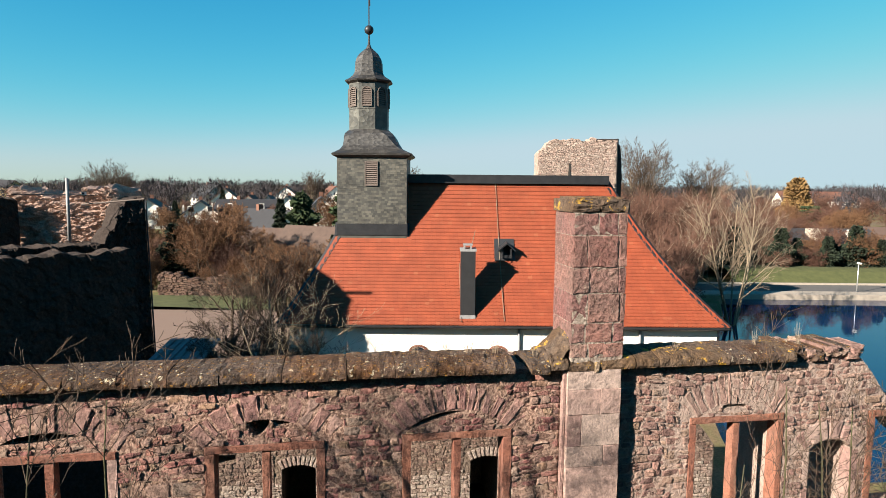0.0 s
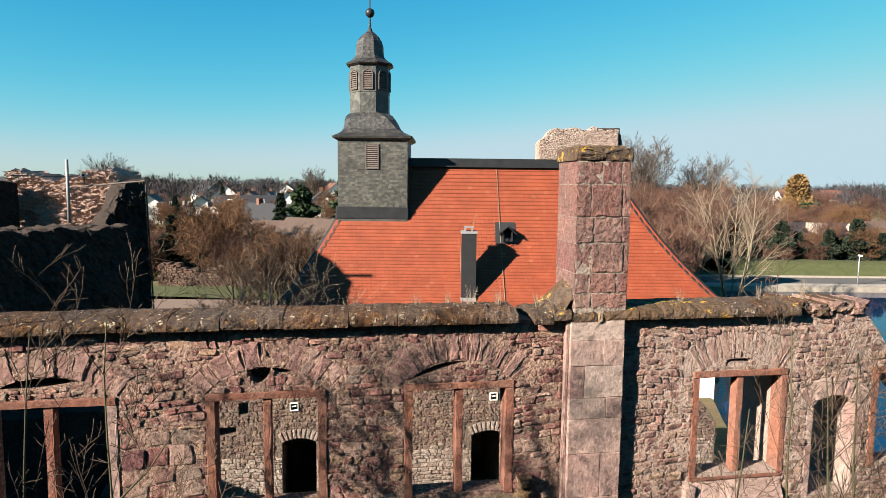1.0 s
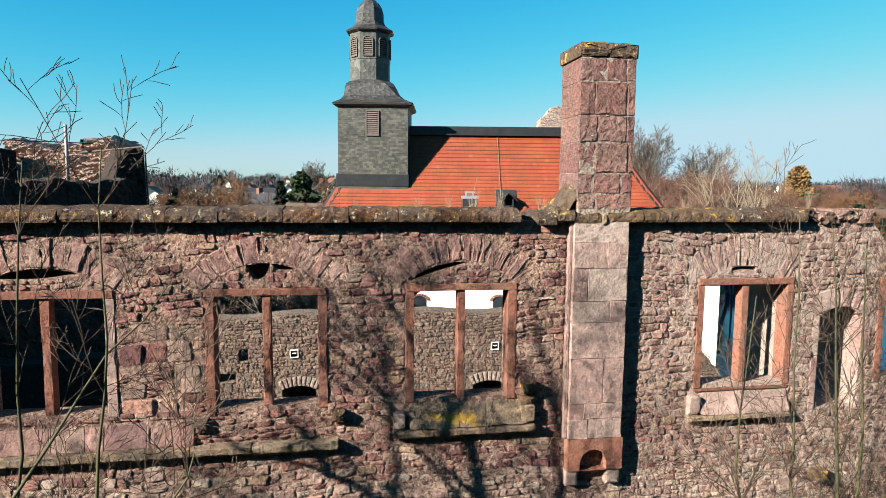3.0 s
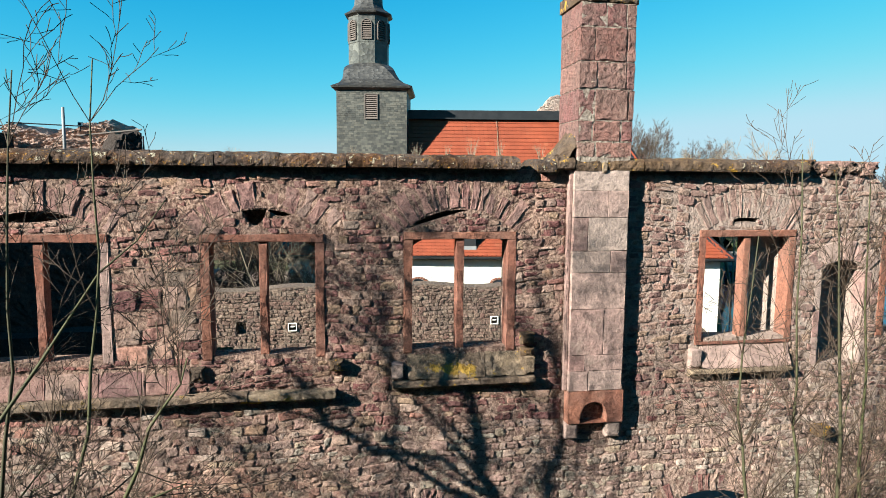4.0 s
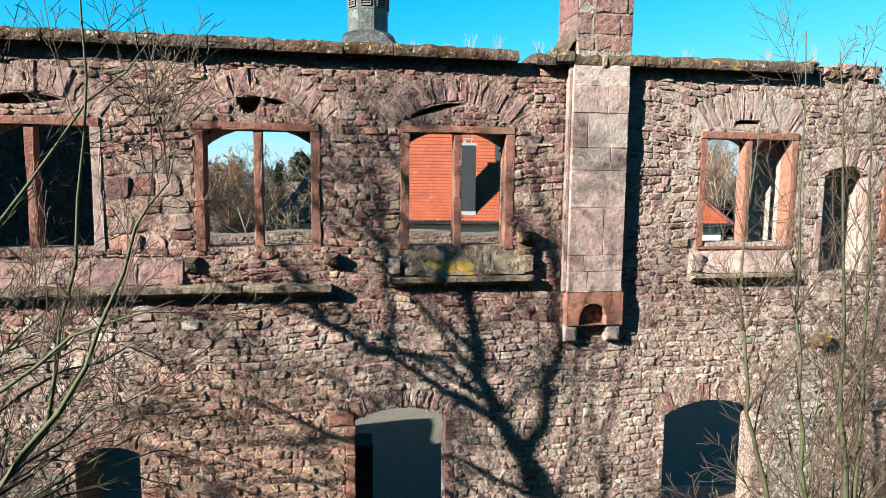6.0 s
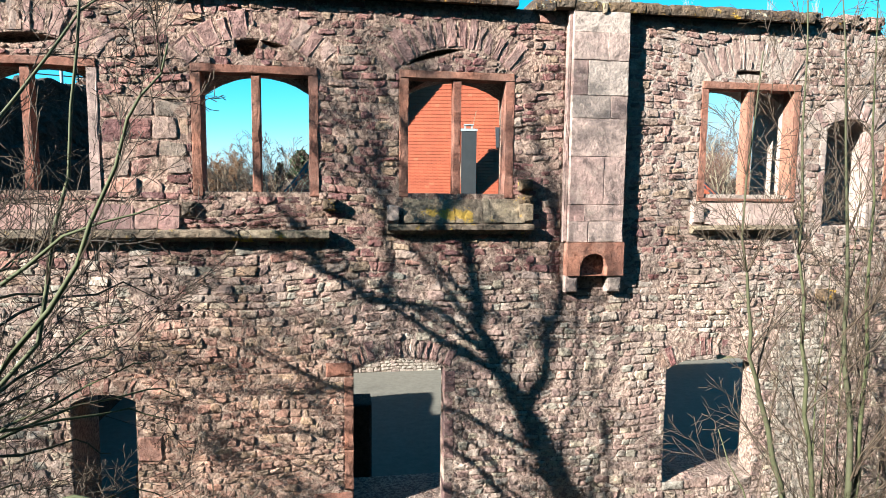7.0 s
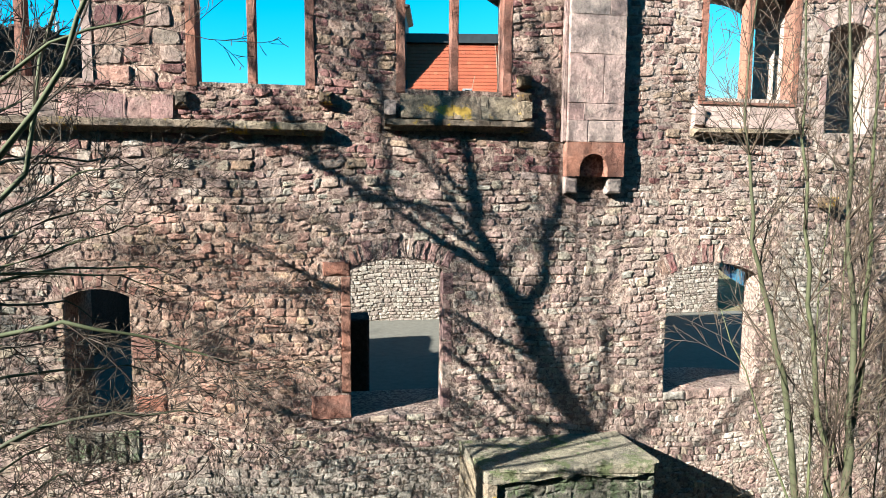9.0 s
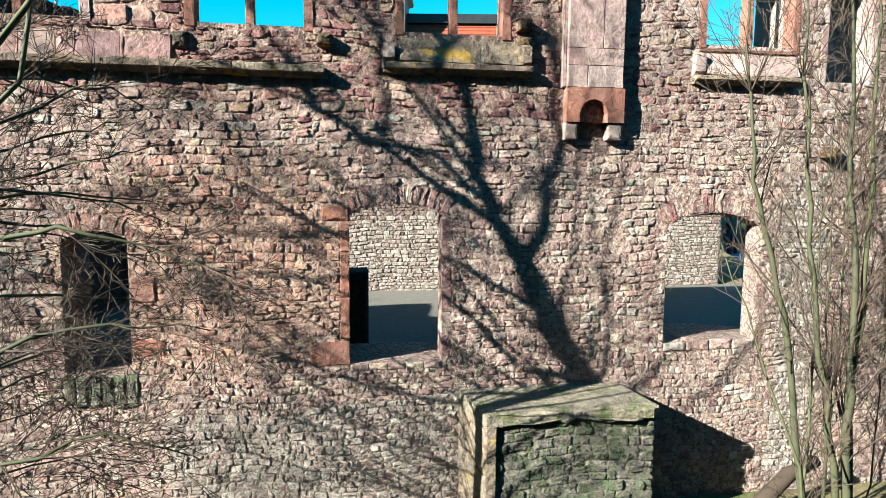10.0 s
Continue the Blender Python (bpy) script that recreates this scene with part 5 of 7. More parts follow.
lofted("upper_cap", [ring8(TL, r, z) for r, z in ((0.80, 13.86), (0.93, 13.93), (0.95, 13.98), (0.82, 14.06), (0.66, 14.18), (0.57, 14.34), (0.55, 14.54), (0.54, 14.74), (0.49, 14.92), (0.39, 15.08), (0.25, 15.22), (0.12, 15.33), (0.05, 15.50), (0.03, 15.9))],
       mat_slate_cap, tower, "onion-shaped dark slate cap")
bm = bmesh.new()
bmesh.ops.create_uvsphere(bm, u_segments=20, v_segments=12, radius=0.19, matrix=Matrix.Translation((*TL, 16.08)))
part("ball", bm, mat_lead, tower, "dark metal finial ball", True)
s = Soup()
s.box(TL[0] - 0.022, TL[0] + 0.022, TL[1] - 0.022, TL[1] + 0.022, 15.9, 19.2)
s.box(TL[0] - 0.30, TL[0] + 0.30, TL[1] - 0.02, TL[1] + 0.02, 18.2, 18.25)
s.box(TL[0] - 0.012, TL[0] + 0.055, TL[1] - 0.012, TL[1] + 0.012, 17.05, 17.5)
s.ob("finial", mat_iron, tower, "iron finial cross")


def louvre(parent, c, right, out, w, h, arched):
    """A louvred belfry opening centred at c (its foot), looking along out."""
    m = Matrix(((right.x, -out.x, 0, c.x), (right.y, -out.y, 0, c.y), (0, 0, 1, c.z), (0, 0, 0, 1)))
    zs = h - w / 2 if arched else h
    pts = [(-w / 2, 0)] + ([(w / 2 * math.cos(a), zs + w / 2 * math.sin(a)) for a in [math.pi - math.pi * i / 8 for i in range(9)]] if arched else [(-w / 2, h), (w / 2, h)]) + [(w / 2, 0)]
    s = Soup()
    s.add([m @ Vector((x, 0.004 - 0.02, z)) for x, z in pts], [tuple(range(len(pts)))[::-1]])
    win = s.ob("louvre_window", mat_blackhole, parent)
    s = Soup()
    for i in range(len(pts)):
        (x0, z0), (x1, z1) = pts[i], pts[(i + 1) % len(pts)]
        k = 1.0 + 0.09
        cz = h / 2
        o = [(x0 * 1.16, cz + (z0 - cz) * 1.07), (x1 * 1.16, cz + (z1 - cz) * 1.07)]
        s.add([m @ Vector(q) for q in ((x0, -0.06, z0), (x1, -0.06, z1), (o[1][0], -0.06, o[1][1]), (o[0][0], -0.06, o[0][1]), (x0, 0, z0), (x1, 0, z1), (o[1][0], 0, o[1][1]), (o[0][0], 0, o[0][1]))],
              [(0, 1, 2, 3), (0, 4, 5, 1), (3, 2, 6, 7)])
    s.ob("frame", mat_louvre, win)
    n = max(6, int(h / 0.075))
    for i in range(n):
        z = h * (i + 0.5) / n
        half = w / 2 if z < zs else math.sqrt(max((w / 2) ** 2 - (z - zs) ** 2, 0.0001))
        q = Soup()
        q.add([m @ Vector(p) for p in ((-half, -0.055, z - 0.022), (half, -0.055, z - 0.022), (half, -0.018, z + 0.022), (-half, -0.018, z + 0.022), (-half, -0.055, z - 0.032), (half, -0.055, z - 0.032))],
              [(0, 1, 2, 3), (4, 5, 1, 0)])
        q.ob("slat", mat_louvre, win)


louvre(tower, Vector((TC[0] - 0.02, TV0, 9.72)), Vector((1, 0, 0)), Vector((0, -1, 0)), 0.45, 0.92, False)
for i in (0, 7, 1, 6, 2):
    a = math.tau * (i - 2) / 8
    out = Vector((math.cos(a), math.sin(a), 0))
    right = Vector((-out.y, out.x, 0))
    louvre(tower, Vector((TL[0], TL[1], 12.93)) + out * 0.79, right, out, 0.36, 0.74, True)
# apron at the tower's foot
s = Soup()
pts = [roof_point(T0 - 0.12, 0.622, 0.05), roof_point(T1 + 0.10, 0.622, 0.05), roof_point(T1 + 0.10, 0.70, 0.06), roof_point(T0 - 0.12, 0.70, 0.06)]
s.add(pts + [p - Vector((0, 0, 0.06)) for p in pts], [(0, 1, 2, 3), (1, 0, 4, 5), (0, 3, 7, 4), (2, 1, 5, 6)])
s.box(T0 - 0.03, T1 + 0.03, TV0 - 0.03, TV0 + 0.1, 7.7, 8.16)
s.ob("apron", mat_lead, tower, "dark metal flashing at the tower foot")

# slate-clad chimney, roof hatch and lightning wires
ch = empty("roof_chimney", ID4, "", "")
for k in ("label", "category"):
    if k in ch:
        del ch[k]
ch.parent = church
CU, CV = -0.34, 23.62
s = Soup()
s.box(CU - 0.30, CU + 0.25, CV, CV + 0.6, 4.75, 7.28)
s.ob("chimney_shaft", mat_slate_dark, ch, "dark clad chimney stack")
s = Soup()
s.box(CU - 0.33, CU + 0.28, CV - 0.03, CV + 0.63, 7.28, 7.37)
s.ob("crown", mat_zinc, ch, "pale chimney crown")
s = Soup()
for du in (-0.19, 0.05):
    s.box(CU + du, CU + du + 0.05, CV + 0.05, CV + 0.5, 7.37, 7.5)
s.box(CU - 0.22, CU + 0.14, CV + 0.03, CV + 0.52, 7.5, 7.54)
s.ob("cowl", mat_zinc, ch, "pale chimney cowl")
s = Soup()
s.box(CU - 0.32, CU + 0.27, CV - 0.02, CV + 0.1, 4.70, 4.86)
s.ob("foot_flashing", mat_zinc, ch)
hatch = empty("roof_hatch", ID4, "", "")
for k in ("label", "category"):
    if k in hatch:
        del hatch[k]
hatch.parent = church
HU, HS = 1.12, 0.52
s = Soup()
q = [roof_point(HU - 0.38, HS - 0.055, 0.05), roof_point(HU + 0.42, HS - 0.055, 0.05), roof_point(HU + 0.42, HS + 0.085, 0.05), roof_point(HU - 0.38, HS + 0.085, 0.05)]
s.add(q + [p - Vector((0, 0, 0.08)) for p in q], [(0, 1, 2, 3), (1, 0, 4, 5), (2, 1, 5, 6), (3, 2, 6, 7), (0, 3, 7, 4)])
s.ob("base_plate", mat_slate_dark, hatch, "dark flashing plate of the hatch")
c = roof_point(HU + 0.08, HS, 0.0)
s = Soup()
for sx in (-1, 1):
    s.box(c.x + sx * 0.17 - 0.03, c.x + sx * 0.17 + 0.03, c.y - 0.42, c.y + 0.3, c.z - 0.2, c.z + 0.16)
s.box(c.x - 0.17, c.x + 0.17, c.y - 0.38, c.y - 0.34, c.z - 0.2, c.z - 0.08)
s.ob("cheek", mat_lead, hatch)
s = Soup()
for sx in (-1, 1):
    p = [(c.x, c.y - 0.5, c.z + 0.42), (c.x + sx * 0.34, c.y - 0.5, c.z + 0.12), (c.x + sx * 0.34, c.y + 0.35, c.z + 0.12), (c.x, c.y + 0.35, c.z + 0.42)]
    s.add(p + [(a, b, d - 0.05) for a, b, d in p], [(0, 1, 2, 3)[::sx], (4, 5, 6, 7)[::-sx], (0, 1, 5, 4)])
s.ob("gable_roof", mat_lead, hatch, "small gabled hood")


def strip(name, pts, r, material, parent, label=""):
    """A thin round wire through the points."""
    cu = bpy.data.curves.new(name, "CURVE")
    cu.dimensions, cu.bevel_depth, cu.bevel_resolution = "3D", r, 1
    sp = cu.splines.new("POLY")
    sp.points.add(len(pts) - 1)
    for p, q in zip(sp.points, pts):
        p.co = (*q, 1)
    cu.materials.append(material)
    ob = new(name, cu)
    if parent:
        ob.parent = parent
    if label:
        ob["label"] = label
    return ob


strip("lightning_wire", [roof_point(0.86 + 0.16 * (1 - i / 10), 0.03 + 0.95 * i / 10, 0.06) for i in range(11)], 0.012, mat_bark_pale, church, "pale lightning conductor")
strip("lightning_wire", [roof_point(-0.66 + 0.05 * i / 6, 0.02 + 0.42 * (6 - i) / 6, 0.06) for i in range(7)], 0.012, mat_bark_pale, church, "pale lightning conductor")
strip("lightning_rod", [(CU + 0.12, CV + 0.3, 7.5), (CU + 0.24, CV + 0.32, 8.05)], 0.014, mat_bark_pale, ch)

# ---- roof tiles: beaver tails in rows, and slates on the tower's front ----
TILE_W, TILE_H = 0.172, 0.158
slope_len = math.hypot(RIDGE_V - EAVE_V, RIDGE_Z - EAVE_Z)
rows_n = int(slope_len * 0.955 / TILE_H)
_r = random.Random(17)
tile_shape = [(-0.5, 1.0, 0.006), (0.5, 1.0, 0.006), (0.5, 0.02, 0.026), (0.36, -0.17, 0.028), (0.13, -0.27, 0.029), (-0.13, -0.27, 0.029), (-0.36, -0.17, 0.028), (-0.5, 0.02, 0.026)]
tile_lip = [(0.5, 0.02, 0.008), (0.36, -0.17, 0.008), (0.13, -0.27, 0.008), (-0.13, -0.27, 0.008), (-0.36, -0.17, 0.008), (-0.5, 0.02, 0.008)]
tile_faces = [(0, 7, 6, 5, 4, 3, 2, 1)] + [(2 + i, 3 + i, 9 + i, 8 + i) for i in range(5)]


def on_tower(u, s_):
    return T0 - 0.15 < u < T1 + 0.12 and s_ > 0.60


def tile_frame(u, s_):
    v, z = roof_v(s_)
    v2, z2 = roof_v(min(1, s_ + 0.02))
    up = Vector((0, v2 - v, z2 - z)).normalized()
    out = Vector((0, -up.z, up.y))
    return Matrix(((1, 0, 0, u), (0, up.y, out.y, v), (0, up.z, out.z, z), (0, 0, 0, 1)))


def tile_mesh_points(m, jig):
    pts = [(x * TILE_W * 0.96, y * TILE_H, z + jig * (1 - y)) for x, y, z in tile_shape + tile_lip]
    return [m @ Vector(p) for p in pts]


tiles, picked = Soup(), []
for j in range(rows_n):
    s_ = (j + 0.35) * TILE_H / slope_len
    l, r = hip_u(0, s_) + 0.16, hip_u(1, s_) - 0.16
    u = l + (TILE_W / 2 if j % 2 else 0)
    while u < r:
        if not on_tower(u, s_):
            m = tile_frame(u, s_)
            if 1.6 < u < 5.0 and j < 16 and len(picked) < 300:
                picked.append(m)
            else:
                tiles.add(tile_mesh_points(m, _r.uniform(0, 0.006)), tile_faces)
        u += TILE_W
tl = tiles.ob("tiles", mat_tile, roof, "red beaver-tail tiles")
tl["kind"] = "stuff"
slates = Soup()
z = 8.2
j = 0
while z < 10.85:
    u = T0 + (0.07 if j % 2 else 0)
    while u < T1 - 0.02:
        w = _r.uniform(0.10, 0.17)
        u1 = min(u + w, T1)
        if not (TC[0] - 0.30 < (u + u1) / 2 < TC[0] + 0.26 and 9.64 < z + 0.06 < 10.72):
            k = _r.uniform(0.006, 0.016)
            slates.add([(u + 0.003, TV0 - k, z - 0.02), (u1 - 0.003, TV0 - k, z - 0.02 + _r.uniform(-0.012, 0.012)), (u1 - 0.003, TV0 - 0.003, z + 0.085), (u + 0.003, TV0 - 0.003, z + 0.085), (u + 0.003, TV0, z - 0.02), (u1 - 0.003, TV0, z - 0.02)],
                       [(0, 1, 2, 3), (4, 5, 1, 0)])
        u = u1
    z += 0.082
    j += 1
sl = slates.ob("slate_cladding", mat_slate, tower, "grey-green slate shingles")
sl["kind"] = "stuff"

# ---- ruined tower beside the church: shade in the outer face's colour, broken sunlit core inside ----
# laid out at four fifths of its size and distance, then grown about a point over the ditch
TK = Matrix.Translation((-1.3, 0.325, 9.75)) @ Matrix.Scale(1.245, 4) @ Matrix.Translation((1.3, -0.325, -9.75))
keep = empty("ruined_tower", TK, "ruined sandstone tower, shade in its dark outer colour, broken sunlit inner core", "ruined tower")
RT = FAR @ Vector((-11.45, 21.6, 0))
ALONG = (FAR.to_3x3() @ Vector((-0.66, -0.75, 0))).normalized()
OUT = (FAR.to_3x3() @ Vector((0.75, -0.66, 0))).normalized()


def face_top(d):
    if d < 0.62:
        return 9.20 + 0.06 * math.sin(d * 9)
    if d < 1.3:
        return 9.20 - 1.45 * (d - 0.62) / 0.68 + 0.10 * math.sin(d * 17)
    return 7.72 + 0.04 * math.sin(d * 1.3) + 0.02 * math.sin(d * 9) + 0.05 * max(0, d - 2)


def slab(name, p0, along, out, length, z0, top, thick, amp, nu, nz, material, label="", batter=0.0):
    """A rough wall: its outer face, its inner face and the top between."""
    s = Soup()
    vs = []
    for i in range(nu + 1):
        d = length * i / nu
        t = top(d)
        line = [(0.0, z0 + (t - z0) * j / nz) for j in range(nz + 1)] + [(thick * k / 3, t) for k in (1, 2, 3)] + [(thick, t + (z0 - t) * j / nz) for j in range(1, nz + 1)]
        for off, z in line:
            b = batter * (1 - (z - z0) / (t - z0)) if off == 0 else 0
            q = p0 + along * d - out * (off - b)
            q = Vector((q.x, q.y, z))
            k = noise.noise(q * 1.5) * amp * 0.8 + noise.noise(q * 4.3) * amp * 0.5 + noise.noise(q * 9) * amp * 0.5 + noise.noise(q * 19) * amp * 0.4
            vs.append(tuple(q + out * k * (1 if off < thick * 0.5 else -1) + Vector((0, 0, k if 0 < off < thick else 0)) + along * k * 0.5))
    n = len(line)
    s.add(vs, [(i * n + j, i * n + j + 1, (i + 1) * n + j + 1, (i + 1) * n + j) for i in range(nu) for j in range(n - 1)] + [tuple(range(n)), tuple(nu * n + j for j in range(n))[::-1]])
    return s.ob(name, material, keep, label)


slab("outer_wall", RT, ALONG, OUT, 9.5, 0.4, face_top, 1.1, 0.16, 190, 120, mat_shaded, "outer wall face with shade put into its colour", 0.55)
def core_top(d):
    return 9.38 + 0.16 * math.sin(d * 1.7 + 0.5) + 0.07 * math.sin(d * 7)


# the lower ward wall before the tower, in its own shade, deepened by the dark colour
slab("lower_wall", TK.inverted() @ Vector((-7.2, 20.0, 0.0)), ALONG, OUT, 4.2, 3.0, lambda d: 8.15 + 0.03 * math.sin(d * 5) + 0.03 * math.sin(d * 13), 0.6, 0.10, 70, 70, mat_shaded, "lower outer wall with shade put into its colour", 0.2)
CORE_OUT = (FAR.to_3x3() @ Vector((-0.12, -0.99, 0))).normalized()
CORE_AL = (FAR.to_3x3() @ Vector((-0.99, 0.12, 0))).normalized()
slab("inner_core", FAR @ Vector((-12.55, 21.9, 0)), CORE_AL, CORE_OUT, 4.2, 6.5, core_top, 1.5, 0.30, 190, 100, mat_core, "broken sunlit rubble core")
slab("far_wall", FAR @ Vector((-15.75, 21.6, 0)), ALONG, OUT, 4.5, 6.5, lambda d: 9.08 + 0.1 * math.sin(d * 3), 0.9, 0.12, 50, 30, mat_shaded)
# broken corner tower beside the yard, whose shadow falls on the church roof
corner = empty("corner_tower", FAR, "broken rubble corner tower with a boom on top", "ruined tower")
s = Soup()
_c = [(-20.0, 0.4), (-14.9, 0.4), (-15.0, 9.8), (-15.6, 10.85), (-16.2, 11.7), (-17.5, 12.7), (-19.0, 12.9), (-20.0, 12.2)]
s.block(subdivided(_c, 0.5), 18.4, 17.0, 0.1, 0.0, 0.06, random.Random(4))
s.ob("masonry", mat_shaded, corner)
s = Soup()
s.box(-16.6, -15.2, 17.3, 17.38, 11.74, 11.86)
s.ob("boom", mat_iron, corner, "thin iron boom")
# mast, camera boxes and tilted boom on the tower
mast = empty("flag_mast", TK, "slim galvanised mast standing on the tower ledge", "mast")
bm = bmesh.new()
_p = FAR @ Vector((-13.1, 20.0, 0))
bmesh.ops.create_cone(bm, cap_ends=True, segments=12, radius1=0.055, radius2=0.045, depth=1.98, matrix=Matrix.Translation((_p.x, _p.y, 8.87)))
part("pole", bm, mat_zinc, mast, "", True)
boom = strip("boom", [FAR @ Vector((-12.9, 20.4, 9.02)), FAR @ Vector((-10.83, 20.3, 9.22))], 0.028, mat_louvre, None)
boom.matrix_world = TK
tagged(boom, "thin tilted metal boom on the tower top", "boom")
boom2 = strip("conduit", [FAR @ Vector((-14.6, 19.6, 9.35)), FAR @ Vector((-12.6, 20.6, 9.32))], 0.02, mat_iron, None)
boom2.matrix_world = TK
tagged(boom2, "dark cable conduit along the tower top", "conduit")
dp = strip("drain_pipe", [RT + OUT * 0.10 + Vector((0, 0, 9.1)), RT + OUT * 0.35 + Vector((0, 0, 5.0)), RT + OUT * 0.6 + Vector((0, 0, 0.8))], 0.03, mat_iron, None)
dp.matrix_world = TK
tagged(dp, "thin dark drain pipe down the tower corner", "pipe")
for u, v in ((-12.75, 20.3),):
    c = empty("floodlight", TK @ FAR @ Matrix.Translation((u, v, 9.36)) @ Matrix.Scale(0.6, 4), "small white floodlight box on the tower top", "floodlight", "floodlights on the tower")
    s = Soup()
    s.box(-0.10, 0.10, -0.07, 0.07, -0.06, 0.12)
    s.ob("housing", mat_white, c)
    s = Soup()
    s.box(-0.07, 0.07, -0.076, -0.071, -0.03, 0.09)
    s.ob("lens", mat_glass, c)
    s = Soup()
    s.box(-0.02, 0.02, -0.02, 0.02, -0.35, -0.06)
    s.ob("bracket", mat_iron, c)

# ---- trees: tubes grown from limb to twig ----
def tube(s, pts, radii, sides):
    """A bent, tapering tube through the points."""
    n = len(pts)
    k0 = len(s.v)
    for i, (p, r) in enumerate(zip(pts, radii)):
        d = (pts[min(i + 1, n - 1)] - pts[max(i - 1, 0)])
        d = d.normalized() if d.length > 1e-9 else Vector((0, 0, 1))
        a = d.orthogonal().normalized()
        b = d.cross(a)
        for j in range(sides):
            t = math.tau * j / sides
            q = p + (a * math.cos(t) + b * math.sin(t)) * r
            s.v.append((q.x, q.y, q.z))
    for i in range(n - 1):
        for j in range(sides):
            j2 = (j + 1) % sides
            s.f.append((k0 + i * sides + j, k0 + i * sides + j2, k0 + (i + 1) * sides + j2, k0 + (i + 1) * sides + j))
    s.f.append(tuple(k0 + (n - 1) * sides + j for j in range(sides)))


def limb(rng_, s_thick, s_thin, p, d, length, r, level, cfg):
    """One limb and, from its joints, its side limbs."""
    n = cfg.get("segs", 5) if level < 3 else 3
    pts, radii, dirs = [p.copy()], [r], [d.copy()]
    for i in range(n):
        w = cfg["wander"] * (1 + 0.4 * level)
        d = (d + Vector((rng_.uniform(-w, w), rng_.uniform(-w, w), rng_.uniform(-w, w) + cfg["lift"]))).normalized()
        p = p + d * (length / n)
        pts.append(p.copy())
        radii.append(max(cfg["tip"], r * (1 - 0.75 * (i + 1) / n)))
        dirs.append(d.copy())
    tube(s_thick if level <= 1 else s_thin, pts, radii, cfg.get("sides", (8, 6, 4, 3, 3))[min(level, 4)])
    if level >= cfg["levels"]:
        return
    kids = cfg["kids"][min(level, len(cfg["kids"]) - 1)]
    for i in range(kids):
        f = cfg["first"] + (1 - cfg["first"]) * (i + rng_.random()) / kids if level == 0 else 0.2 + 0.8 * (i + rng_.random()) / kids
        k = min(int(f * n), n - 1)
        q = pts[k].lerp(pts[k + 1], f * n - k)
        dd = dirs[k + 1]
        side = dd.orthogonal().normalized()
        side.rotate(Matrix.Rotation(rng_.uniform(0, math.tau), 3, dd))
        ang = radians(rng_.uniform(*cfg["angle"]))
        nd_ = (dd * math.cos(ang) + side * math.sin(ang)).normalized()
        limb(rng_, s_thick, s_thin, q, nd_, length * rng_.uniform(*cfg["ratio"]) * (1.15 - 0.45 * f), radii[k] * cfg.get("thin", 0.55), level + 1, cfg)


def tree(name, seed, m, height, r, label, category, bark, twig, group="", stems=1, spread=0.2, **cfg):
    base = dict(levels=4, wander=0.10, lift=0.05, tip=0.006, kids=(9, 5, 4, 3), first=0.25, angle=(28, 55), ratio=(0.42, 0.62))
    base.update(cfg)
    rng_ = random.Random(seed)
    t = empty(name, m, label, category, group)
    a, b = Soup(), Soup()
    for i in range(stems):
        an = math.tau * i / stems + rng_.uniform(-0.4, 0.4)
        tilt = 0.03 if stems == 1 else spread * rng_.uniform(0.5, 1.2)
        d = Vector((math.cos(an) * tilt, math.sin(an) * tilt, 1)).normalized()
        limb(rng_, a, b, Vector((math.cos(an) * 0.05 * stems, math.sin(an) * 0.05 * stems, -0.1)), d, height * rng_.uniform(0.8, 1.0) * 0.92, r * rng_.uniform(0.7, 1.0), 0, base)
    a.ob("trunk", bark, t, "", True)
    b.ob("crown", twig, t, "bare winter twigs")
    return t


def at_far(u, v, z=0.74, turn=0.0, k=1.0):
    return FAR @ Matrix.Translation((u, v, z)) @ Matrix.Rotation(turn, 4, "Z") @ Matrix.Scale(k, 4)


# trees close behind the wall
tree("tree", 11, at_far(-9.9, 27.5), 5.6, 0.15, "bare brown tree beside the gravel yard", "tree", mat_bark, mat_bark, "bare trees by the church", 2, 0.35, kids=(10, 6, 5, 3), wander=0.16, tip=0.008)
tree("tree", 12, at_far(-7.2, 22.5), 5.4, 0.055, "bare shrub with pale sunlit branches before the church", "tree", mat_birch, mat_birch, "bare trees by the church", 4, 0.5, kids=(8, 5, 3), wander=0.12, tip=0.004, levels=3)
tree("tree", 14, at_far(-6.9, 22.3), 3.4, 0.07, "low dense brown shrub before the church", "tree", mat_bark, mat_bark, "bare trees by the church", 5, 0.6, kids=(10, 6, 5, 4), wander=0.16, tip=0.006)
tree("tree", 15, at_far(-8.4, 22.9), 3.6, 0.07, "low dense brown shrub before the church", "tree", mat_bark, mat_bark, "bare trees by the church", 5, 0.6, kids=(10, 6, 5, 4), wander=0.16, tip=0.006)
tree("tree", 13, at_far(-8.8, 31.0), 5.4, 0.13, "bare brown tree with dense twigs", "tree", mat_bark, mat_bark, "bare trees by the church", 2, 0.3, kids=(10, 6, 5, 3), wander=0.15, tip=0.010)
# the pale tree by the lake
tree("tree", 21, at_far(18.4, 42.5, 0.5), 9.6, 0.10, "pale multi-stemmed bare tree on the lake shore", "tree", mat_birch, mat_bark_pale, "", 5, 0.24, kids=(11, 7, 5), wander=0.07, lift=0.04, tip=0.007, angle=(24, 48), levels=3, ratio=(0.30, 0.5))
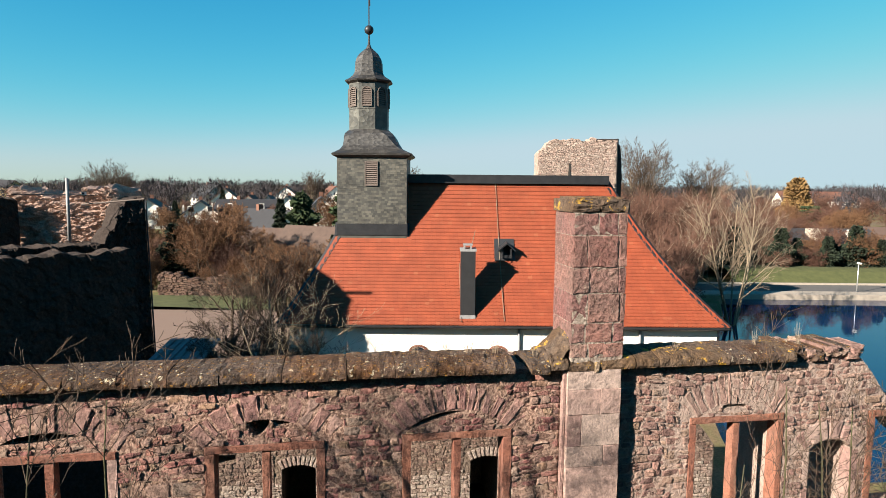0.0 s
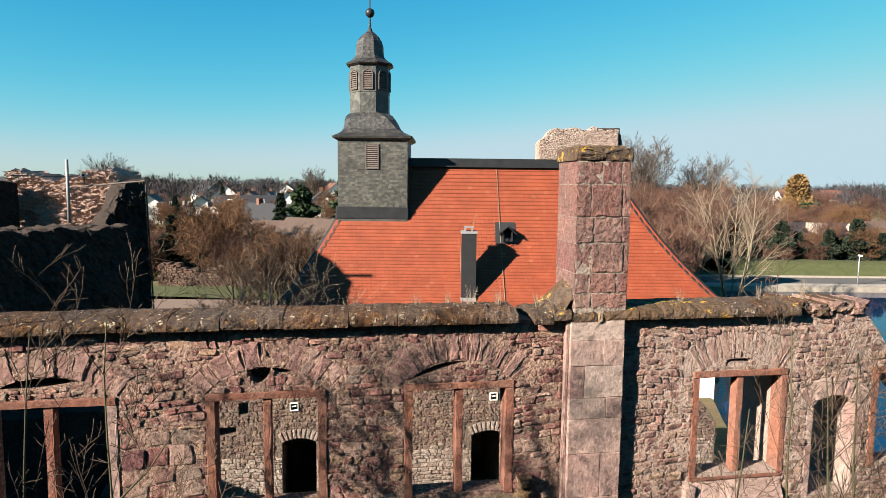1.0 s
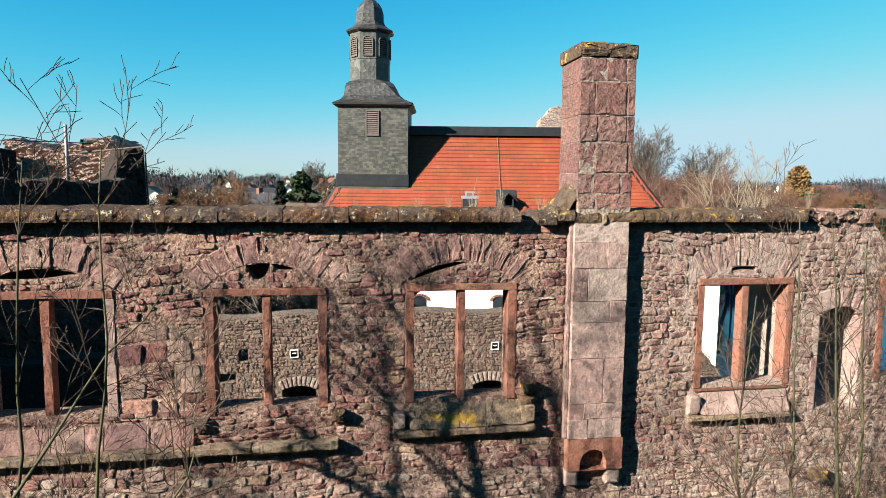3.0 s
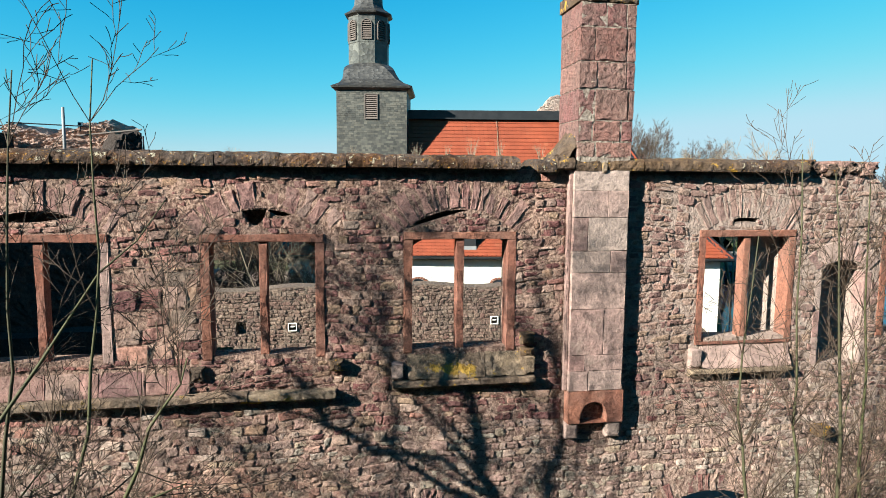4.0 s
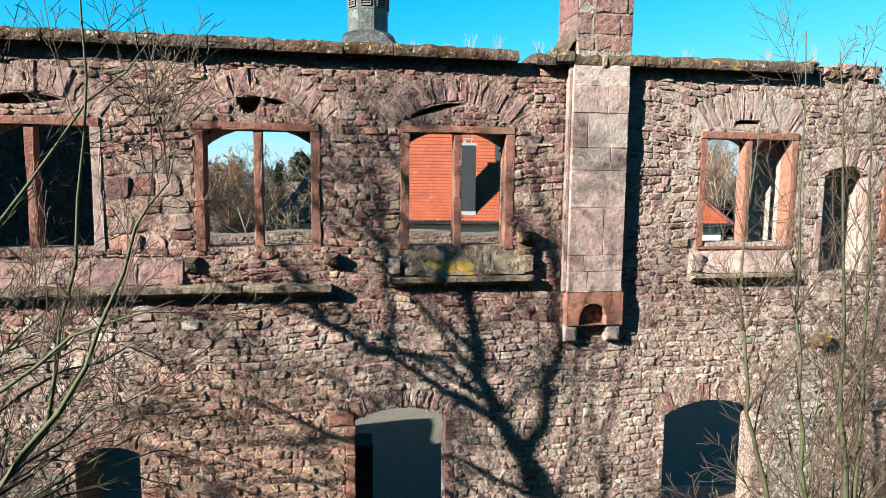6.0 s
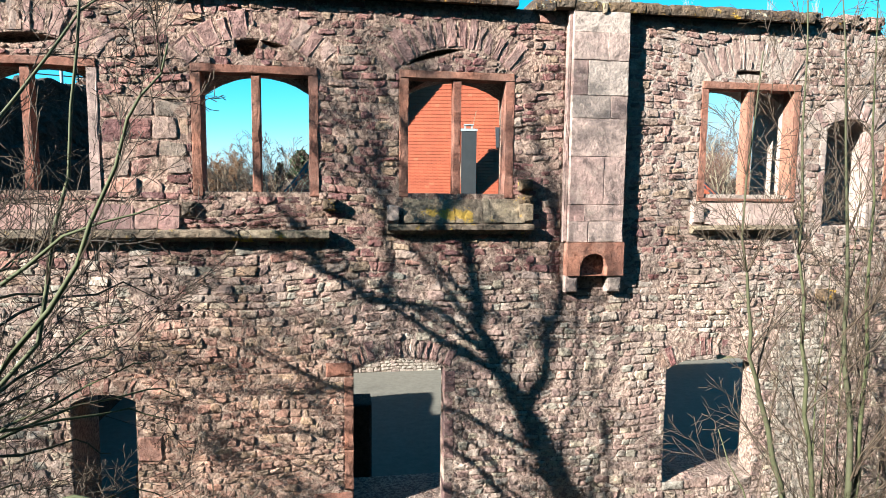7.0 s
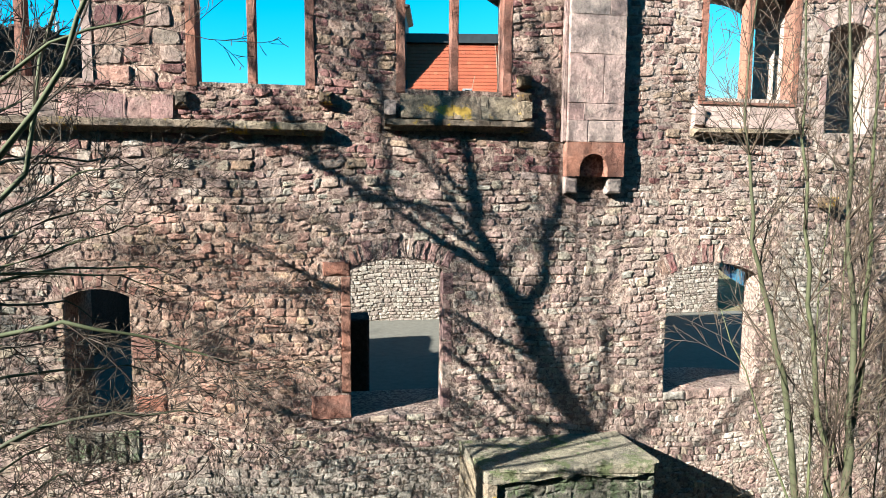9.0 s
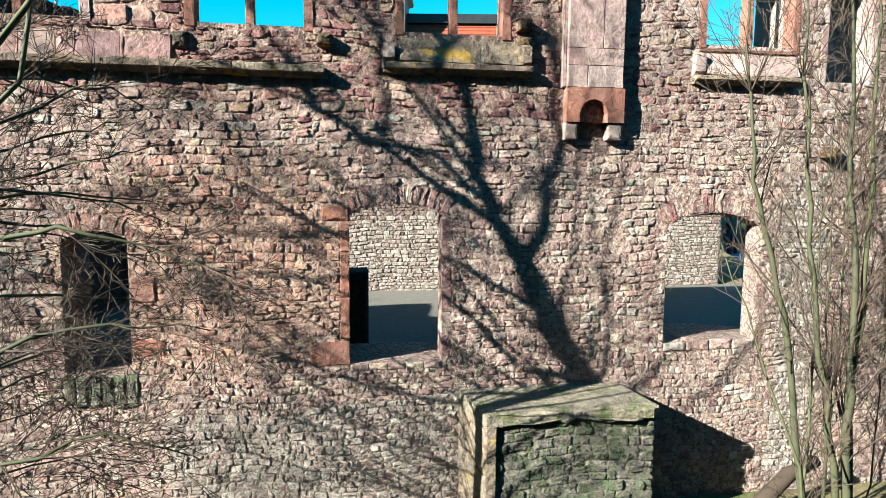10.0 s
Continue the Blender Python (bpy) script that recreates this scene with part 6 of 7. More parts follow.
# tall bare trees beyond
tall = tree("tree", 31, at_far(27.5, 92.0, 0.74, 0, 0.86), 15.0, 0.30, "tall bare tree with a broad crown of twigs", "tree", mat_bark_pale, mat_bark, "tall bare trees", 4, 0.24, kids=(11, 7, 5, 4), wander=0.07, lift=0.07, tip=0.016, angle=(22, 46), first=0.3)
for u, v, turn, k in ((37.2, 94, 4.0, 0.83), (-48, 90, 2.0, 0.76), (-51, 95, 3.0, 0.7), (-37, 175, 3, 0.8), (-13, 200, 5, 0.95)):
    copy_thing(tall, at_far(u, v, 0.74, turn, k))
brush = tree("tree", 41, at_far(13.5, 56.0), 6.0, 0.12, "reddish-brown bare thicket tree", "tree", mat_twig_red, mat_twig_red, "thicket trees", 3, 0.3, kids=(11, 7, 5, 3), wander=0.10, lift=0.06, tip=0.013)
thorn = tree("tree", 43, at_far(17.0, 60.0), 7.4, 0.12, "dark bare thicket tree with upright stems", "tree", mat_bark_pale, mat_twig_red, "thicket trees", 4, 0.22, kids=(9, 6, 4, 3), wander=0.08, lift=0.07, tip=0.012, angle=(20, 45))
_r = random.Random(5)
for i in range(84):
    v = _r.uniform(56, 92)
    u = _r.uniform(8, 0.40 * v) if i < 66 else _r.uniform(0.40 * v, 0.62 * v)
    if v < 66 and u > 0.40 * v:
        v += 14
    copy_thing(thorn if i % 2 else brush, at_far(u, v, 0.5, _r.uniform(0, 6), _r.uniform(0.75, 1.1) if i < 66 else _r.uniform(0.6, 0.9)))
for i in range(26):
    copy_thing(brush, at_far(_r.uniform(28, 120), _r.uniform(118, 200), 0.3, _r.uniform(0, 6), _r.uniform(0.9, 1.35)))
for i in range(36):
    v = _r.uniform(33, 56)
    copy_thing(thorn if i % 2 else brush, at_far(shore_u(v) - _r.uniform(3.2, 7.0), v, 0.5, _r.uniform(0, 6), _r.uniform(0.5, 0.85)))
brown = tree("tree", 42, at_far(-21.9, 55), 5.2, 0.13, "russet brown bare garden tree", "tree", mat_bark, mat_orange, "garden trees", 3, 0.35, kids=(11, 7, 5, 3), wander=0.14, tip=0.014)
for u, v, k in ((-20.6, 56.5, 1.3), (-23.4, 57, 1.15), (-14.5, 47, 0.85), (-12.2, 50, 0.8), (-17.2, 49, 0.62), (-10.2, 55, 0.8), (-19.8, 100, 1.25), (-17.5, 96, 1.1), (40.7, 63.5, 0.85), (43.2, 65, 0.8), (37.6, 66, 0.7), (52, 84, 1.1), (56, 88, 1.15), (48, 92, 1.2)):
    copy_thing(brown, at_far(u, v, 0.6, u, k))
for i in range(78):
    v = _r.uniform(58, 200)
    u = -1.336 + v * _r.uniform(-0.66, -0.17)
    copy_thing(brush if i % 3 == 0 else brown, at_far(u, v, 0.4, _r.uniform(0, 6), _r.uniform(0.55, 0.9)))
for i in range(34):
    v = _r.uniform(52, 62)
    copy_thing(brown if i % 2 else brush, at_far(-1.336 + v * _r.uniform(-0.50, -0.17), v, 0.5, _r.uniform(0, 6), _r.uniform(0.4, 0.72)))
for i in range(26):
    v = _r.uniform(84, 116)
    copy_thing(brown if i % 3 else brush, at_far(v * _r.uniform(0.46, 0.75), v, 0.5, _r.uniform(0, 6), _r.uniform(0.6, 1.0)))
for i in range(14):
    copy_thing(brush, at_far(_r.uniform(31.5, 36.5), _r.uniform(61.5, 66), 0.9, _r.uniform(0, 6), _r.uniform(0.3, 0.5)))


def leafy(name, seed, m, label, category, material, shape, n, size, trunk_h, group=""):
    """A crown of many small leaf clumps inside an uneven shape (a function of a random height giving its radius)."""
    rng_ = random.Random(seed)
    t = empty(name, m, label, category, group)
    s = Soup()
    tube(s, [Vector((0, 0, -0.2)), Vector((0.05, 0, trunk_h * 0.5)), Vector((0, 0.04, trunk_h))], [0.16, 0.12, 0.04], 7)
    s.ob("trunk", mat_bark, t)
    s = Soup()
    for i in range(n):
        h = rng_.random()
        z, rad = shape(h)
        a = rng_.uniform(0, math.tau)
        rr = rad * math.sqrt(rng_.uniform(0.15, 1)) * (1 + 0.35 * noise.noise(Vector((math.cos(a) * 1.5, math.sin(a) * 1.5, z * 0.8))))
        c = Vector((math.cos(a) * rr, math.sin(a) * rr, z))
        d = Vector((rng_.uniform(-1, 1) + math.cos(a), rng_.uniform(-1, 1) + math.sin(a), rng_.uniform(-0.9, 0.5))).normalized()
        w = d.orthogonal().normalized()
        w.rotate(Matrix.Rotation(rng_.uniform(0, math.tau), 3, d))
        k = size * rng_.uniform(0.6, 1.3)
        s.add([c - w * k * 0.35, c + w * k * 0.35, c + d * k + w * k * 0.12, c + d * k - w * k * 0.12], [(0, 1, 2, 3)])
    s.ob("crown", material, t)
    return t


fir = leafy("conifer", 51, at_far(-21.8, 80, 0.5, 0, 0.72), "dark green conifer among the gardens", "tree", mat_fir, lambda h: (1.0 + 9 * h, 2.4 * (1 - h) ** 0.8 * (0.75 + 0.25 * math.sin(h * 40)) + 0.12), 5200, 0.42, 9.6, "conifers")
for u, v, k in ((-70, 140, 1.0), (-62, 175, 1.0), (-36, 150, 0.75), (-75, 210, 1.2), (-30, 118, 0.62), (78, 240, 1.2), (110, 260, 1.3), (-52, 120, 0.8), (-101, 155, 1.0), (-24, 190, 0.9), (-8, 185, 0.8)):
    copy_thing(fir, at_far(u, v, 0.5, u, k))
pine = leafy("pine", 56, at_far(-16.9, 70, 0.5), "broad green pine tree behind the gardens", "tree", mat_pine, lambda h: (3.4 + 4.8 * h, 1.9 * math.sin(math.pi * min(0.96, 0.2 + 0.75 * h)) * (0.7 + 0.3 * math.sin(h * 17))), 3600, 0.42, 7.6, "pines")
copy_thing(pine, at_far(-14.6, 86, 0.5, 2.0, 1.0))
cedar = leafy("cedar", 52, at_far(67.3, 118, 0.3, 0, 0.86), "flat-branched green cedar beside the bungalow", "tree", mat_pine, lambda h: (1.5 + 5.3 * (round(h * 6) / 6), 4.0 * (1 - 0.6 * h)), 5200, 0.5, 6.5)
bush = leafy("bush", 53, at_far(-26.0, 58, 0.6, 0, 1.2), "dark evergreen bush beside the yard", "bush", mat_fir, lambda h: (0.2 + 4.2 * h, 1.25 * math.sin(math.pi * min(0.97, h * 0.72 + 0.27)) * (0.75 + 0.35 * math.sin(h * 15))), 5200, 0.30, 2.5, "evergreen bushes")
for u, v, k in ((37.2, 63, 0.75), (38.4, 64, 0.6), (42.6, 63, 0.7), (44.4, 64, 0.62), (46.5, 63.5, 0.7), (35.5, 67, 0.6), (30.5, 66, 0.6), (-11, 57, 0.8), (-24.6, 60.0, 0.9), (32.5, 63.2, 0.9), (34.6, 64.0, 0.7), (40.2, 63.4, 0.95), (48.8, 63.6, 0.9), (51.2, 64.2, 0.8), (53.5, 63.5, 1.0), (28.6, 64.6, 0.9)):
    copy_thing(bush, at_far(u, v, 0.9, u, k))
leafy("willow", 54, at_far(71.7, 131, 0.74, 0, 1.15), "golden weeping willow tree in winter", "tree", mat_willow, lambda h: (1.5 + 8.0 * h, 3.6 * math.sin(math.pi * min(0.97, 0.35 + 0.62 * h)) * (0.8 + 0.2 * math.sin(h * 9))), 9000, 0.5, 8.0)
leafy("golden_hedge", 55, at_far(-9.4, 47), "yellow-brown clipped hedge beside a shed", "hedge", mat_willow, lambda h: (0.1 + 2.6 * h, 1.6), 1400, 0.35, 1.5)

# far woods: uneven bands of bare crowns to the horizon
_g = np.random.default_rng(9)
trees_n, twigs_n = 2600, 130
_v = 200 + 900 * _g.random(trees_n) ** 1.6
_u = -1.3 + _v * _g.uniform(-0.82, 0.82, trees_n)
_h = _g.uniform(7.0, 12.5, trees_n) * (1 + 0.18 * np.sin(_u * 0.05) * np.cos(_v * 0.03)) * (1.0 + _v / 2600)
_b = np.array([far(a, b, -1.5) for a, b in zip(_u, _v)])
_rep = np.repeat(np.arange(trees_n), twigs_n)
_k = len(_rep)
_hh = _h[_rep][:, None]
_az, _rad, _up = _g.uniform(0, math.tau, _k), np.sqrt(_g.random(_k)), _g.random(_k)
_side = np.stack([np.cos(_az), np.sin(_az), np.zeros(_k)], 1)
_bulge = np.sin(np.pi * (0.12 + 0.8 * _up))
_p = _b[_rep] + _side * (_rad * _bulge)[:, None] * _hh * 0.36
_p[:, 2] += (0.16 + 0.66 * _up) * _hh[:, 0]
_d = _side * (0.25 + _g.random(_k))[:, None] * 0.5 + _g.normal(0, 0.25, (_k, 3))
_d[:, 2] += 0.8
_d *= _hh * _g.uniform(0.06, 0.17, _k)[:, None]
_e = np.stack([-_d[:, 1], _d[:, 0], np.zeros(_k)], 1) + np.array([1.0, 0.2, 0.0]) * _hh * 0.05
_e *= (_hh[:, 0] * _g.uniform(0.006, 0.014, _k) / np.linalg.norm(_e, axis=1))[:, None]
_verts = np.stack([_p - _e, _p + _e, _p + _d], 1).reshape(-1, 3)
s = Soup()
s.v, s.f = _verts.tolist(), np.arange(3 * _k).reshape(-1, 3).tolist()


def haze_wood():
    m, t, b = nodes_of("distant bare woods", 0.95, 0, 0.05)
    # the blue-grey of distance haze is put into the twig colours
    c = ramp(t, own_random(t), ((0, (0.036, 0.034, 0.040)), (0.6, (0.055, 0.047, 0.050)), (0.85, (0.026, 0.032, 0.034)), (1, (0.07, 0.050, 0.046))))
    t.links.new(c, b.inputs["Base Color"])
    return m


woods = s.ob("far_woods", haze_wood())
tagged(woods, "bands of bare winter woods on the horizon, haze put into their colour", "woods", kind="stuff")

# ---- lake, road, street lamp ----
def water_mat():
    m, t, b = nodes_of("lake water", 0.05, 0, 0.3)
    b.inputs["Base Color"].default_value = (0.002, 0.016, 0.05, 1)
    b.inputs["IOR"].default_value = 1.33
    bump(t, b, noise_of(t, 1.4, 3, 0.5), 0.06, 0.05)
    return m


sheet("water", [(LAKE[0] - 0.3, LAKE[2] - 0.3), (LAKE[1] - 0.2, LAKE[2] - 0.3), (LAKE[1] - 0.2, LAKE[3] - 0.2), (LAKE[0] - 0.3, LAKE[3] - 0.2)], 0.42, water_mat(), "calm dark blue lake", "lake", 0.02)
mat_asphalt = plain("asphalt", (0.06, 0.058, 0.056), (0.09, 0.085, 0.08), 5, 0.9)
mat_bank = plain("pale bank paving", (0.22, 0.19, 0.155), (0.29, 0.25, 0.205), 3, 0.9)
mat_grass = plain("winter grass", (0.035, 0.042, 0.014), (0.06, 0.065, 0.022), 1.6, 0.95, 0, 0.5)
sheet("pavement", [(8, LAKE[3] - 0.4), (150, LAKE[3] - 0.4), (150, 54.2), (8, 54.2)], 0.86, mat_bank, "pale paved lakeside path", "pavement", 0.9)
sheet("road", [(8, 54.2), (150, 54.2), (150, 58.2), (8, 58.2)], 0.80, mat_asphalt, "grey asphalt lakeside road", "road", 0.1)
sheet("kerb", [(8, 58.2), (150, 58.2), (150, 58.6), (8, 58.6)], 0.94, mat_bank, "pale road kerb", "kerb", 0.2)
# the bank rises behind the road
s = Soup()
s.add([far(u, v, z) for u in (26, 150) for v, z in ((58.6, 0.85), (60.2, 1.8), (61.0, 2.0), (64.0, 1.9), (67, 0.6))], [(0, 1, 6, 5), (1, 2, 7, 6), (2, 3, 8, 7), (3, 4, 9, 8)])
s.f = [f[::-1] for f in s.f]
tagged(s.ob("grass_bank", mat_grass), "green grass bank beyond the road", "grass bank", kind="structure")
sheet("lawn", [(-30, 44.2), (-8, 44.2), (-8, 50), (-30, 50)], 0.80, mat_grass, "strip of green lawn", "lawn", 0.06)


def street_lamp(u, v):
    l = empty("street_lamp", FAR @ Matrix.Translation((u, v, 0.8)), "slim grey street lamp by the lakeside road", "street lamp")
    bm = bmesh.new()
    bmesh.ops.create_cone(bm, cap_ends=True, segments=10, radius1=0.06, radius2=0.04, depth=2.5, matrix=Matrix.Translation((0, 0, 1.25)))
    part("pole", bm, mat_steel, l, "", True)
    s = Soup()
    s.box(-0.09, 0.09, -0.3, 0.10, 2.5, 2.62)
    s.ob("lamp_head", mat_white, l, "white lamp head")
    return l


street_lamp(34.4, 54.0)

# low rubble garden wall and heap at the yard's end
mat_garden = stone_mat("brown garden rubble", ((0, (0.30, 0.18, 0.13)), (0.5, (0.22, 0.13, 0.10)), (1, (0.36, 0.24, 0.17))))
gw = empty("garden_wall", FAR, "low brown rubble garden wall at the yard's end", "garden wall")
s = Soup()
_r = random.Random(3)
for poly in packed_stones(-24, -8.0, 0.6, lambda x: 2.3 + 0.3 * math.sin(x * 1.3) + 0.12 * math.sin(x * 5), [], _r, (0.12, 0.26), (0.14, 0.4), 0.02):
    rough_stone(s, poly, 50.6, 50.0 - _r.uniform(0, 0.12), _r, 0.05, 0.03)
gs = s.ob("wall_rubble", mat_garden, gw)
gs["kind"] = "stuff"

# ---- houses ----
mat_roof_dark = varied("dark house roof tiles", ((0, (0.045, 0.045, 0.05)), (1, (0.07, 0.068, 0.07))), 2, 0.7)
mat_roof_red = varied("brown-red house roof tiles", ((0, (0.20, 0.09, 0.06)), (1, (0.26, 0.12, 0.08))), 2, 0.8)
mat_roof_brown = varied("brown house roof tiles", ((0, (0.13, 0.085, 0.065)), (1, (0.17, 0.11, 0.085))), 2, 0.8)
mat_ochre = plain("ochre house render", (0.45, 0.33, 0.16), (0.52, 0.39, 0.2), 2, 0.9)


def house(u, v, turn, w, d, eave, ridge, roof_mat, wall_mat, label, z0=0.3, storeys=2, chimney=True):
    """A gabled house: its gables on the local x ends' long sides, ridge along local y."""
    h = empty("house", FAR @ Matrix.Translation((u, v, z0)) @ Matrix.Rotation(radians(turn), 4, "Z"), label, "house", "houses of the town")
    s = Soup()
    s.add([(-w / 2, -d / 2, 0), (w / 2, -d / 2, 0), (w / 2, -d / 2, eave), (0, -d / 2, ridge), (-w / 2, -d / 2, eave), (-w / 2, d / 2, 0), (w / 2, d / 2, 0), (w / 2, d / 2, eave), (0, d / 2, ridge), (-w / 2, d / 2, eave)],
          [(0, 1, 2, 3, 4), (9, 8, 7, 6, 5), (1, 6, 7, 2), (5, 0, 4, 9)])
    s.ob("wall", wall_mat, h)
    s = Soup()
    o = 0.45
    for sx in (-1, 1):
        sl = (ridge - eave) / (w / 2)
        p = [(0, -d / 2 - o, ridge + 0.03), (sx * (w / 2 + o), -d / 2 - o, eave - o * sl + 0.03), (sx * (w / 2 + o), d / 2 + o, eave - o * sl + 0.03), (0, d / 2 + o, ridge + 0.03)]
        s.add(p + [(a, b, c + 0.2) for a, b, c in p], [(0, 1, 2, 3)[::-sx], (4, 5, 6, 7)[::sx], (0, 1, 5, 4), (1, 2, 6, 5), (2, 3, 7, 6)])
    r = s.ob("roof", roof_mat, h)
    if chimney:
        s = Soup()
        s.box(-0.35, 0.35, d * 0.15, d * 0.15 + 0.7, ridge - 0.9, ridge + 0.9)
        s.ob("chimney", mat_roof_red, r)
    for k in range(storeys):
        z = 0.9 + 2.7 * k
        for fx in (-0.27, 0.27):
            win = Soup()
            win.box(fx * w - 0.6, fx * w + 0.6, -d / 2 - 0.06, -d / 2 + 0.02, z, z + 1.25)
            wo = win.ob("window", mat_white, h)
            g = Soup()
            g.box(fx * w - 0.5, fx * w + 0.5, -d / 2 - 0.075, -d / 2 - 0.065, z + 0.1, z + 1.15)
            g.ob("pane", mat_glass, wo)
        for fy in (-0.25, 0.25):
            for sx in (-1, 1):
                win = Soup()
                win.box(sx * w / 2 - 0.05, sx * w / 2 + 0.05, fy * d - 0.6, fy * d + 0.6, z, z + 1.25)
                wo = win.ob("window", mat_white, h)
                g = Soup()
                g.box(sx * w / 2 - 0.065, sx * w / 2 + 0.065, fy * d - 0.5, fy * d + 0.5, z + 0.1, z + 1.15)
                g.ob("pane", mat_glass, wo)
    return h


house(-62.0, 132, 18, 7.4, 10, 3.6, 6.2, mat_roof_dark, mat_white, "white gabled house with a dark tiled roof", 0.0)
house(-54.0, 138, 20, 7, 10, 3.2, 5.8, mat_roof_dark, mat_white, "white house with a dark solar roof", 0.0)
house(-47.0, 150, 95, 8, 14, 3.4, 5.6, mat_roof_dark, mat_roof_brown, "dark brown house with a flat-pitched roof", 0.2)
house(-52.0, 168, 8, 5.6, 9, 3.4, 6.2, mat_roof_red, mat_white, "white gabled terrace house with a red roof", 0.3)
house(-46.3, 165, 8, 5.6, 9, 3.4, 6.2, mat_roof_dark, mat_white, "white gabled terrace house with a dark roof", 0.3)
house(-40.6, 162, 8, 5.6, 9, 3.4, 6.2, mat_roof_dark, mat_white, "white gabled terrace house beside another", 0.3)
house(-26.7, 92, 52, 8, 11, 2.6, 5.6, mat_roof_dark, mat_white, "low white bungalow with a broad gable", 0.2, 1)
house(-17.8, 66, 84, 6.5, 9.5, 2.4, 4.4, mat_roof_brown, mat_roof_brown, "long low outbuilding with a brown tiled roof", 0.5, 1, False)
house(-22.8, 112, 12, 7, 9, 4.0, 7.2, mat_roof_dark, mat_white, "white house half hidden by trees", 0.2)
house(-13.8, 62, 62, 5.0, 6.5, 2.7, 5.0, mat_roof_brown, mat_white, "small white shed with a brown tiled roof", 0.4, 1, False)
house(-212, 300, 80, 10, 20, 7.0, 10.0, mat_roof_dark, mat_ochre, "large ochre apartment block", 0.0, 3)
house(-12, 205, 30, 8, 12, 5, 8.5, mat_roof_brown, mat_white, "white house in the far town", 0)
house(-4, 230, 60, 8, 12, 5, 8.8, mat_roof_dark, mat_white, "far white house below the trees", 0)
house(-42, 235, 20, 9, 13, 5, 8.8, mat_roof_red, mat_white, "far white house with a brown-red roof", 0)
house(-30, 225, 60, 8, 12, 4.6, 8.2, mat_roof_dark, mat_white, "far white house among bare trees", 0)
house(-66, 190, 15, 8, 12, 4.6, 8.0, mat_roof_brown, mat_white, "far white gabled house below the woods", 0)
house(-80, 215, 40, 9, 13, 5, 9, mat_roof_dark, mat_white, "far white house with a dark roof", 0)
house(-58, 230, 10, 9, 13, 5, 8.6, mat_roof_red, mat_white, "far white house with a red roof", 0)
house(175, 300, 88, 10, 36, 3.5, 7.4, mat_roof_red, mat_white, "long white building with a red roof", 0.5, 2, False)
house(225, 300, 92, 10, 26, 3.4, 6.0, mat_roof_brown, mat_white, "long pale building among trees", 0.5, 2, False)
bung = house(43.9, 76, 90, 9, 11, 2.0, 4.2, mat_roof_dark, mat_roof_red, "low bungalow with a dark roof behind a hedge", 0.5, 1, False)
s = Soup()
s.box(-2.6, -1.1, 0.7, 2.3, 2.6, 4.5)
s.ob("chimney", mat_bank, bung, "broad pale chimney block")
s = Soup()
for i in range(12):
    a, b = math.tau * i / 12, math.tau * (i + 1) / 12
    s.add([(-1.9, -2.3, 4.1), (-2.0, -2.3 + 0.38 * math.cos(a), 4.1 + 0.38 * math.sin(a)), (-2.0, -2.3 + 0.38 * math.cos(b), 4.1 + 0.38 * math.sin(b))], [(0, 1, 2)])
s.box(-1.93, -1.87, -2.33, -2.27, 3.0, 4.1)
s.ob("dish", mat_white, bung, "white satellite dish")
house(56, 80, 80, 8, 9, 2.2, 4.2, mat_roof_brown, mat_white, "low white house behind a hedge", 0.5, 1, False)

# ruined tower far behind the church
ruin = empty("far_tower", FAR, "pale ruined sandstone tower behind the church roof", "ruined tower")


def ruin_top(d):
    return 12.60 + 0.16 * math.sin(d * 1.1 + 4.4) + 0.05 * math.sin(d * 5.0) + 0.03 * math.sin(d * 13) + (0.22 if d < 1.8 else 0)


keep_ = keep
keep = ruin
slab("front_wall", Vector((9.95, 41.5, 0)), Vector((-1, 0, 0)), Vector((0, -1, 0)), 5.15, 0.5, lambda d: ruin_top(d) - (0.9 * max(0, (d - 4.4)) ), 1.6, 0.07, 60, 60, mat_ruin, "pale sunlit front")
# the side away from the sun gets its shade from the darker stone colour
slab("side_wall", Vector((9.98, 41.6, 0)), Vector((0.33, 0.94, 0)).normalized(), Vector((0.94, -0.33, 0)).normalized(), 4.6, 0.5, lambda d: 12.75 - 0.12 * d * d * 0.8 + 0.1 * math.sin(d * 4), 1.5, 0.09, 50, 60, mat_shaded, "side wall with shade put into its colour")
keep = keep_
# slit drawn as a near-black box, its inner shade put into the colour
s = Soup()
s.box(6.78, 6.9, 41.36, 41.5, 10.4, 11.2)
s.ob("slit", mat_blackhole, ruin)

s = Soup()
_r = random.Random(23)
for poly in packed_stones(4.85, 9.9, 8.6, lambda x: ruin_top(9.95 - x) - 0.9 * max(0, 9.95 - x - 4.4) - 0.05, [], _r, (0.08, 0.16), (0.10, 0.3), 0.008):
    rough_stone(s, poly, 41.6, 41.42 - _r.uniform(0, 0.03), _r, 0.02, 0.01)
rs_ = s.ob("facing_stones", mat_ruin, ruin)
rs_["kind"] = "stuff"
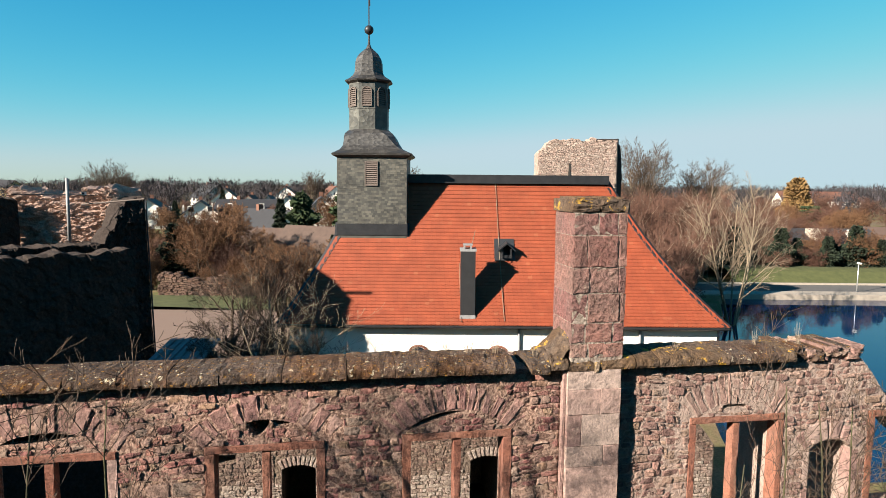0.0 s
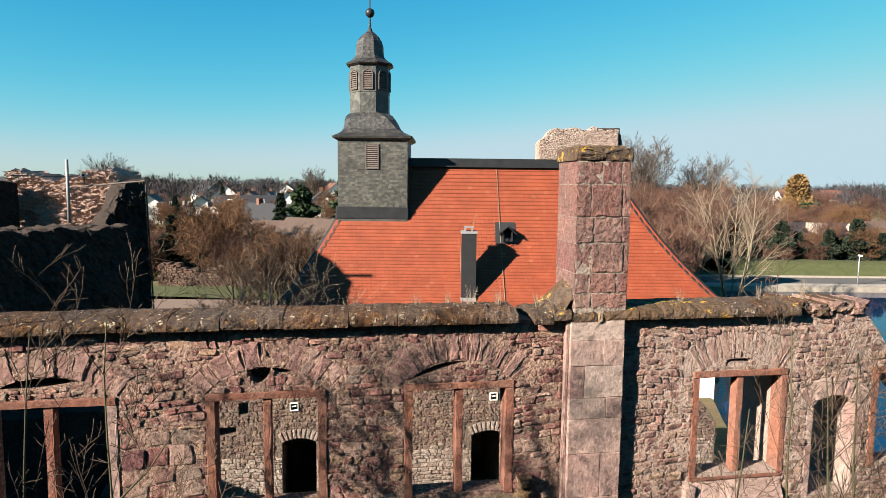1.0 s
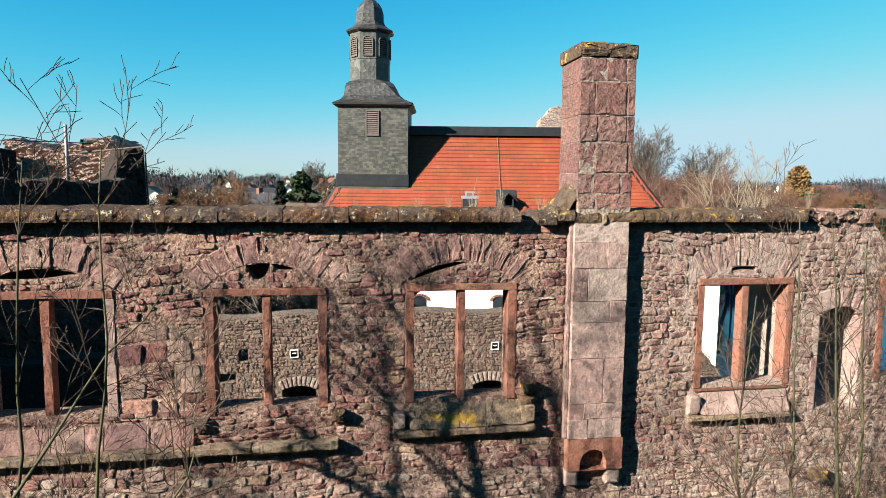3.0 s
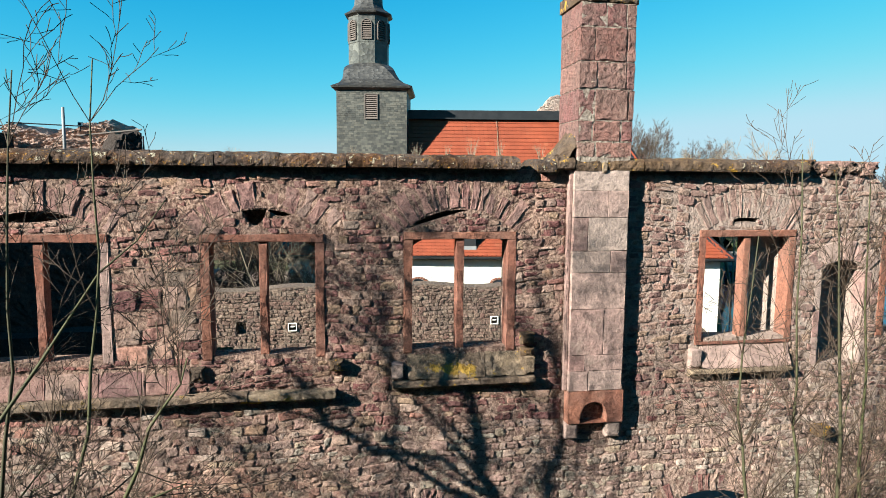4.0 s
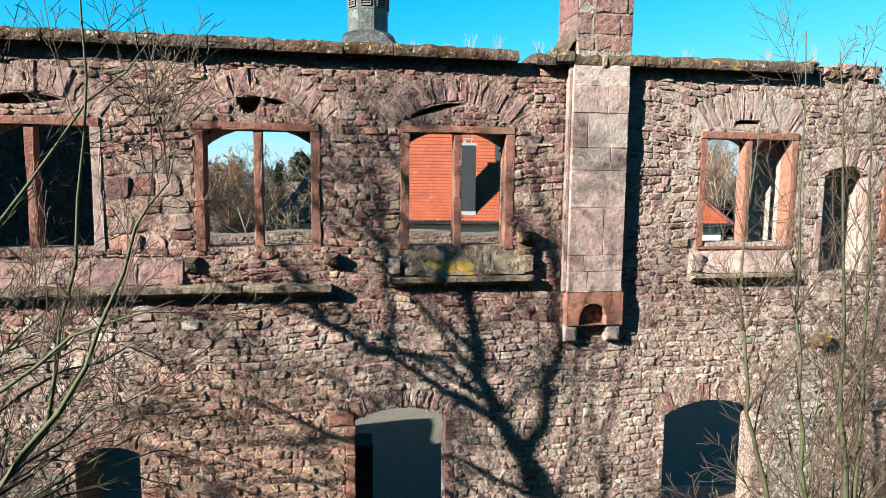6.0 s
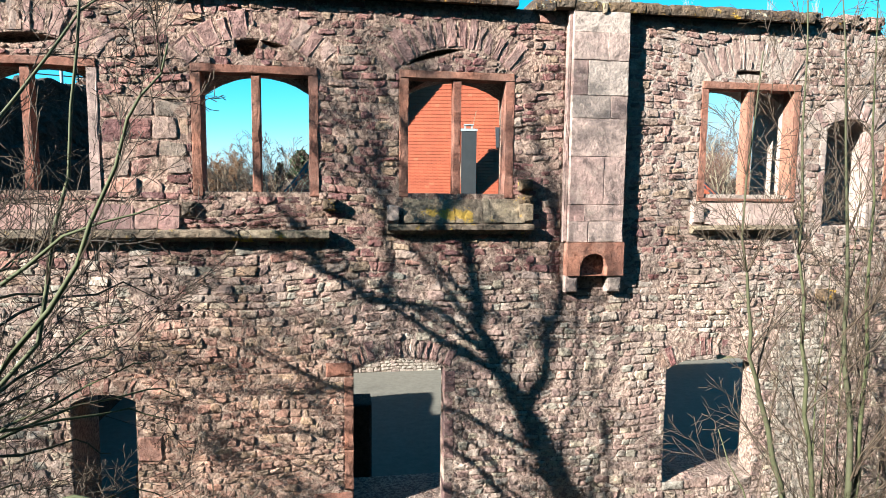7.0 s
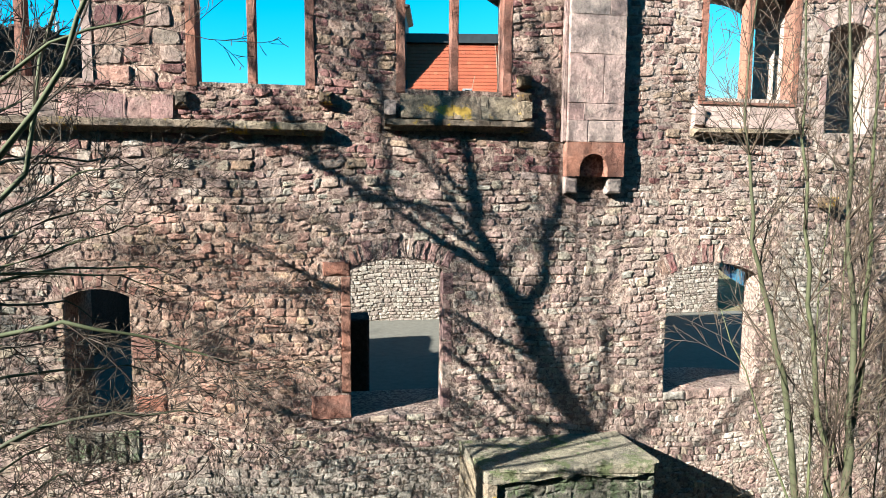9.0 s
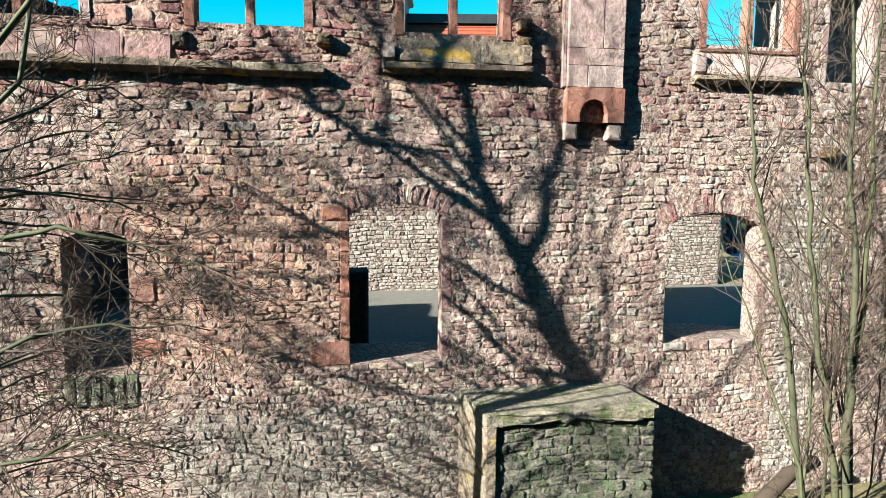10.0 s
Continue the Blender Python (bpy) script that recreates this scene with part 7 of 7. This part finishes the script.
# metal-roofed lean-to below the tower
shed = empty("lean_to", FAR, "small lean-to with a blue-grey metal roof", "shed")
s = Soup()
s.box(-11.6, -10.0, 21.9, 24.0, 0.74, 3.3)
s.ob("wall", mat_bark, shed)
s = Soup()
s.add([(-11.8, 21.6, 3.35), (-9.84, 21.6, 3.35), (-9.84, 24.1, 3.74), (-11.8, 24.1, 3.74)], [(0, 1, 2, 3)])
ribs = s.ob("roof", mat_zinc, shed, "ribbed metal roof")
for i in range(7):
    u0 = -11.8 + i * 0.28
    s = Soup()
    s.add([(u0, 21.6, 3.36), (u0 + 0.27, 21.6, 3.36), (u0 + 0.27, 24.1, 3.75), (u0, 24.1, 3.75), (u0 + 0.25, 21.6, 3.41), (u0 + 0.27, 21.6, 3.41), (u0 + 0.27, 24.1, 3.80), (u0 + 0.25, 24.1, 3.80)], [(0, 1, 2, 3), (4, 5, 6, 7), (0, 4, 7, 3)])
    s.ob("sheet", mat_zinc, ribs)

# ---- trees in the ditch before the wall ----
near = empty("tree", Matrix.Translation((-4.65, 5.0, -1.25)), "leaning bare tree in the ditch with algae-green bark", "tree", "trees in the ditch")
a, b = Soup(), Soup()
_r = random.Random(77)
O = Vector((-4.65, 5.0, -1.25))
CF = dict(levels=4, wander=0.10, lift=0.03, tip=0.003, kids=(7, 5, 5, 4), first=0.15, angle=(25, 55), ratio=(0.35, 0.55), sides=(7, 5, 4, 3, 3))


def path_limb(points, r0, r1, kids, length, level=1, up=0.1, sides=8):
    """A limb along given points, with side limbs grown from it."""
    pts = [Vector(p) - O for p in points]
    fine, rad = [], []
    n = len(pts)
    for i in range(n - 1):
        for k in range(3):
            f = k / 3
            fine.append(pts[i].lerp(pts[i + 1], f) + Vector((_r.uniform(-1, 1), _r.uniform(-1, 1), _r.uniform(-1, 1))) * 0.035)
            rad.append(r0 + (r1 - r0) * (i + f) / (n - 1))
    fine.append(pts[-1])
    rad.append(r1)
    tube(a, fine, rad, sides)
    for i in range(kids):
        k = _r.randrange(len(fine) // 4, len(fine) - 1)
        d = (fine[k + 1] - fine[k]).normalized()
        sd = d.orthogonal().normalized()
        sd.rotate(Matrix.Rotation(_r.uniform(0, math.tau), 3, d))
        ang = radians(_r.uniform(25, 60))
        dd = (d * math.cos(ang) + sd * math.sin(ang) + Vector((0, 0, up))).normalized()
        limb(_r, a, b, fine[k], dd, length * _r.uniform(0.45, 1.0), max(0.004, min(rad[k] * 0.42, 0.012 if level > 1 else 1)), level, CF)


# trunk and the limbs of the fork
path_limb([(-4.65, 5.0, -1.3), (-4.60, 5.0, 1.5), (-4.62, 5.0, 3.2), (-4.68, 5.0, 4.15), (-5.05, 5.0, 4.75), (-5.43, 5.0, 5.57)], 0.145, 0.10, 0, 1)
path_limb([(-5.43, 5.0, 5.57), (-5.18, 5.0, 6.4), (-5.13, 5.0, 7.3), (-5.15, 5.0, 8.0), (-5.0, 5.0, 9.2)], 0.06, 0.016, 5, 1.5)
path_limb([(-5.43, 5.0, 5.57), (-5.75, 5.0, 6.05), (-6.07, 5.0, 6.61), (-6.15, 5.0, 7.20), (-6.31, 5.0, 7.84), (-6.6, 5.0, 8.4), (-7.1, 5.0, 9.4)], 0.085, 0.02, 7, 1.9)
path_limb([(-5.83, 5.0, 6.16), (-6.52, 5.0, 6.61), (-7.31, 5.0, 7.13), (-8.21, 5.0, 7.61), (-9.07, 5.0, 7.98), (-9.9, 5.0, 8.4)], 0.055, 0.015, 8, 1.6)
path_limb([(-6.07, 5.0, 6.5), (-6.74, 5.0, 7.05), (-7.66, 5.0, 7.2), (-8.14, 5.0, 7.68), (-8.6, 5.0, 8.6)], 0.045, 0.012, 7, 1.5)
path_limb([(-6.13, 5.0, 7.0), (-6.9, 5.0, 7.9), (-7.6, 5.0, 8.4), (-8.4, 5.0, 9.2)], 0.04, 0.012, 6, 1.5)
path_limb([(-4.75, 5.0, 4.1), (-5.48, 5.0, 4.22), (-6.04, 5.0, 4.80), (-6.5, 5.0, 5.2), (-7.3, 5.0, 6.0)], 0.05, 0.012, 8, 1.4)
path_limb([(-5.2, 5.0, 5.0), (-5.9, 5.0, 5.4), (-6.51, 5.0, 5.73), (-7.95, 5.0, 6.06), (-8.84, 5.0, 6.01), (-9.8, 5.0, 6.14)], 0.045, 0.012, 8, 1.5)
path_limb([(-4.66, 5.0, 3.6), (-6.18, 5.0, 3.79), (-7.24, 5.0, 4.02), (-8.25, 5.0, 4.39), (-9.4, 5.0, 4.8)], 0.042, 0.012, 6, 1.3)
# the upper crown
for pts in ([(-6.31, 5.0, 7.84), (-6.8, 5.1, 9.0), (-7.3, 5.2, 10.2)], [(-6.5, 5.0, 8.2), (-6.4, 4.9, 9.4), (-6.45, 4.8, 10.6)], [(-7.31, 5.0, 7.13), (-7.6, 4.9, 8.6), (-8.0, 4.8, 10.1)],
            [(-8.2, 5.0, 7.6), (-8.7, 5.1, 8.8), (-9.0, 5.2, 9.9)], [(-6.07, 5.0, 6.61), (-6.9, 5.2, 8.2), (-7.9, 5.3, 9.3)]):
    path_limb(pts, 0.035, 0.010, 5, 1.5)
for pts in ([(-5.15, 5.0, 8.0), (-5.4, 5.0, 9.2), (-5.7, 5.0, 10.3)], [(-8.25, 5.0, 4.39), (-9.3, 5.0, 4.7), (-10.4, 5.0, 5.3)], [(-7.95, 5.0, 6.06), (-9.0, 5.0, 6.6), (-10.2, 5.0, 7.2)], [(-6.5, 5.0, 5.2), (-7.8, 5.0, 5.5), (-9.2, 5.0, 5.6), (-10.5, 5.0, 6.2)]):
    path_limb(pts, 0.03, 0.010, 6, 1.4)
# limbs that reach out before the wall
for pts, r, n in (([(-4.62, 5.0, 2.0), (-3.7, 5.0, 2.7), (-3.1, 5.0, 2.9), (-2.6, 5.05, 2.72), (-2.0, 5.1, 2.5)], 0.045, 10),
                  ([(-4.62, 5.0, 1.2), (-3.6, 5.1, 2.0), (-2.9, 5.2, 2.15), (-2.2, 5.3, 2.05)], 0.04, 10),
                  ([(-4.6, 5.0, 2.9), (-3.6, 4.8, 3.7), (-2.9, 4.7, 4.6), (-2.55, 4.6, 5.5), (-2.3, 4.6, 6.0)], 0.05, 9),
                  ([(-4.6, 5.0, 2.4), (-3.5, 5.4, 3.9), (-3.25, 5.5, 5.2), (-3.15, 5.5, 6.6), (-3.1, 5.5, 8.05)], 0.04, 10),
                  ([(-4.6, 5.0, 2.8), (-3.9, 5.5, 4.6), (-3.75, 5.5, 6.2), (-3.65, 5.5, 7.95)], 0.038, 10),
                  ([(-4.6, 5.0, 3.3), (-3.8, 4.9, 4.2), (-3.1, 4.9, 4.75), (-2.4, 4.9, 5.0)], 0.04, 9),
                  ([(-4.6, 5.0, 0.4), (-3.7, 5.2, 1.1), (-3.0, 5.3, 1.25), (-2.4, 5.4, 1.0)], 0.04, 8),
                  ([(-4.6, 5.0, 3.5), (-4.0, 5.2, 5.0), (-3.4, 5.6, 6.1), (-2.7, 5.8, 7.0)], 0.04, 8)):
    path_limb(pts, r * 0.6, 0.005, n, 1.1, 2, 0.05, 6)
for i in range(13):
    z0, far_x = _r.uniform(1.6, 3.7), _r.uniform(-4.4, -2.3) if i % 3 else _r.uniform(-6.9, -5.6)
    y1, z1 = _r.uniform(6.2, 7.5), z0 + _r.uniform(-0.5, 0.8)
    path_limb([(-4.62, 5.0, z0), (-4.62 * 0.55 + far_x * 0.45, (5 + y1) / 2, z0 + (z1 - z0) * 0.75 + 0.25), (far_x * 0.8 - 4.62 * 0.2, y1, z1 + 0.18), (far_x, y1 + 0.1, z1)], 0.018, 0.004, 4, 1.0, 2, 0.0, 6)
for i in range(5):
    z0, far_x = _r.uniform(2.6, 4.2), _r.uniform(-4.2, -2.4)
    y1, z1 = _r.uniform(5.2, 6.6), z0 + _r.uniform(0.2, 1.5)
    path_limb([(-4.62, 5.0, z0), (-4.62 * 0.55 + far_x * 0.45, (5 + y1) / 2, z0 + (z1 - z0) * 0.6), (far_x * 0.8 - 4.62 * 0.2, y1, z1 - 0.1), (far_x, y1 + 0.1, z1)], 0.018, 0.004, 6, 1.1, 2, 0.15, 6)
for i in range(10):
    z0, far_x = _r.uniform(-0.4, 1.6), _r.uniform(-4.6, -2.9)
    y1, z1 = _r.uniform(5.6, 7.0), z0 + _r.uniform(-0.2, 0.9)
    path_limb([(-4.62, 5.0, z0), (-4.62 * 0.55 + far_x * 0.45, (5 + y1) / 2, z0 + (z1 - z0) * 0.7 + 0.15), (far_x * 0.8 - 4.62 * 0.2, y1, z1 + 0.1), (far_x, y1 + 0.1, z1)], 0.016, 0.004, 9, 1.1, 2, 0.05, 6)
a.ob("trunk", mat_bark_green, near, "algae-green trunk and limbs", True)
b.ob("crown", mat_bark, near, "fine bare twigs")


# out of view; added for the twig shadows on the left of the wall
tree("tree", 78, Matrix.Translation((-13.8, 4.8, -1.25)), 8.8, 0.075, "unseen bare tree added to cast twig shadows on the wall's left part", "tree", mat_bark_green, mat_bark, "trees in the ditch", 5, 0.25, kids=(8, 5, 4, 3), wander=0.12, tip=0.004, first=0.5)


def sapling(points, r0, r1, kids, length, label):
    global a, b, O
    O = Vector(points[0])
    t = empty("sapling", Matrix.Translation(O), label, "sapling", "saplings before the wall")
    a, b = Soup(), Soup()
    path_limb(points, r0 * 0.66, r1 * 0.7, kids + 4, length * 0.95, 2, 0.35, 8)
    a.ob("trunk", mat_bark_green, t, "yellow-green smooth stem", True)
    b.ob("crown", mat_bark, t, "thin bare shoots")


SAP = "slender yellow-green sapling stem with bare shoots"
sapling([(4.30, 6.6, -1.25), (4.20, 6.6, -0.47), (3.77, 6.6, 1.72), (3.45, 6.6, 2.75), (3.26, 6.6, 3.5), (3.15, 6.6, 4.6), (3.25, 6.6, 6.6)], 0.075, 0.008, 22, 1.5, SAP)
sapling([(4.75, 6.6, -1.25), (4.65, 6.6, -0.52), (4.40, 6.6, 0.76), (4.14, 6.6, 2.1), (3.93, 6.6, 3.4), (3.85, 6.6, 4.9), (3.72, 6.6, 7.5)], 0.075, 0.008, 24, 1.6, SAP)
sapling([(4.80, 6.6, -1.25), (4.77, 6.6, -0.53), (4.70, 6.6, 0.75), (4.65, 6.6, 2.1), (4.53, 6.6, 3.5), (4.35, 6.55, 5.2), (4.15, 6.6, 7.3)], 0.095, 0.008, 24, 1.6, SAP)
sapling([(4.86, 6.65, -1.25), (4.78, 6.65, 0.75), (4.82, 6.65, 1.7), (4.86, 6.65, 3.2), (4.75, 6.6, 5.0), (4.6, 6.6, 7.2)], 0.07, 0.008, 20, 1.5, SAP)
sapling([(5.35, 6.4, -1.25), (5.4, 6.4, 0.8), (5.25, 6.4, 2.6), (5.05, 6.4, 4.6), (5.0, 6.4, 6.9)], 0.06, 0.008, 20, 1.5, SAP)
sapling([(5.9, 6.9, -1.25), (5.85, 6.9, 1.2), (5.6, 6.9, 3.4), (5.5, 6.9, 5.6), (5.55, 6.9, 7.1)], 0.05, 0.008, 18, 1.3, SAP)
sapling([(3.85, 6.0, -1.25), (3.6, 6.0, 0.2), (3.1, 6.1, 1.6), (2.7, 6.2, 2.6)], 0.03, 0.006, 10, 1.0, SAP)
for i in range(5):
    x0, y0, top = _r.uniform(4.4, 5.5), _r.uniform(6.2, 7.5), _r.uniform(2.4, 5.6)
    lean = _r.uniform(-0.8, 0.3)
    sapling([(x0, y0, -1.25), (x0 + lean * 0.25, y0, top * 0.25 - 0.9), (x0 + lean * 0.6, y0 + 0.05, top * 0.6 - 0.5), (x0 + lean, y0, top)], _r.uniform(0.018, 0.04), 0.005, 14, 1.2, "thin brown sapling in the thicket before the wall")
# fallen branch
log = empty("fallen_log", ID4, "brown fallen log among dead brush", "log")
s = Soup()
tube(s, [Vector((3.9, 7.3, -1.2)), Vector((4.3, 7.45, -1.0)), Vector((4.8, 7.6, -0.72)), Vector((5.3, 7.7, -0.6))], [0.10, 0.11, 0.10, 0.08], 9)
s.ob("stem", mat_bark, log, "", True)

# mossy stump of masonry behind the small ground-floor opening
stump = empty("masonry_stump", ID4, "mossy pale masonry stump behind a ground-floor opening", "masonry")
s = Soup()
for i, (x0, x1, z0, z1) in enumerate(((-4.02, -3.70, 1.12, 1.55), (-3.98, -3.70, 1.56, 2.02), (-3.97, -3.70, 2.03, 2.46))):
    s = Soup()
    s.block(subdivided(rect(x0, x1, z0, z1), 0.12), 9.75, 9.30, 0.04, 0.01, 0.02, rng)
    s.ob("block", mat_cap, stump)
# the stump's foot, with shade put into its near-black colour
s = Soup()
s.block(subdivided(rect(-4.05, -3.66, 0.48, 1.11), 0.12), 9.8, 9.28, 0.03, 0.0, 0.01, rng)
s.ob("block", mat_shaded, stump)

# block in the doorway's shade; its near-black colour carries that shade
bk = empty("stone_block", ID4, "upright stone block behind the doorway, shade put into its colour", "stone block")
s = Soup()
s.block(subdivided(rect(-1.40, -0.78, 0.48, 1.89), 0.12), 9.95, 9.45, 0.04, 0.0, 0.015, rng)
s.ob("block", mat_shaded, bk)

# dry grass in the joints of the coping
def tuft(x, y, z, h, n):
    g = empty("grass_tuft", Matrix.Translation((x, y, z)), "dry straw-coloured grass tuft on the coping", "grass tuft", "grass tufts on the coping")
    s = Soup()
    for i in range(n):
        a, k = _r.uniform(0, math.tau), _r.uniform(0.02, 0.10)
        p = Vector((_r.uniform(-0.03, 0.03), _r.uniform(-0.03, 0.03), -0.03))
        q = p + Vector((math.cos(a) * k, math.sin(a) * k, h * _r.uniform(0.5, 1.0)))
        tube(s, [p, p.lerp(q, 0.5) + Vector((0, 0, 0.02)), q], [0.0022, 0.0018, 0.0008], 3)
    s.ob("blades", mat_bark_pale, g)


for x, y, h, n in ((0.42, 8.5, 0.32, 22), (0.78, 8.45, 0.30, 20), (0.12, 8.7, 0.22, 14), (-0.3, 8.6, 0.24, 16), (-1.1, 8.5, 0.16, 14), (-2.6, 8.6, 0.14, 12), (3.4, 8.4, 0.26, 12), (4.6, 8.4, 0.34, 12), (5.3, 8.4, 0.38, 14), (1.3, 8.35, 0.22, 22), (1.5, 8.3, 0.18, 18)):
    tuft(x, y, 7.48, h, n)

# ---- single roof tiles, last ----
_q = Soup()
_q.add([(x * TILE_W * 0.96, y * TILE_H, z) for x, y, z in tile_shape + tile_lip], tile_faces)
_t = _q.ob("tile", mat_tile, roof)
tile_data = _t.data
bpy.data.objects.remove(_t)
for m in picked:
    ob = new("tile", tile_data)
    ob.parent = roof
    ob.matrix_basis = m

# the single facing stones of the middle of the front wall
for i in single:
    _q = Soup()
    lay(_q, i)
    _q.ob("stone", mat_low if middle[i][1] < 4.0 else mat_rubble, wall_front, "", True)
